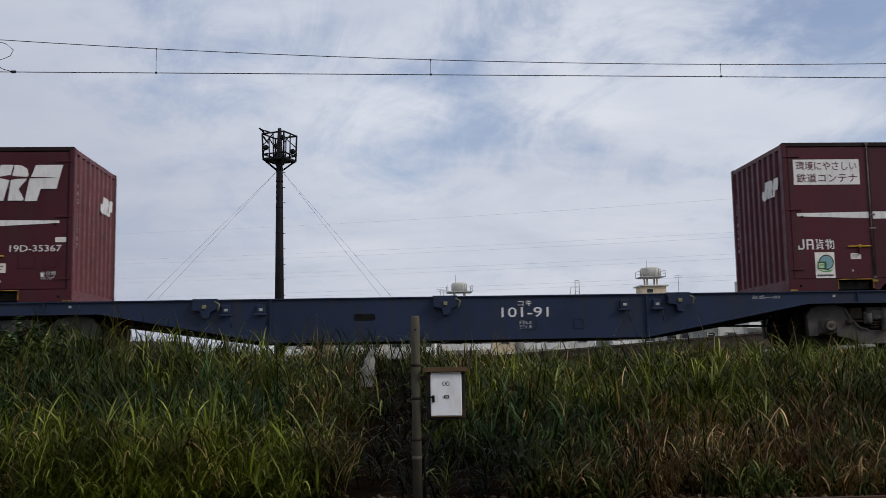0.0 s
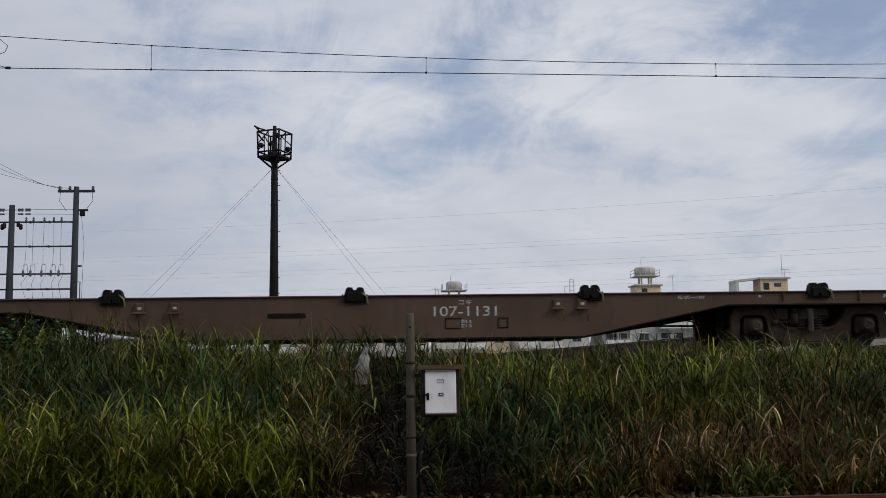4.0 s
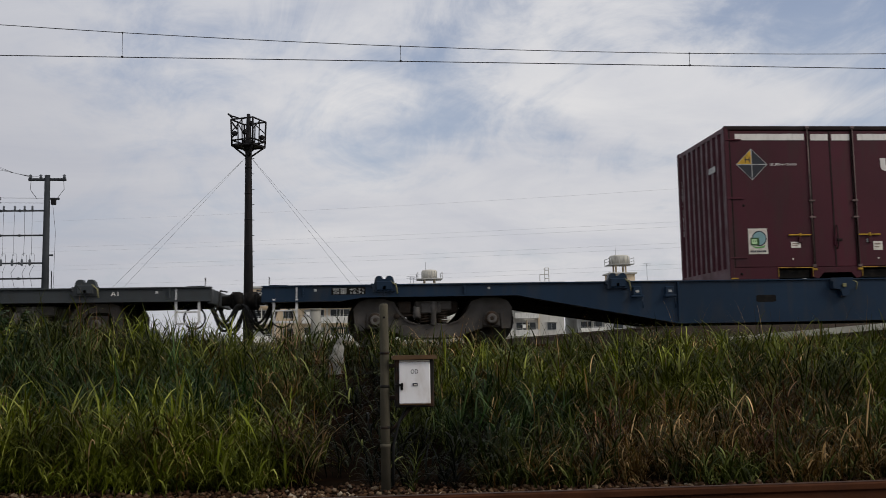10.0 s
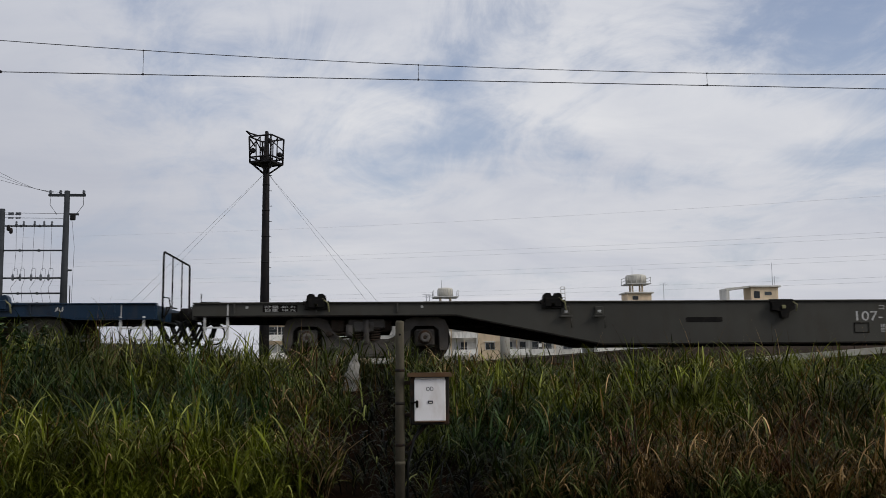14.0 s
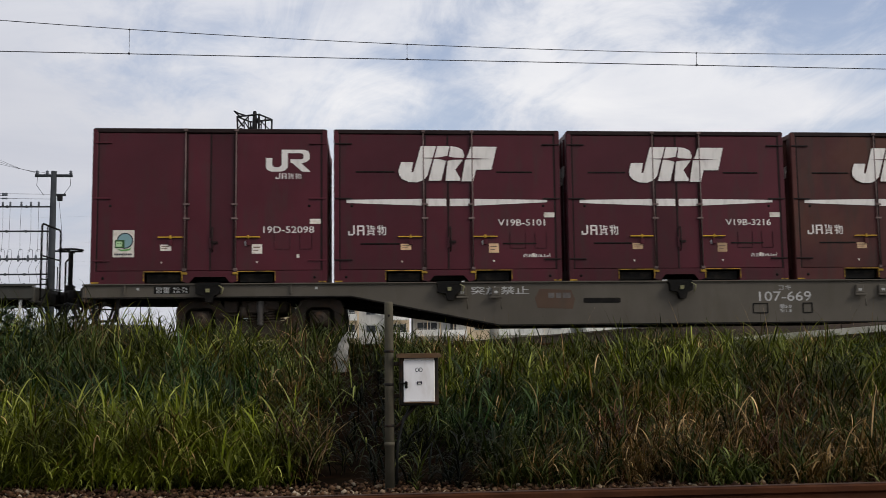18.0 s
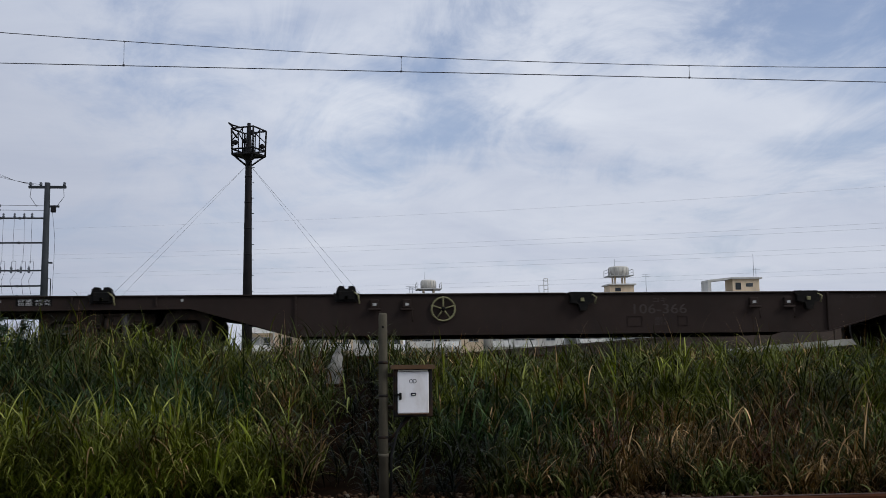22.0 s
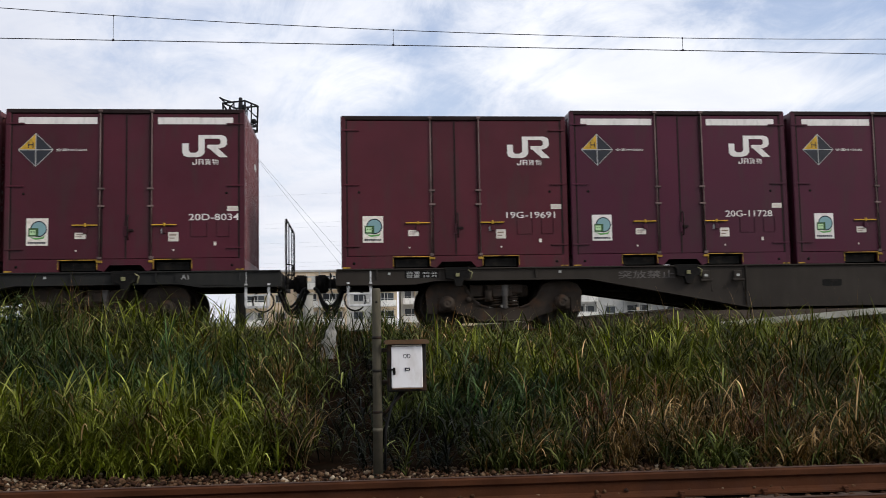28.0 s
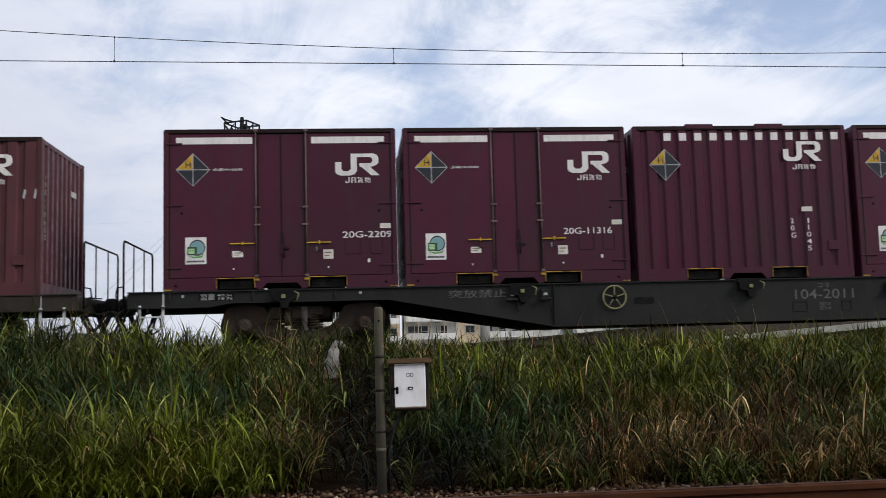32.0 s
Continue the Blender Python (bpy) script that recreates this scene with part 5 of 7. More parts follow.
def bars_of_name(x, z, w, h, mat, parent, y=YF):
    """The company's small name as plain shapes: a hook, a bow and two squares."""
    c = w / 4.3

    def sign(*rects):
        g = Geo()
        for x0, x1, z0, z1 in rects:
            g.box(x + x0 * c, x + x1 * c, y - 0.003, y, z + z0 * h, z + z1 * h)
        part("company_sign", g, mat, parent)

    sign((0.55, 0.73, 0.1, 1), (0.0, 0.55, 0.0, 0.15), (0.0, 0.15, 0.15, 0.4))
    sign((1.0, 1.18, 0, 1), (1.18, 1.75, 0.86, 1), (1.62, 1.8, 0.45, 0.86), (1.18, 1.7, 0.42, 0.55), (1.62, 1.82, 0, 0.42))
    k = 2.05
    sign((k + 0.12, k + 0.24, 0.62, 0.92), (k, k + 0.3, 0.9, 1.0), (k + 0.45, k + 0.57, 0.62, 1.0), (k + 0.57, k + 0.9, 0.82, 0.9), (k + 0.57, k + 0.98, 0.62, 0.7),
         (k + 0.14, k + 0.84, 0.5, 0.57), (k + 0.14, k + 0.25, 0.16, 0.5), (k + 0.73, k + 0.84, 0.16, 0.5), (k + 0.25, k + 0.73, 0.36, 0.42), (k + 0.25, k + 0.73, 0.16, 0.23), (k + 0.05, k + 0.3, 0.0, 0.12), (k + 0.68, k + 0.93, 0.0, 0.12))
    k = 3.25
    sign((k + 0.2, k + 0.32, 0.0, 1.0), (k, k + 0.45, 0.68, 0.78), (k, k + 0.45, 0.36, 0.46), (k + 0.02, k + 0.12, 0.78, 0.95),
         (k + 0.52, k + 0.98, 0.74, 0.84), (k + 0.87, k + 0.98, 0.05, 0.74), (k + 0.68, k + 0.86, 0.0, 0.1), (k + 0.5, k + 0.6, 0.55, 1.0), (k + 0.62, k + 0.71, 0.25, 0.74), (k + 0.48, k + 0.6, 0.12, 0.35))


def eco_sticker(x, z, w, h, parent, y=YF, white=False):
    st = part("sticker", Geo().box(x, x + w, y - 0.004, y, z, z + h), "white" if white else "card", parent, "pale sticker with green round emblem")
    cx, cz, r = x + w * 0.57, z + h * 0.61, w * 0.39
    ring = [k * math.tau / 16 for k in range(16)]
    part("emblem", Geo().prism([(cx + r * math.cos(a), cz + r * math.sin(a)) for a in ring], y - 0.006, y - 0.0045), "navy", st)
    part("emblem", Geo().prism([(cx + r * 0.86 * math.cos(a), cz + r * 0.86 * math.sin(a)) for a in ring], y - 0.0075, y - 0.0062), "ecoblue", st)
    part("emblem", Geo().box(x + w * 0.10, x + w * 0.56, y - 0.0095, y - 0.008, z + h * 0.34, z + h * 0.64), "leafdark", st)
    part("emblem", Geo().box(x + w * 0.16, x + w * 0.44, y - 0.011, y - 0.0098, z + h * 0.39, z + h * 0.58), "ecopale", st)
    part("emblem", Geo().prism([(x + w * 0.14, z + h * 0.33), (x + w * 0.4, z + h * 0.22), (x + w * 0.8, z + h * 0.25), (x + w * 0.9, z + h * 0.4), (x + w * 0.76, z + h * 0.31), (x + w * 0.42, z + h * 0.28)], y - 0.0075, y - 0.006), "ecogreen", st)
    for k in (0.22, 0.34):
        part("emblem", Geo().box(x + w * k, x + w * (k + 0.05), y - 0.0125, y - 0.0112, z + h * 0.48, z + h * 0.53), "leafdark", st)
    for k in range(8):
        part("caption_bar", Geo().box(x + w * (0.08 + 0.105 * k), x + w * (0.16 + 0.105 * k), y - 0.006, y - 0.0045, z + h * 0.07, z + h * 0.14), "navy", st)


BODY_CACHE = {}


def container_shell(root, H, paint, style, number, ends_paint=(None, None)):
    """Frame, walls, doors, locking bars and fork pockets. Base at z 0, middle at x 0."""
    x0 = -L / 2

    def put(name, key, build, mat, label="", parent=None):
        k = (key, H, mat, style)
        if k not in BODY_CACHE:
            BODY_CACHE[k] = build().mesh(name, mat)
        return part(name, BODY_CACHE[k], None, parent or root, label)

    post = 0.085
    for i, sx in enumerate((-1, 1)):
        for j, sy in enumerate((-1, 1)):
            xa = sx * (L / 2 - post / 2)
            ya = sy * (WID / 2 - post / 2)
            put("corner_post", ("cp", i, j), lambda: Geo().box(xa - post / 2, xa + post / 2, ya - post / 2, ya + post / 2, 0.0, H - 0.01, 0.012), paint)
    put("roof", "roof", lambda: Geo().box(x0 + 0.03, -x0 - 0.03, YF + 0.03, -YF - 0.03, H - 0.06, H - 0.022, 0.01), paint)
    for j, sy in enumerate((-1, 1)):
        put("top_rail", ("tr", j), lambda: Geo().box(x0 + 0.01, -x0 - 0.01, sy * (WID / 2 - 0.04) - 0.04, sy * (WID / 2 - 0.04) + 0.04, H - 0.075, H, 0.012), "top_dark")
        # bottom rail with its cut-outs
        prof = [(-1.85, 0.0), (-1.19, 0.0), (-1.02, 0.0), (-1.02, 0.175), (-0.44, 0.175), (-0.44, 0.03), (-0.33, 0.0), (-0.24, 0.10), (0.24, 0.10), (0.33, 0.0), (0.44, 0.03), (0.44, 0.175), (1.02, 0.175), (1.02, 0.0), (1.85, 0.0), (1.85, 0.195), (-1.85, 0.195)]
        ya = sy * (WID / 2 - 0.03)
        put("bottom_rail", ("br", j), lambda: Geo().prism(prof, ya - 0.028, ya + 0.028), paint)
    for k, cx in enumerate((-0.73, 0.73)):
        p = put("fork_pocket", ("fp", k), lambda: Geo().box(cx - 0.26, cx + 0.26, YF + 0.06, -YF - 0.06, 0.02, 0.15), "black")
        g = lambda: Geo().box(cx - 0.305, cx + 0.305, YF - 0.012, YF + 0.004, 0.176, 0.190, 0.003).box(cx - 0.305, cx - 0.292, YF - 0.012, YF + 0.004, 0.03, 0.172, 0.003).box(cx + 0.292, cx + 0.305, YF - 0.012, YF + 0.004, 0.03, 0.176, 0.003)
        put("pocket_edging", ("pe", k), g, "worn_yellow", "worn yellow pocket edging", p)
    put("floor", "fl", lambda: Geo().box(x0 + 0.06, -x0 - 0.06, YF + 0.06, -YF - 0.06, 0.19, 0.26), "black")
    # ribbed end walls
    for i, sx in enumerate((-1, 1)):
        def ends(sx=sx):
            n, prof = 9, []
            w = (WID - 0.17) / n
            for k in range(n):
                a = YF + 0.085 + k * w
                prof += [(a, 0.0), (a + w * 0.34, 0.0), (a + w * 0.46, 0.045), (a + w * 0.86, 0.045), (a + w * 0.98, 0.0)]
            g = Geo()
            xo = sx * (L / 2 - 0.012)
            v = [(xo - sx * dd, y, z) for z in (0.19, H - 0.07) for y, dd in prof]
            m = len(prof)
            f = [(q, q + 1, m + q + 1, m + q) if sx > 0 else (q + 1, q, m + q, m + q + 1) for q in range(m - 1)]
            g.add(v, f)
            g.box(min(xo, xo - sx * 0.05), max(xo, xo - sx * 0.05), YF + 0.08, -YF - 0.08, 0.0, 0.19)
            g.box(min(xo, xo - sx * 0.06), max(xo, xo - sx * 0.06), YF + 0.08, -YF - 0.08, H - 0.09, H - 0.02)
            return g
        # right-hand ends get a lighter copy of the red, painted as if sunlit
        e = put("end_wall", ("ew", i), ends, ends_paint[i] or ("sunlit_end" if sx > 0 else paint), "ribbed steel end wall")
        xm = sx * (L / 2 - 0.009)
        if style in ("eco", "vent"):
            for poly in JRF:
                part("end_mark", Geo().prism([(sx * (0.26 + 0.74 * a), H - 0.86 + 0.32 * b) for a, b in poly], min(xm, xm + sx * 0.004), max(xm, xm + sx * 0.004), "x"), "white", e)
        else:
            part("end_mark", Geo().box(min(xm, xm + sx * 0.004), max(xm, xm + sx * 0.004), min(sx * 0.42, sx * 0.74), max(sx * 0.42, sx * 0.74), H - 0.70, H - 0.60), "dull_white", e)
        nm = part("lettering", lettering("\n".join(number), 1.05, "dull_white", 0.07), None, e, at=(xm + sx * 0.004, sx * -1.0, H - 1.1))
        nm.rotation_euler = (0, 0, math.radians(90 * sx))
    if style == "ribbed":
        def side(sy):
            n, prof = 13, []
            w = (L - 0.26) / n
            prof = [(x0 + 0.08, 0.0)]
            for k in range(n):
                a = x0 + 0.13 + k * w
                prof += [(a, 0.0), (a + w * 0.10, 0.035), (a + w * 0.38, 0.035), (a + w * 0.50, 0.0)]
            prof += [(-x0 - 0.08, 0.0)]
            yo = sy * (WID / 2 - 0.012)
            m = len(prof)
            v = [(x, yo - sy * dd, z) for z in (0.19, H - 0.07) for x, dd in prof]
            f = [(q, q + 1, m + q + 1, m + q) if sy < 0 else (q + 1, q, m + q, m + q + 1) for q in range(m - 1)]
            return Geo().add(v, f)
        for j, sy in enumerate((-1, 1)):
            put("side_wall", ("sw", j), lambda: side(sy), paint, "corrugated steel side wall")
        for cx in (-0.7, 0.52):
            put("top_cover", ("tc", cx), lambda: Geo().box(cx - 0.24, cx + 0.24, YF - 0.004, YF + 0.06, H - 0.05, H + 0.03, 0.006), paint)
    else:
        # doors: two outer leaves, two folding inner leaves
        cuts = [x0 + 0.085, -0.40, 0.0, 0.40, -x0 - 0.085]
        for k in range(4):
            a, b = cuts[k] + 0.006, cuts[k + 1] - 0.006
            dep = 0.012 if k in (0, 3) else 0.026
            put("door_leaf", ("dl", k), lambda: Geo().box(a, b, YF + dep, YF + dep + 0.035, 0.20, H - 0.078, 0.008), paint)
        for k, sx in enumerate((-1, 1)):
            put("corner_gap", ("cg", k), lambda: Geo().box(sx * (L / 2 - 0.095) - 0.012, sx * (L / 2 - 0.095) + 0.012, YF + 0.0075, YF + 0.013, 0.20, H - 0.08), "top_dark")
            put("corner_mark", ("cm", k), lambda: Geo().box(sx * (L / 2 - 0.075) - 0.06, sx * (L / 2 - 0.075) + 0.06, YF - 0.005, YF - 0.0005, 0.004, 0.026), "worn_yellow")
        put("side_wall", "sw", lambda: Geo().box(x0 + 0.085, -x0 - 0.085, -YF - 0.05, -YF - 0.012, 0.19, H - 0.075), paint)
        for k, cx in enumerate((-0.40, 0.40)):
            r = put("locking_bar", ("lb", k), lambda: Geo().tube([(cx, YF - 0.004, 0.14), (cx, YF - 0.004, H - 0.01)], 0.0095, 8).box(cx - 0.03, cx + 0.03, YF - 0.022, YF + 0.02, H - 0.05, H - 0.005, 0.004).box(cx - 0.03, cx + 0.03, YF - 0.022, YF + 0.02, 0.19, 0.235, 0.004), "bar")
            put("bar_cam", ("lc", k), lambda: Geo().box(cx - 0.045, cx + 0.045, YF - 0.02, YF + 0.005, 0.135, 0.172, 0.004), "worn_yellow", "", r)
        for k, cx in enumerate((-0.368, 0.368)):
            put("door_seam", ("ds", k), lambda: Geo().box(cx - 0.008, cx + 0.008, YF + 0.0085, YF + 0.0275, 0.20, H - 0.08), "top_dark")
        put("centre_seam", "cs", lambda: Geo().box(-0.012, 0.012, YF + 0.020, YF + 0.0275, 0.20, H - 0.08), "top_dark")
        for k, cx in enumerate((-0.76, 0.74)):
            put("jacking_mark", ("jm", k), lambda: Geo().prism([(cx - 0.018, 0.345), (cx + 0.018, 0.345), (cx, 0.31)], YF + 0.008, YF + 0.012), "card", "small white pointer mark")
        for k, (cx, cz, w, h) in enumerate(((1.14, 0.55, 0.26, 0.26), (1.52, 0.55, 0.20, 0.26))):
            q = lambda: Geo().box(cx - w / 2, cx + w / 2, YF + 0.002, YF + 0.012, cz - 0.008, cz, 0.002).box(cx - w / 2, cx - w / 2 + 0.008, YF + 0.002, YF + 0.012, cz + 0.002, cz + h, 0.002).box(cx + w / 2 - 0.008, cx + w / 2, YF + 0.002, YF + 0.012, cz + 0.002, cz + h, 0.002)
            put("card_frame", ("cf", k), q, paint, "thin card holder frame")
        put("tag_plate", "tp", lambda: Geo().box(1.37, 1.41, YF + 0.004, YF + 0.012, 0.40, 0.46, 0.002), "card")
        for k, cx in enumerate((-0.43, 0.33)):
            for q, z in enumerate((1.02, H * 0.5)):
                put("bar_guide", ("bg", k, q), lambda: Geo().box(cx, cx + 0.10, YF - 0.016, YF + 0.024, z, z + 0.03, 0.004), "bar")
        put("centre_handle", "ch", lambda: Geo().tube([(0.035, YF + 0.03, 0.50), (0.035, YF - 0.012, 0.54), (0.035, YF - 0.012, 0.86), (0.035, YF + 0.03, 0.90)], 0.011, 6).box(0.01, 0.12, YF - 0.004, YF + 0.03, 0.63, 0.67, 0.004), "top_dark", "dark vertical door handle")
        put("catch", "ct", lambda: Geo().box(-0.02, 0.03, YF + 0.002, YF + 0.026, 0.55, 0.72, 0.006), paint)
        for k, cx in enumerate((-0.62, 0.60)):
            hd = put("door_handle", ("dh", k), lambda: Geo().box(cx - 0.20, cx + 0.19, YF - 0.022, YF + 0.012, 0.724, 0.744, 0.005).box(cx - 0.012, cx + 0.012, YF - 0.028, YF + 0.014, 0.708, 0.765, 0.004), "yellow", "yellow lever handle")
            put("handle_hasp", ("hh", k), lambda: Geo().box(cx - 0.03, cx + 0.03, YF - 0.02, YF + 0.013, 0.60, 0.69, 0.006), paint, "", hd)
        for k, (cx, cz) in enumerate(((x0 + 0.29, 1.24), (-x0 - 0.29, 1.24), (x0 + 0.2, 0.085), (-x0 - 0.2, 0.085))):
            put("stud_hole", ("sh", k), lambda: Geo().turned([(YF - 0.0045 + (0.012 if cz > 1 else 0.0), 0.022), (YF + 0.013, 0.022)], (cx, 0, cz), "y", 8), "black")
        for k, sx in enumerate((-1, 1)):
            for m, z in enumerate((0.36, 1.36, H - 0.24)):
                put("hinge", ("hg", k, m), lambda: Geo().box(sx * (L / 2 - 0.15) - 0.14, sx * (L / 2 - 0.15) + 0.145, YF - 0.010, YF + 0.02, z - 0.013, z + 0.013, 0.004), "top_dark" if style == "vent" else paint)


def container(style, number, u, H=2.5, paint="maroon", label="", marks=(), mark_mat="white", ends_paint=(None, None)):
    root = thing("container", label, "freight container", "freight containers on the train", at=(u + L / 2, TRACK_Y, DECK + 0.004))
    x0 = -L / 2
    container_shell(root, H, paint, style, number if isinstance(number, str) else "-".join(number), ends_paint)
    sh = YF + 0.012   # outer leaves
    # labels common to all
    for a, z, w, h in (((-0.78, 0.52, 0.17, 0.10), (0.66, 0.47, 0.16, 0.15)) if style != "ribbed" else ()):
        pl = part("paper_label", Geo().box(a, a + w, sh - 0.004, sh, z, z + h), "old_card" if style == "vent" else "card", root)
        part("print_bar", Geo().box(a + 0.02, a + w - 0.03, sh - 0.006, sh - 0.0045, z + h * 0.62, z + h * 0.74), "print", pl)
        part("print_bar", Geo().box(a + 0.02, a + w - 0.06, sh - 0.006, sh - 0.0045, z + h * 0.3, z + h * 0.4), "print", pl)
    if style == "ribbed":
        yy = YF + 0.006
        decal("emblem_mark", JR, x0 + 0.70 * L, H - 0.62, 0.66, 0.34, mark_mat, root, yy)
        bars_of_name(x0 + 0.742 * L, H - 0.76, 0.40, 0.085, mark_mat, root, yy)
        a, b = number
        part("lettering", lettering("\n".join(a), 0.33, mark_mat, 0.085), None, root, at=(x0 + 0.725 * L, yy - 0.006, 0.84))
        part("lettering", lettering("\n".join(b), 0.55, mark_mat, 0.085), None, root, at=(x0 + 0.797 * L, yy - 0.006, 0.73))
        part("paper_label", Geo().box(x0 + 0.77 * L, x0 + 0.82 * L, yy - 0.006, yy, 1.12, 1.20), "card", root)
        part("inspection_hatch", Geo().box(x0 + 0.885 * L, x0 + 0.935 * L, yy - 0.012, yy + 0.01, 0.46, 0.62, 0.005), paint, root)
        if "stripes" in marks:
            w = (L - 0.26) / 13
            for k in range(1, 13):
                a = x0 + 0.13 + (k + 0.5) * w
                part("white_band", Geo().box(a + 0.01, a + w * 0.5, YF + 0.006, YF + 0.0115, H - 0.25, H - 0.12), "white", root)
        else:
            for k in (0.93, 0.975):
                part("scrape", Geo().prism([(x0 + k * L - 0.03, H - 0.98), (x0 + k * L, H - 1.0), (x0 + k * L + 0.025, H - 0.86), (x0 + k * L - 0.005, H - 0.83)], yy - 0.004, yy), "dull_white", root)
        if "diamond" in marks:
            diamond(root, H, x0 + 0.145 * L, yy - 0.004)
        return roll(root, u + L / 2)
    wide = 0.78 if style == "vent" else 0.79 if len(number) < 9 else 0.81
    nudge = {"vent": -0.11, "plain": -0.07, "eco": -0.035, "tall": 0.06 if len(number) < 9 else -0.14}[style]
    part("lettering", lettering(number, 0.105, mark_mat, wide), None, root, at=(x0 + 0.853 * L + nudge, sh - 0.004, 0.965 if style == "vent" else 0.855))
    part("paper_label", Geo().box(x0 + 0.925 * L, x0 + 0.972 * L, sh - 0.004, sh, 0.95 if style != "vent" else 1.05, 1.03 if style != "vent" else 1.13), "card", root)
    part("arrow_mark", Geo().prism([(0.545, 0.60), (0.575, 0.60), (0.575, 0.64), (0.59, 0.64), (0.56, 0.68), (0.53, 0.64), (0.545, 0.64)], sh - 0.004, sh), "dull_white", root)
    if style in ("plain", "tall"):
        eco_sticker(x0 + 0.092 * L, 0.42, 0.33, 0.43, root, sh, "bluewhite" in marks)
        decal("emblem_mark", JR, x0 + 0.735 * L, H - 0.70 if style == "plain" else H - 0.78, 0.70, 0.36, mark_mat, root, sh)
        bars_of_name(x0 + 0.778 * L, H - 0.82 if style == "plain" else H - 0.90, 0.41, 0.09, mark_mat, root, sh)
    if style == "tall":
        for a, b in ((0.053, 0.378), (0.632, 0.95)) + (((0.41, 0.493), (0.51, 0.60)) if "four" in marks else ()):
            d = sh if a < 0.1 or a > 0.6 else YF + 0.026
            part("white_band", Geo().box(x0 + a * L, x0 + b * L, d - 0.004, d, H - 0.245, H - 0.135), "white", root)
        diamond(root, H, x0 + 0.125 * L, sh, "faded" in marks)
        part("lettering", lettering("全高H=2600", 0.046, "white", 0.47), None, root, at=(x0 + 0.272 * L, sh - 0.004, H - 0.66))
        if "papers" in marks:
            for k in (0, 0.13):
                part("paper_label", Geo().box(x0 + 0.79 * L + k, x0 + 0.79 * L + k + 0.11, sh - 0.004, sh, 0.44, 0.60), "white", root)
    if style == "eco":
        sign = part("slogan_board", Geo().box(x0 + 0.05 * L, x0 + 0.355 * L, sh - 0.004, sh, H - 0.72, H - 0.29), "white", root, "white board with two lines of slogan")
        part("lettering", lettering("環境にやさしい", 0.155, "maroon_dark", 1.04, 0.006), None, sign, at=(x0 + 0.2025 * L, sh - 0.0065, H - 0.40))
        part("lettering", lettering("鉄道コンテナ", 0.155, "maroon_dark", 1.04, 0.006), None, sign, at=(x0 + 0.2025 * L, sh - 0.0065, H - 0.605))
        decal("emblem_mark", JRF, x0 + 0.515 * L, H - 0.91, 1.62, 0.62, mark_mat, root, YF - 0.002)
        decal("emblem_slit", SLIT, x0 + 0.515 * L, H - 0.91, 1.62, 0.62, paint, root, YF - 0.007)
        stripe(root, sh, H - 1.24, mark_mat)
        bars_of_name(x0 + 0.052 * L, 0.69, 0.62, 0.17, mark_mat, root, sh)
        eco_sticker(x0 + 0.125 * L, 0.21, 0.33, 0.43, root, sh)
    if style == "vent":
        decal("emblem_mark", JRF, x0 + 0.282 * L, H - 0.88, 1.62, 0.61, mark_mat, root, YF - 0.002)
        decal("emblem_slit", SLIT, x0 + 0.282 * L, H - 0.88, 1.62, 0.61, paint, root, YF - 0.007)
        stripe(root, sh, H - 1.20, mark_mat)
        bars_of_name(x0 + 0.062 * L, 0.76, 0.62, 0.16, mark_mat, root, sh)
        for a, b, z in ((0.095, 0.265, H - 0.70), (0.715, 0.875, H - 0.70), (0.115, 0.285, 0.62), (0.74, 0.89, 0.62)):
            part("vent_slot", Geo().box(x0 + a * L, x0 + b * L, sh - 0.010, sh + 0.002, z - 0.012, z + 0.012, 0.004), "black", root)
        part("lettering", lettering("内容積18.5㎥", 0.062, "white", 0.44), None, root, at=(x0 + 0.89 * L, sh - 0.004, 0.42))
    elif "volume" in marks:
        part("lettering", lettering("内容積\n18.7㎥", 0.13, "dull_white", 0.24), None, root, at=(x0 + 0.90 * L, sh - 0.004, 0.42))
    if "scraped" in marks:
        for a, z, w, h in ((1.02, 1.56, 0.05, 0.16), (1.12, 1.48, 0.03, 0.12), (1.30, 1.44, 0.06, 0.14), (1.36, 1.60, 0.03, 0.08), (0.80, 2.03, 0.20, 0.05)):
            part("scrape", Geo().prism([(a, z), (a + w * 0.8, z - 0.02), (a + w, z + h * 0.8), (a + w * 0.4, z + h), (a - 0.01, z + h * 0.6)], sh - 0.002, sh), "ghost", root, "pale scraped paint")
    return roll(root, u + L / 2)


def stripe(root, sh, z, mat):
    x0 = -L / 2
    g = Geo()
    g.prism([(x0 + 0.055 * L, z - 0.012), (-0.43, z - 0.055), (-0.43, z + 0.055), (x0 + 0.055 * L, z + 0.04)], sh - 0.004, sh)
    g.prism([(0.43, z - 0.055), (x0 + 0.94 * L, z - 0.0), (x0 + 0.94 * L, z + 0.04), (0.43, z + 0.055)], sh - 0.004, sh)
    g.box(-0.37, -0.03, YF + 0.022, YF + 0.026, z - 0.06, z + 0.06).box(0.03, 0.37, YF + 0.022, YF + 0.026, z - 0.06, z + 0.06)
    part("white_stripe", g, mat, root)


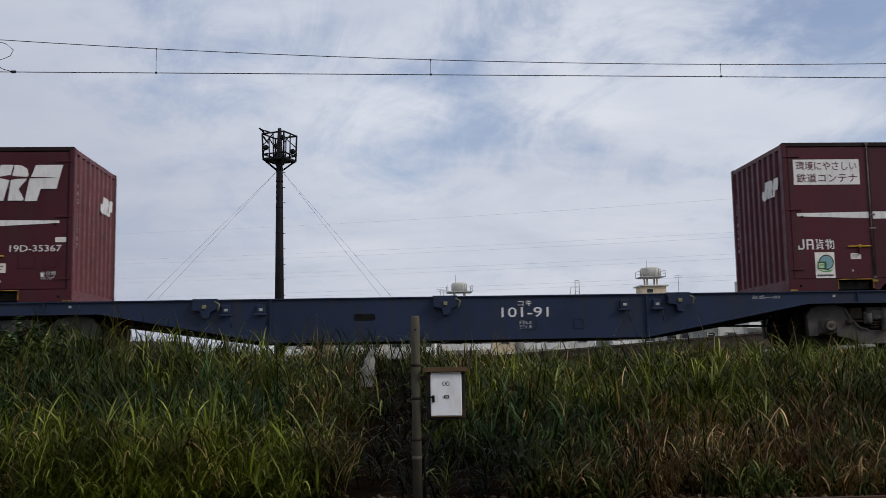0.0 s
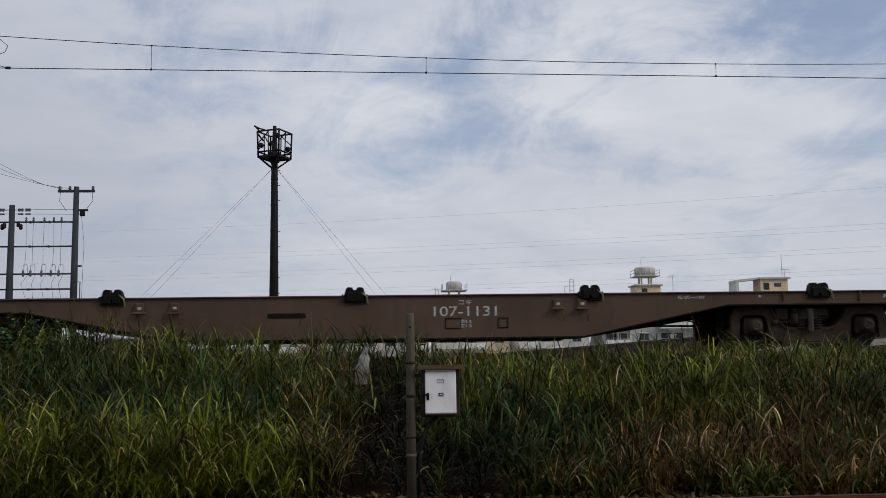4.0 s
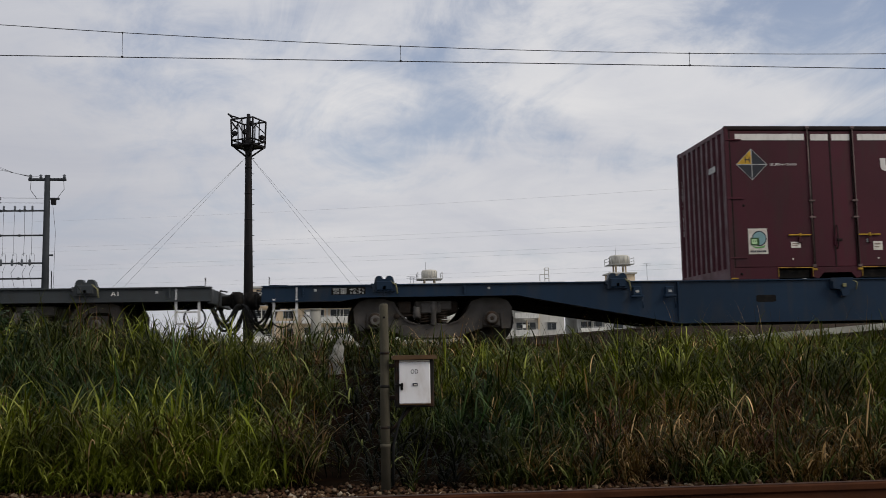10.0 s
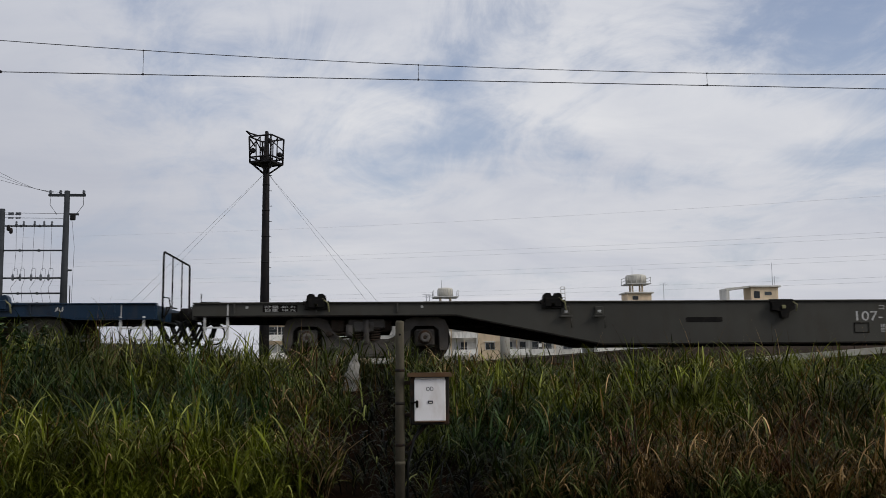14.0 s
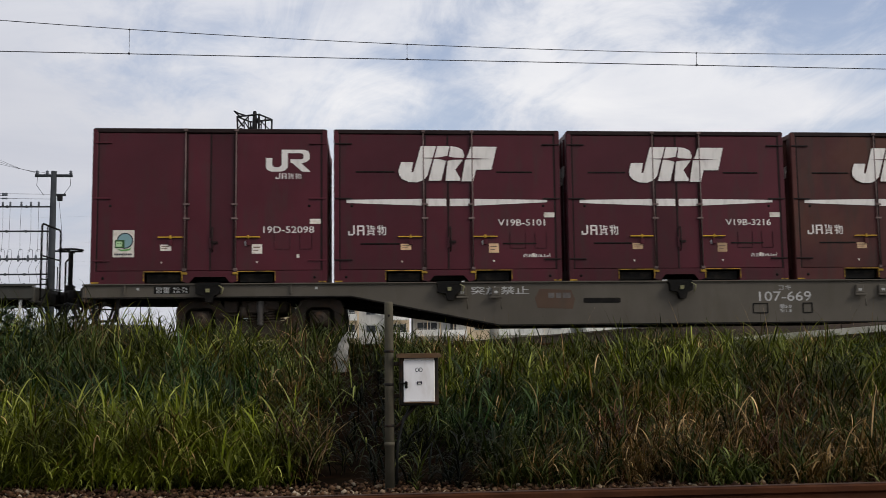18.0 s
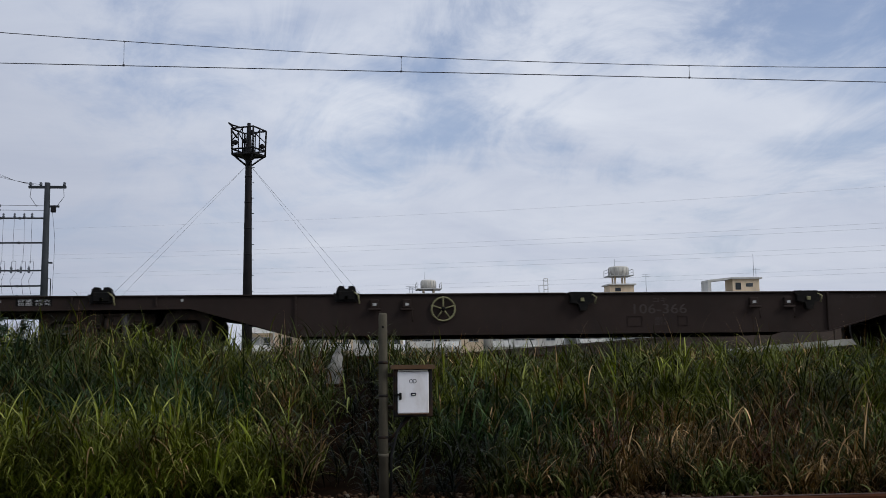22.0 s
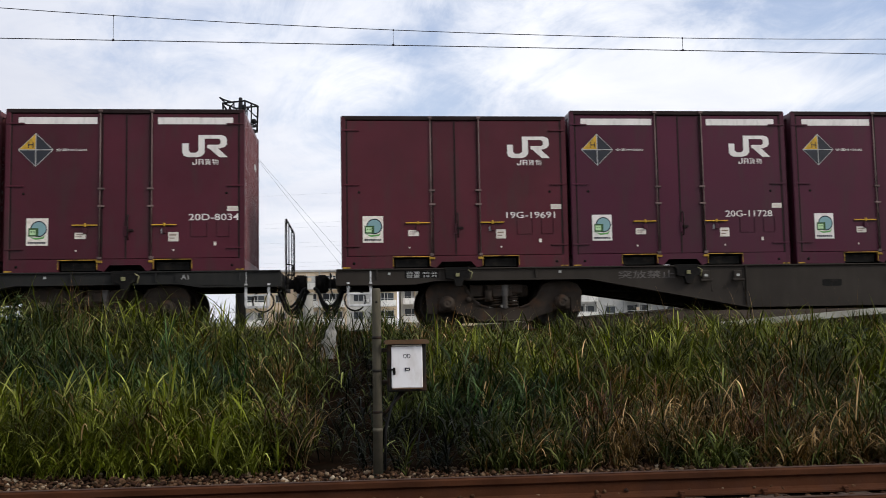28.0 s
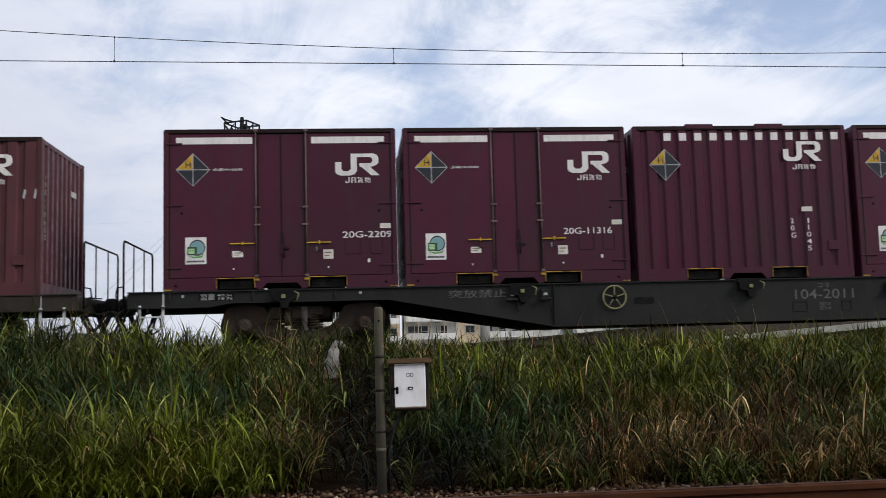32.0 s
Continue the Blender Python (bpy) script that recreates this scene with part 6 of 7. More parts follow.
def diamond(root, H, cx, y, faded=False):
    cz, r = H - 0.66, 0.25
    edge = part("height_mark", Geo().prism([(cx - r - 0.02, cz), (cx, cz - r - 0.02), (cx + r + 0.02, cz), (cx, cz + r + 0.02)], y - 0.003, y), "dull_white", root, "yellow and dark diamond height mark")
    k = 0.008
    yel = [(cx - r, cz + k), (cx - k, cz + k), (cx - k, cz + r)]
    part("field", Geo().prism(yel, y - 0.006, y - 0.0035), "yellow", edge)
    for sx, sz in ((1, 1), (1, -1), (-1, -1)):
        part("field", Geo().prism([(cx + sx * k, cz + sz * k), (cx + sx * r, cz + sz * k), (cx + sx * k, cz + sz * r)], y - 0.006, y - 0.0035), "maroon_dark" if faded and sz < 0 else "slate", edge)
    part("lettering", lettering("H", 0.10, "navy", 0.085), None, edge, at=(cx - 0.075, y - 0.0085, cz + 0.08))


def roll(root, x):
    ROLLING.append((root, x))
    return root


# ---------------------------------------------------------------- wagons
def bogie(wagon, x, paint, style):
    b = part("bogie", Geo().box(-0.42, 0.42, -0.90, 0.90, 0.60, 0.80, 0.03).box(-0.16, 0.16, -0.95, 0.95, 0.50, 0.62, 0.02).turned([(0.80, 0.22), (0.90, 0.22)], (0, 0, 0), "z", 16), "bogie_dark", wagon, "steel bogie with side frames and springs", at=(x, 0, 0))
    key = "frame" + style + paint
    if key not in BODY_CACHE:
        if style == "sag":
            out = [(-1.27, 0.34), (-1.30, 0.68), (-1.22, 0.80), (-1.08, 0.845), (-0.80, 0.85), (-0.66, 0.79), (-0.57, 0.62), (-0.42, 0.47), (-0.26, 0.42), (0.26, 0.42), (0.42, 0.47), (0.57, 0.62), (0.66, 0.79), (0.80, 0.85), (1.08, 0.845), (1.22, 0.80), (1.30, 0.68), (1.27, 0.34), (1.12, 0.34), (1.10, 0.60), (0.82, 0.60), (0.80, 0.34), (0.62, 0.30), (0.42, 0.21), (-0.42, 0.21), (-0.62, 0.30), (-0.80, 0.34), (-0.82, 0.60), (-1.10, 0.60), (-1.12, 0.34)]
        else:
            out = [(-1.32, 0.30), (-1.34, 0.66), (-1.28, 0.79), (-1.16, 0.83), (-0.74, 0.83), (-0.62, 0.76), (-0.54, 0.56), (-0.36, 0.48), (0.36, 0.48), (0.54, 0.56), (0.62, 0.76), (0.74, 0.83), (1.16, 0.83), (1.28, 0.79), (1.34, 0.66), (1.32, 0.30), (1.20, 0.30), (1.18, 0.62), (1.10, 0.69), (0.80, 0.69), (0.72, 0.62), (0.70, 0.30), (0.48, 0.24), (-0.48, 0.24), (-0.70, 0.30), (-0.72, 0.62), (-0.80, 0.69), (-1.10, 0.69), (-1.18, 0.62), (-1.20, 0.30)]
        for side, sy in (("n", -1), ("f", 1)):
            BODY_CACHE[key + side] = Geo().prism(out, sy * 0.965 - 0.055, sy * 0.965 + 0.055).mesh("side_frame", paint)
            for q, cx in enumerate((-0.95, 0.95)):
                box = Geo().box(cx - 0.16, cx + 0.16, sy * 0.95 - 0.07, sy * 0.95 + 0.07, 0.36, 0.64, 0.03)
                if sy < 0:
                    box.turned([(-1.13, 0.045), (-1.12, 0.075), (-1.075, 0.10), (-1.065, 0.125), (-0.99, 0.13)], (cx, 0, 0.50), "y", 14)
                else:
                    box.turned([(0.99, 0.13), (1.075, 0.10), (1.12, 0.07)], (cx, 0, 0.50), "y", 14)
                BODY_CACHE[key + "a%d" % q + side] = box.mesh("axle_box", paint)
            for q, cx in enumerate((-0.14, 0.14)):
                sp = Geo()
                for k in range(5):
                    z = 0.435 + k * 0.042
                    sp.tube([(cx + 0.085 * math.cos(a), sy * 0.965 + 0.085 * math.sin(a), z + 0.042 * i / 12) for i, a in enumerate([w * math.tau / 12 for w in range(13)])], 0.014, 5)
                BODY_CACHE[key + "s%d" % q + side] = sp.mesh("coil_spring", "bogie_dark")
            BODY_CACHE[key + "t" + side] = Geo().box(-0.30, 0.30, sy * 0.965 - 0.10, sy * 0.965 + 0.10, 0.65, 0.80, 0.02).mesh("spring_seat", paint)
            BODY_CACHE[key + "l" + side] = Geo().box(-0.46, 0.46, sy * 0.965 - 0.10, sy * 0.965 + 0.10, 0.195, 0.225, 0.006).prism([(-0.85, 0.85), (-0.64, 0.795), (-0.55, 0.625), (-0.41, 0.485), (-0.26, 0.435), (-0.26, 0.415), (-0.43, 0.46), (-0.58, 0.61), (-0.67, 0.78), (-0.85, 0.83)], sy * 0.965 - 0.085, sy * 0.965 + 0.085).prism([(0.85, 0.85), (0.64, 0.795), (0.55, 0.625), (0.41, 0.485), (0.26, 0.435), (0.26, 0.415), (0.43, 0.46), (0.58, 0.61), (0.67, 0.78), (0.85, 0.83)], sy * 0.965 - 0.085, sy * 0.965 + 0.085).mesh("frame_flange", paint)
            BODY_CACHE[key + "e" + side] = Geo().box(-0.21, 0.12, sy * 1.02 - 0.06, sy * 1.02 + 0.06, 0.60, 0.76, 0.015).box(-0.33, -0.21, sy * 1.03 - 0.03, sy * 1.03 + 0.03, 0.52, 0.72, 0.01).turned([(0.53, 0.03), (0.56, 0.055), (0.70, 0.055)], (-0.27, sy * 1.08, 0), "z", 10).mesh("bolster_end", "damper" if paint == "bogie" else paint)
            br = Geo()
            br.box(-0.58, -0.36, sy * 1.0 - 0.05, sy * 1.0 + 0.05, 0.60, 0.80, 0.02)
            br.tube([(-0.62, sy * 1.03, 0.56), (-0.2, sy * 1.03, 0.58)], 0.02, 6)
            br.turned([(-0.05, 0.05), (0.05, 0.05)], (-0.60, sy * 1.03, 0.56), "y", 10)
            BODY_CACHE[key + "b" + side] = br.mesh("brake_gear", "bogie_dark")
            BODY_CACHE[key + "d" + side] = Geo().turned([(0.40, 0.03), (0.42, 0.045), (0.60, 0.045), (0.61, 0.055), (0.79, 0.055)], (0.0, sy * 1.075, 0), "z", 10).mesh("damper", "damper")
            for q, cx in enumerate((-0.95, 0.95)):
                cap = Geo().turned([(sy * 1.128, 0.02), (sy * 1.142, 0.05), (sy * 1.142, 0.078), (sy * 1.12, 0.085)] if sy > 0 else [(-1.12, 0.085), (-1.142, 0.078), (-1.142, 0.05), (-1.128, 0.02)], (cx, 0, 0.50), "y", 14)
                for k in range(3):
                    w = k * math.tau / 3 + 0.5
                    cap.turned([(sy * 1.14 - 0.008, 0.014), (sy * 1.14 + 0.008, 0.014)], (cx + 0.062 * math.cos(w), 0, 0.50 + 0.062 * math.sin(w)), "y", 6)
                BODY_CACHE[key + "c%d" % q + side] = cap.mesh("axle_cap", "damper" if paint == "bogie" else paint)
                BODY_CACHE[key + "r%d" % q + side] = Geo().turned([(min(sy * 1.10, sy * 1.135), 0.115), (max(sy * 1.10, sy * 1.135), 0.108)], (cx, 0, 0.50), "y", 14).mesh("cap_ring", "bogie_dark")
        BODY_CACHE[key] = True
    for side in "nf":
        part("side_frame", BODY_CACHE[key + side], None, b)
        for q in "01":
            part("axle_box", BODY_CACHE[key + "a" + q + side], None, b)
            part("coil_spring", BODY_CACHE[key + "s" + q + side], None, b)
            if side == "n":
                part("cap_ring", BODY_CACHE[key + "r" + q + side], None, b)
                part("axle_cap", BODY_CACHE[key + "c" + q + side], None, b)
        part("spring_seat", BODY_CACHE[key + "t" + side], None, b)
        part("brake_gear", BODY_CACHE[key + "b" + side], None, b)
        part("frame_flange", BODY_CACHE[key + "l" + side], None, b)
        part("bolster_end", BODY_CACHE[key + "e" + side], None, b)
        part("damper", BODY_CACHE[key + "d" + side], None, b)
    if "wheelset" not in BODY_CACHE:
        g = Geo()
        for sy in (-1, 1):
            prof = [(0.50, 0.30), (0.50, 0.452), (0.525, 0.452), (0.535, 0.43), (0.625, 0.425), (0.63, 0.40), (0.60, 0.36), (0.585, 0.20), (0.61, 0.12), (0.66, 0.09), (1.0, 0.07)]
            prof = prof if sy > 0 else [(-a, r) for a, r in prof[::-1]]
            g.turned(prof, (0, 0, 0), "y", 28)
            for k in range(3):
                a = k * math.tau / 3
                g.turned([(sy * 0.60 - 0.006, 0.03), (sy * 0.60 + 0.006, 0.03)], (0.28 * math.cos(a), 0, 0.28 * math.sin(a)), "y", 8)
        g.turned([(-0.52, 0.08), (0.52, 0.08)], (0, 0, 0), "y", 12)
        BODY_CACHE["wheelset"] = g.mesh("wheelset", "wheel")
    for cx in (-0.95, 0.95):
        w = part("wheelset", BODY_CACHE["wheelset"], None, b, at=(cx, 0, 0.50))
        WHEELS.append((w, cx))
    return b


def sill_outline(kind, z_end=0.845):
    """Half outline of the side sill below the deck: (x, z) from the middle to the end."""
    if kind == "104":
        return [(0, 0.385), (3.05, 0.385), (5.75, 0.885), (8.25, 0.885), (8.6, 0.83), (9.83, 0.83)]
    if kind == "106":
        return [(0, 0.42), (4.42, 0.42), (6.05, 0.87), (9.83, 0.86)]
    return [(0, 0.375), (3.25, 0.375), (5.65, 0.86), (9.83, 0.86)]


def wagon(u, kind, paint, number, letter="dull_white", label="", left="", right="", wheel=None, bstyle="sag", bpaint="bogie", stop=0, load="40.7", nx=1.55, lo=-0.24, folded=()):
    root = thing("container_wagon", label, "flat wagon", "wagons of the freight train", at=(u, TRACK_Y, 0))
    half = sill_outline(kind)
    low = [(-x, z) for x, z in half[::-1]] + half[1:]
    YS = -1.19
    for sy in (-1, 1):
        g = Geo().prism([(9.83, DECK - 0.01), (-9.83, DECK - 0.01)] + low, sy * 1.19 - 0.012, sy * 1.19 + 0.012)
        s = part("side_sill", g, paint, root, "fish-bellied steel side sill")
        part("top_flange", Geo().box(-9.85, 9.85, min(sy * 1.235, sy * 1.08), max(sy * 1.235, sy * 1.08), DECK - 0.022, DECK, 0.004), paint, s)
        f = Geo().prism([(x, z - 0.022) for x, z in low] + [(x, z) for x, z in low[::-1]], min(sy * 1.255, sy * 1.05), max(sy * 1.255, sy * 1.05))
        part("bottom_flange", f, paint if kind != "107" else "black", s)
        ribs = {"104": (-3.05, 3.05), "106": (-4.42, 4.42), "107": ()}[kind]
        for x in ribs:
            part("stiffener", Geo().box(x - 0.012, x + 0.012, min(sy * 1.24, sy * 1.2), max(sy * 1.24, sy * 1.2), 0.40, DECK - 0.02, 0.003), paint, s)
        for x in (-9.2, -7.9, -6.6, 6.6, 7.9, 9.2) if sy < 0 else ():
            part("stiffener", Geo().box(x - 0.012, x + 0.012, -1.235, -1.2, 0.90, DECK - 0.02, 0.003), paint, s)
        if kind == "104" and sy < 0:
            part("end_plate", Geo().prism([(8.2, 0.90), (8.55, 0.84), (9.3, 0.84), (9.3, 1.04), (8.2, 1.04)], -1.222, -1.203), paint, s)
    # middle beams and floor
    for sy in (-0.3, 0.3):
        part("centre_beam", Geo().prism([(9.6, 1.0), (-9.6, 1.0), (-9.6, 0.78), (-6.0, 0.74), (-3.4, 0.36), (3.4, 0.36), (6.0, 0.74), (9.6, 0.78)], sy - 0.03, sy + 0.03), "black", root)
    part("floor", Geo().box(-9.78, 9.78, -1.17, 1.17, DECK - 0.05, DECK - 0.026), "black", root)
    for x in (-8.6, -4.9, -3.0, -1.0, 1.0, 3.0, 4.9, 8.6):
        zl = 0.5 if abs(x) < 3.1 else 0.86
        part("cross_beam", Geo().box(x - 0.06, x + 0.06, -1.17, 1.17, zl, 1.0), "black", root)
    for sx in (-1, 1):
        part("end_sill", Geo().box(min(sx * 9.78, sx * 9.86), max(sx * 9.78, sx * 9.86), -1.2, 1.2, 0.80, DECK - 0.03, 0.01), paint, root)
        c = Geo().box(min(sx * 9.6, sx * 10.02), max(sx * 9.6, sx * 10.02), -0.09, 0.09, 0.82, 0.98, 0.02).box(min(sx * 10.0, sx * 10.215), max(sx * 10.0, sx * 10.215), -0.17, 0.14, 0.74, 1.05, 0.05)
        cp = part("coupler", c, "black", root, "black steel knuckle coupler")
        part("coupler_knuckle", Geo().turned([(0.76, 0.085), (1.03, 0.085)], (sx * 10.14, -0.12, 0), "z", 12), "black", cp)
        part("release_lever", Geo().tube([(sx * 9.95, -0.1, 1.05), (sx * 9.95, -0.9, 1.02), (sx * 9.95, -1.1, 0.80), (sx * 9.9, -1.12, 0.62)], 0.013, 6), "black", cp)
        for k, (y, r) in enumerate(((-0.36, 0.20), (-0.55, 0.27), (0.38, 0.24), (-0.72, 0.15), (0.6, 0.30))):
            pts = [(sx * (9.75 + 0.48 * i / 8), y + 0.03 * math.sin(i), 0.80 - (r + 0.16) * math.sin(math.pi * min(1, i / 7.2))) for i in range(9)]
            hz = part("brake_hose", Geo().tube(pts, 0.024, 8), "rubber", root, "hanging rubber brake hose")
            part("hose_cock", Geo().box(pts[0][0] - 0.05, pts[0][0] + 0.05, y - 0.03, y + 0.03, 0.76, 0.84, 0.01), "dull_white" if k == 0 else "black", hz)
        loop = [(sx * (9.55 + 0.17 * math.cos(a)), -0.95, 0.58 + 0.17 * math.sin(a)) for a in [q * math.tau / 16 for q in range(16)]]
        part("hose_loop", Geo().tube(loop, 0.016, 6, True), "rubber", root)
        # step under the corner
        st = Geo()
        xa, xb = sx * 9.30, sx * 9.66
        for x in (xa, xb):
            st.box(x - 0.02, x + 0.02, -1.225, -1.195, 0.50, 0.86, 0.004)
        st.box(min(xa, xb), max(xa, xb), -1.235, -1.165, 0.47, 0.505, 0.004).box(min(xa, xb), max(xa, xb), -1.225, -1.195, 0.66, 0.685, 0.004)
        part("step", st, "step_white" if (left if sx < 0 else right) and paint != "soot" else "black", root, "white painted corner step" if (left if sx < 0 else right) and paint != "soot" else "")
        if (left if sx < 0 else right) and paint != "soot":
            part("corner_stripe", Geo().box(sx * 9.30 - 0.012, sx * 9.30 + 0.012, -1.209, -1.2025, 0.865, DECK - 0.03), "step_white", root)
        dark = left if sx < 0 else right
        if "rail" in dark:
            x, top = sx * 9.93, DECK + (0.83 if kind == "104" else 0.98)
            far = -0.15 if "brake" in dark else 1.12
            hr = Geo().tube([(x, -1.12, DECK - 0.25), (x, -1.12, top - 0.07), (x, -1.10, top - 0.02), (x, -1.05, top), (x, far - 0.07, top), (x, far - 0.02, top - 0.02), (x, far, top - 0.07), (x, far, DECK - 0.25)], 0.017, 8)
            r = part("handrail", hr, "yellow" if "yellow" in dark else "black", root, "tall tubular end handrail")
            for y in (-0.84,) if far < 0 else (-0.4, 0.4):
                part("rail_post", Geo().tube([(x, y, DECK - 0.05), (x, y, top)], 0.012, 6), "black", r)
            if kind != "104":
                part("mid_rail", Geo().tube([(x, -1.12, DECK + 0.47), (x, far, DECK + 0.47)], 0.012, 6), "black", r)
            part("base_loop", Geo().tube([(x, -1.12, DECK + 0.10), (x + sx * 0.10, -1.12, DECK + 0.08), (x + sx * 0.12, -1.12, DECK - 0.05), (x + sx * 0.05, -1.12, DECK - 0.20), (x, -1.12, DECK - 0.22)], 0.012, 6), "black", r)
        if "brake" in dark:
            x, y = sx * 9.90, 0.55
            p = part("brake_stand", Geo().tube([(x, y, DECK - 0.2), (x, y, DECK + 0.68)], 0.04, 10).tube([(x - sx * 0.07, y - 0.05, DECK - 0.1), (x - sx * 0.07, y - 0.05, DECK + 0.5), (x, y, DECK + 0.6)], 0.016, 6).box(x - 0.07, x + 0.07, y - 0.07, y + 0.07, DECK - 0.03, DECK + 0.10, 0.01), "black", root)
            part("brake_handwheel", Geo().tube([(x + 0.20 * math.cos(a), y + 0.20 * math.sin(a), DECK + 0.72) for a in [q * math.tau / 20 for q in range(20)]], 0.017, 6, True).box(x - 0.20, x + 0.20, y - 0.012, y + 0.012, DECK + 0.68, DECK + 0.71).box(x - 0.012, x + 0.012, y - 0.20, y + 0.20, DECK + 0.68, DECK + 0.71), "black", p)
        if "hook" in dark:
            x = sx * 9.74
            part("marker_hook", Geo().tube([(x - sx * 0.3, -1.1, DECK + 0.005), (x, -1.1, DECK + 0.01), (x, -1.1, DECK + 0.15)], 0.011, 6), "black", root)
    # container locks along both edges
    lock = paint if paint in ("blue", "deep_blue", "grey") else "black"
    if "lock" + lock not in BODY_CACHE:
        g = Geo().prism([(-0.18, DECK - 0.12), (0.18, DECK - 0.12), (0.18, DECK - 0.01), (0.165, DECK + 0.02), (0.145, DECK + 0.10), (0.11, DECK + 0.132), (0.04, DECK + 0.128), (0.02, DECK + 0.085), (-0.02, DECK + 0.085), (-0.04, DECK + 0.128), (-0.11, DECK + 0.132), (-0.145, DECK + 0.10), (-0.165, DECK + 0.02), (-0.18, DECK - 0.01)], -0.05, 0.09).box(-0.13, 0.13, -0.075, -0.045, DECK - 0.10, DECK + 0.05, 0.012).box(-0.205, -0.18, -0.06, 0.0, DECK - 0.05, DECK + 0.02, 0.006).box(0.18, 0.205, -0.06, 0.0, DECK - 0.05, DECK + 0.02, 0.006)
        BODY_CACHE["lock" + lock] = g.mesh("container_lock", lock)
        BODY_CACHE["lever"] = Geo().tube([(0.10, -0.055, DECK + 0.05), (0.19, -0.07, DECK - 0.02), (0.21, -0.07, DECK - 0.16)], 0.012, 6).box(-0.03, 0.03, -0.075, -0.045, DECK - 0.09, DECK - 0.03, 0.005).mesh("lock_lever", "lever")
    if "hung" + lock not in BODY_CACHE:
        g = Geo().prism([(-0.19, DECK - 0.05), (0.19, DECK - 0.05), (0.19, DECK - 0.16), (0.10, DECK - 0.20), (0.07, DECK - 0.30), (-0.03, DECK - 0.30), (-0.06, DECK - 0.19), (-0.19, DECK - 0.17)], -0.11, 0.0).box(-0.20, 0.20, -0.05, 0.03, DECK - 0.05, DECK + 0.012, 0.006)
        BODY_CACHE["hung" + lock] = g.mesh("container_lock", lock)
        BODY_CACHE["hung_lever"] = Geo().tube([(0.17, -0.09, DECK - 0.04), (0.24, -0.1, DECK - 0.08), (0.21, -0.1, DECK - 0.19)], 0.011, 6).box(-0.03, 0.03, -0.135, -0.105, DECK - 0.15, DECK - 0.09, 0.005).mesh("lock_lever", "lever")
    for i in range(-2, 3):
        x = i * 3.83 + lo
        shape, lev = ("hung" + lock, "hung_lever") if i in folded else ("lock" + lock, "lever")
        lk = part("container_lock", BODY_CACHE[shape], None, root, "folding container lock, hanging down" if i in folded else "folding container lock", at=(x, -1.20, 0))
        part("lock_lever", BODY_CACHE[lev], None, lk)
        if i not in folded:
            part("container_lock", BODY_CACHE[shape], None, root, at=(x, 1.16, 0))
    for x in {"104": (-3.75, -3.2, 2.68, 3.22), "107": (-3.86, -3.31, 2.83, 3.23), "106": (-3.16, -2.64, 3.14, 3.73)}[kind]:
        t = part("lashing_bracket", Geo().box(x - 0.07, x + 0.07, -1.25, -1.203, 0.84, 0.98, 0.01).box(x - 0.10, x + 0.10, -1.29, -1.24, 0.80, 0.84, 0.008).tube([(x + 0.08, -1.26, 0.82), (x + 0.09, -1.26, 0.62)], 0.009, 5), paint, root)
        part("bracket_plate", Geo().box(x - 0.025, x + 0.03, -1.256, -1.2505, 0.88, 0.92), "dull_white", t)
    # writing and small fittings on the near sill
    yt = YS - 0.0145
    part("lettering", lettering("コキ", 0.085, letter, 0.22), None, root, at=(nx, yt, 0.945))
    part("lettering", lettering(number, 0.16, letter, 0.128 * len(number)), None, root, at=(nx, yt, 0.80))
    part("lettering", lettering("積5.0\n空1.8", 0.13, letter if letter != "white" else "dull_white", 0.2), None, root, at=(nx, yt, 0.60))
    for cx, w in ((1.12, 0.26), (1.93, 0.17)):
        q = Geo()
        for a0, a1, z0, z1 in ((-w / 2, w / 2, 0.675, 0.69), (-w / 2, w / 2, 0.52, 0.535), (-w / 2, -w / 2 + 0.015, 0.535, 0.675), (w / 2 - 0.015, w / 2, 0.535, 0.675)):
            q.box(cx + a0, cx + a1, YS - 0.022, YS - 0.0125, z0, z1)
        part("card_holder", q, "black" if kind == "107" else paint, root)
    slot = Geo()
    w, h = (0.31, 0.032) if kind == "107" else (0.17, 0.045)
    if kind != "106":
        slot.prism([(-1.55 - w, 0.755 - h), (-1.55 - w + h, 0.755 - 1.3 * h), (-1.55 + w - h, 0.755 - 1.3 * h), (-1.55 + w, 0.755 - h), (-1.55 + w, 0.755 + h), (-1.55 + w - h, 0.755 + 1.3 * h), (-1.55 - w + h, 0.755 + 1.3 * h), (-1.55 - w, 0.755 + h)], YS - 0.0165, YS - 0.0125)
        part("lifting_slot", slot, "black", root)
    part("lettering", lettering("形式―" + number.split("-")[0], 0.06, letter if letter != "white" else "dull_white", 0.46), None, root, at=(5.05, yt, 0.985))
    pl = part("load_panel", Geo().box(-8.75, -8.2, YS - 0.016, YS - 0.0125, 0.915, 1.03), "black", root)
    part("lettering", lettering("荷重 " + load + "t\n自重 18.7t", 0.10, "dull_white", 0.5), None, pl, at=(-8.475, YS - 0.0185, 0.972))
    part("lettering", lettering("A1", 0.07, letter, 0.12), None, root, at=(8.35, YS - 0.037 if kind == "104" else yt, 0.975))
    if stop:
        part("lettering", lettering("突放禁止", 0.13, "dull_white" if paint == "tan" else "faint", 0.95), None, root, at=(stop, yt, 0.93))
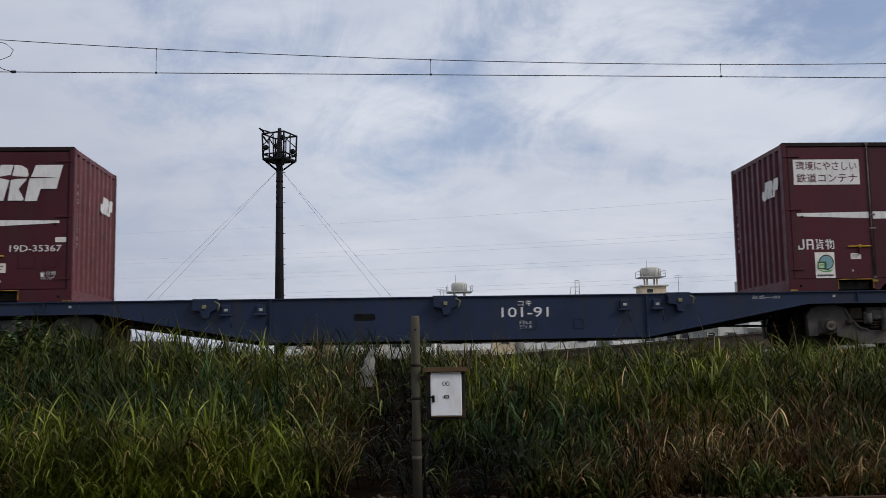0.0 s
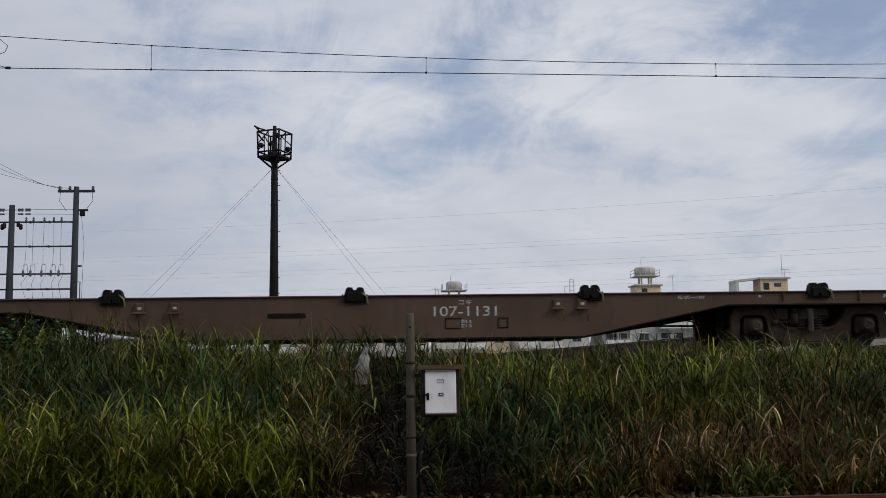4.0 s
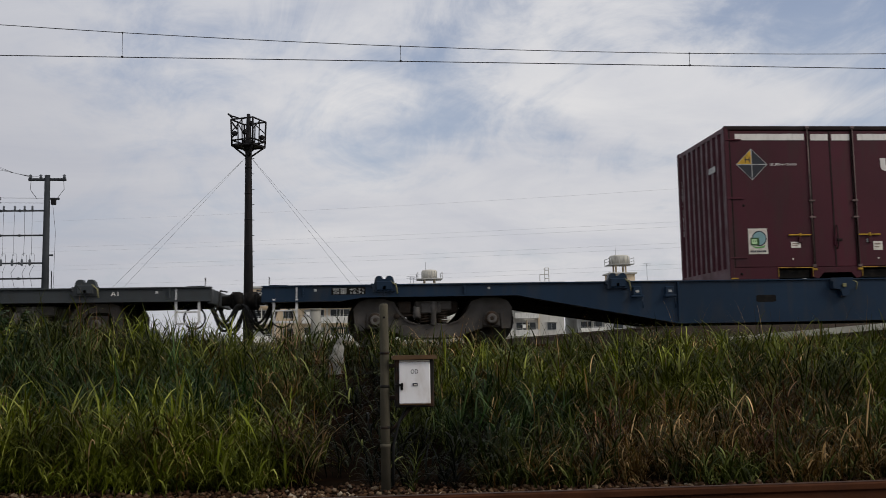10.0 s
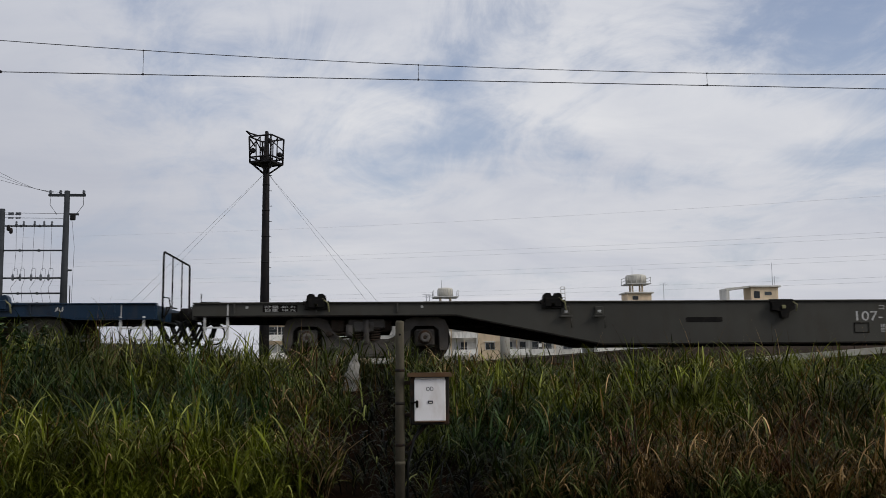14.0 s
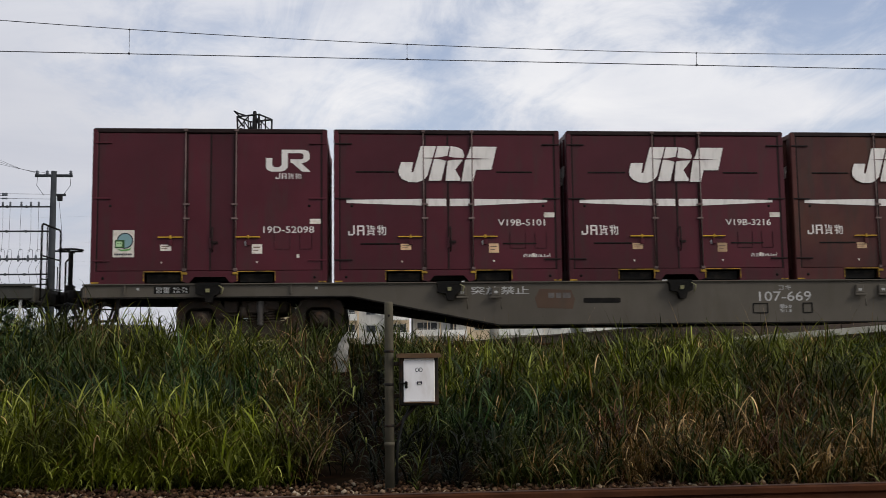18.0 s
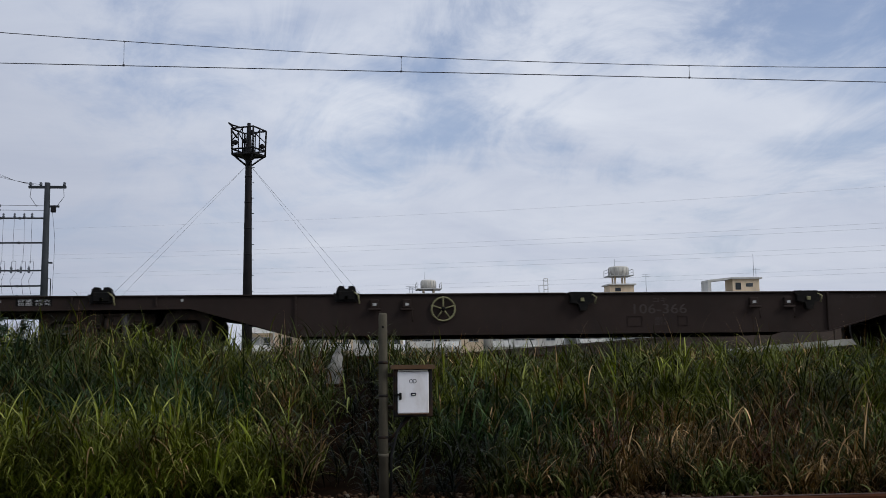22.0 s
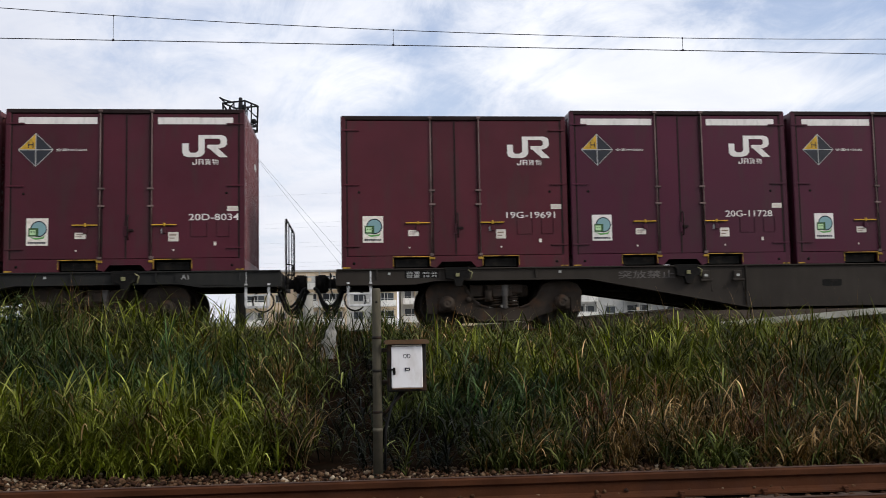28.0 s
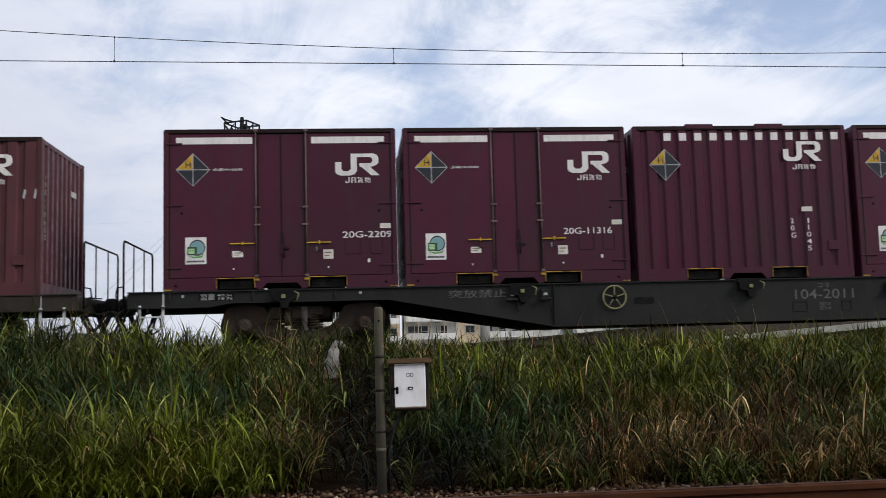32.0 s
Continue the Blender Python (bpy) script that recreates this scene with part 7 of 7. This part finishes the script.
    if paint == "tan":
        pt = part("repaint_patch", Geo().prism([(-2.62, 0.64), (-2.04, 0.62), (-2.0, 0.78), (-2.06, 0.93), (-2.58, 0.95), (-2.66, 0.80)], YS - 0.0145, YS - 0.0125), "brown", root, "brown overpainted patch")
        for a, w in ((-2.44, 0.10), (-2.31, 0.08), (-2.20, 0.13)):
            part("worn_writing_bar", Geo().box(a, a + w, YS - 0.0165, YS - 0.015, 0.80, 0.885), "faint", pt)
    for x in (-9.0, -6.2, 6.2, 9.0):
        part("reflector", Geo().box(x - 0.02, x + 0.02, YS - 0.019, YS - 0.0125, 0.97, 1.01, 0.002), "dull_white", root)
    if wheel:
        c = (-2.05, -1.235, 0.82)
        hw = Geo().tube([(c[0] + 0.19 * math.cos(a), c[1], c[2] + 0.19 * math.sin(a)) for a in [q * math.tau / 24 for q in range(24)]], 0.016, 6, True)
        hb = part("side_handwheel", hw, wheel, root, "five-spoked brake handwheel on the sill")
        for k in range(5):
            a = k * math.tau / 5 + 1.57
            part("spoke", Geo().tube([(c[0], c[1], c[2]), (c[0] + 0.19 * math.cos(a), c[1], c[2] + 0.19 * math.sin(a))], 0.012, 6), wheel, hb)
        part("hub", Geo().turned([(c[1] - 0.02, 0.035), (-1.2, 0.035)], (c[0], 0, c[2]), "y", 10), "black", hb)
    # under-floor pieces
    part("brake_rod", Geo().tube([(-6.0, -0.6, 0.70), (6.0, -0.6, 0.52)], 0.02, 6), "black", root)
    part("air_tank", Geo().turned([(-0.8, 0.02), (-0.78, 0.15), (0.6, 0.15), (0.62, 0.02)], (1.2, 0.55, 0.62), "x", 14), "black", root)
    for x in (-7.1, 7.1):
        bogie(root, x, bpaint, bstyle)
    roll(root, u)
    return root


M["leafdark"] = material("sticker_dark_green", (0.035, 0.09, 0.03), 0.5, 0, 0.1, 5, 90, 0.0)
M["ecopale"] = material("sticker_pale_green", (0.42, 0.60, 0.34), 0.5, 0, 0.1, 5, 90, 0.0)
M["maroon_dark"] = material("dark_red_lettering", (0.10, 0.02, 0.025), 0.5, 0, 0.1, 5, 90, 0.0)

RED = "maroon steel freight container with "
wagon(1.09, "104", "deep_blue", "101-91", "white", "dark blue flat wagon carrying two containers on its ends", right="rail", load="40.5", nx=1.05, lo=-0.25, folded=(-1, 0, 1))
wagon(21.63, "107", "brown", "107-1131", "dull_white", "dusty brown empty flat wagon", right="rail brake", bstyle="box", bpaint="bogie_dark", load="40.7", nx=1.32, lo=-0.46)
wagon(42.09, "106", "grey", "106-296", "white", "grey empty flat wagon with yellow handwheel", left="rail yellow", right="hook", wheel="yellow", bstyle="box", load="40.7", lo=0.25)
wagon(62.58, "104", "blue", "104-322", "white", "blue flat wagon carrying one container in the middle", left="hook", right="rail", load="40.5", folded=(0,))
wagon(82.85, "107", "greygreen", "107-1613", "dull_white", "weathered grey empty flat wagon", left="hook", right="rail brake", bstyle="box", load="40.7", folded=(0,))
wagon(103.30, "107", "tan", "107-669", "dull_white", "dusty tan-grey flat wagon fully loaded with containers", right="rail brake", bstyle="box", bpaint="bogie_dark", stop=-3.23, load="40.7", folded=(-2, -1, 0, 1, 2))
wagon(123.91, "106", "soot", "106-366", "ghost", "sooty dark brown empty flat wagon", left="rail", right="hook", wheel="lever", bpaint="bogie_dark", bstyle="box", load="40.7", lo=0.22, folded=(0, 1))
wagon(144.43, "104", "darkgreen", "104-1922", "dull_white", "dark green-grey flat wagon fully loaded with containers", right="rail", bpaint="bogie_dark", load="40.5", folded=(-2, -1, 0, 1, 2))
wagon(165.01, "104", "olive", "104-2066", "faint", "dark olive flat wagon fully loaded with containers", left="hook", right="rail", bpaint="bogie_dark", stop=-4.74, load="40.5", folded=(-2, -1, 0, 1, 2))
wagon(185.48, "104", "darkgreen", "104-2011", "faint", "dark green-grey flat wagon with a row of containers", left="rail", right="rail", wheel="lever", bpaint="bogie_dark", stop=-4.3, load="40.5", folded=(-2, -1, 0, 1, 2), lo=0.24)

container("eco", "19D-35367", -8.80, 2.5, "maroon", RED + "slogan board at the blue wagon's end", ("volume",))
container("eco", "19D-80454", 6.54, 2.5, "maroon", RED + "slogan board, alone on the blue wagon", ("volume",))
container("tall", "20D-5823", 60.43, 2.6, "plum", RED + "white bands, alone on the blue wagon", ("four", "papers"))
container("plain", "19D-52098", 93.56, 2.5, "maroon", RED + "smooth doors and a round green sticker")
for num, u in (("V19B-5101", 97.38), ("V19B-3216", 101.21), ("V19B-5318", 105.06), ("V19B-6742", 108.92)):
    container("vent", num, u, 2.5, "brownred" if num[-2:] == "18" else "maroon", "faded red-brown ventilated steel freight container with white stripe", ("scraped",) if num[-2:] == "18" else (), ends_paint=(None, "brownred"))
container("plain", "19D-51686", 134.66, 2.5, "maroon", RED + "smooth doors and a round green sticker")
container("eco", "19D-40165", 138.53, 2.5, "maroon", RED + "a slogan board and white stripe", ("volume",))
container("tall", "20D-6720", 142.39, 2.6, "plum", RED + "white top bands and yellow diamond", ("four",))
container("tall", "20D-4410", 146.19, 2.6, "plum", RED + "white top bands and faded diamond", ("four", "faded"))
container("tall", "20D-8034", 150.00, 2.6, "plum", RED + "white top bands and yellow diamond", ())
container("plain", "19G-19691", 155.25, 2.5, "maroon", RED + "smooth doors and a yellowed sticker")
for num, u in (("20G-11728", 159.03), ("20G-11012", 162.86), ("20G-11211", 166.70)):
    container("tall", num, u, 2.6, "purple", RED + "white top bands and blue-green sticker", ("bluewhite",))
container("ribbed", ("19G", "19652"), 170.59, 2.5, "russet", "russet red corrugated steel freight container with scraped corner", ends_paint=(None, "plum"))
container("tall", "20G-2209", 176.18, 2.6, "purple", "maroon steel freight container with dark blue end wall", ("bluewhite",), ends_paint=("end_navy", None))
container("tall", "20G-11316", 180.01, 2.6, "purple", RED + "white top bands and blue-green sticker", ("bluewhite",))
container("ribbed", ("20G", "11045"), 183.86, 2.6, "purple", "maroon corrugated steel freight container with broken white band", ("stripes", "diamond"))
container("tall", "20G-11420", 187.71, 2.6, "purple", RED + "white top bands and blue-green sticker", ("bluewhite",))


# ---------------------------------------------------------------- what moves
def motions():
    times = [0.5 * i for i in range(65)]
    for ob, x in ROLLING:
        z, y = ob.location.z, ob.location.y
        walk(ob, [(t, pose(x + run(t), y, z)) for t in times])
    turns = [(0.1 * i, math.degrees(run(0.1 * i) / 0.43)) for i in range(321)]
    for w, cx in WHEELS:
        walk(w, [(t, pose(cx, 0, 0.50, 0, a % 360, 0)) for t, a in turns])


motions()
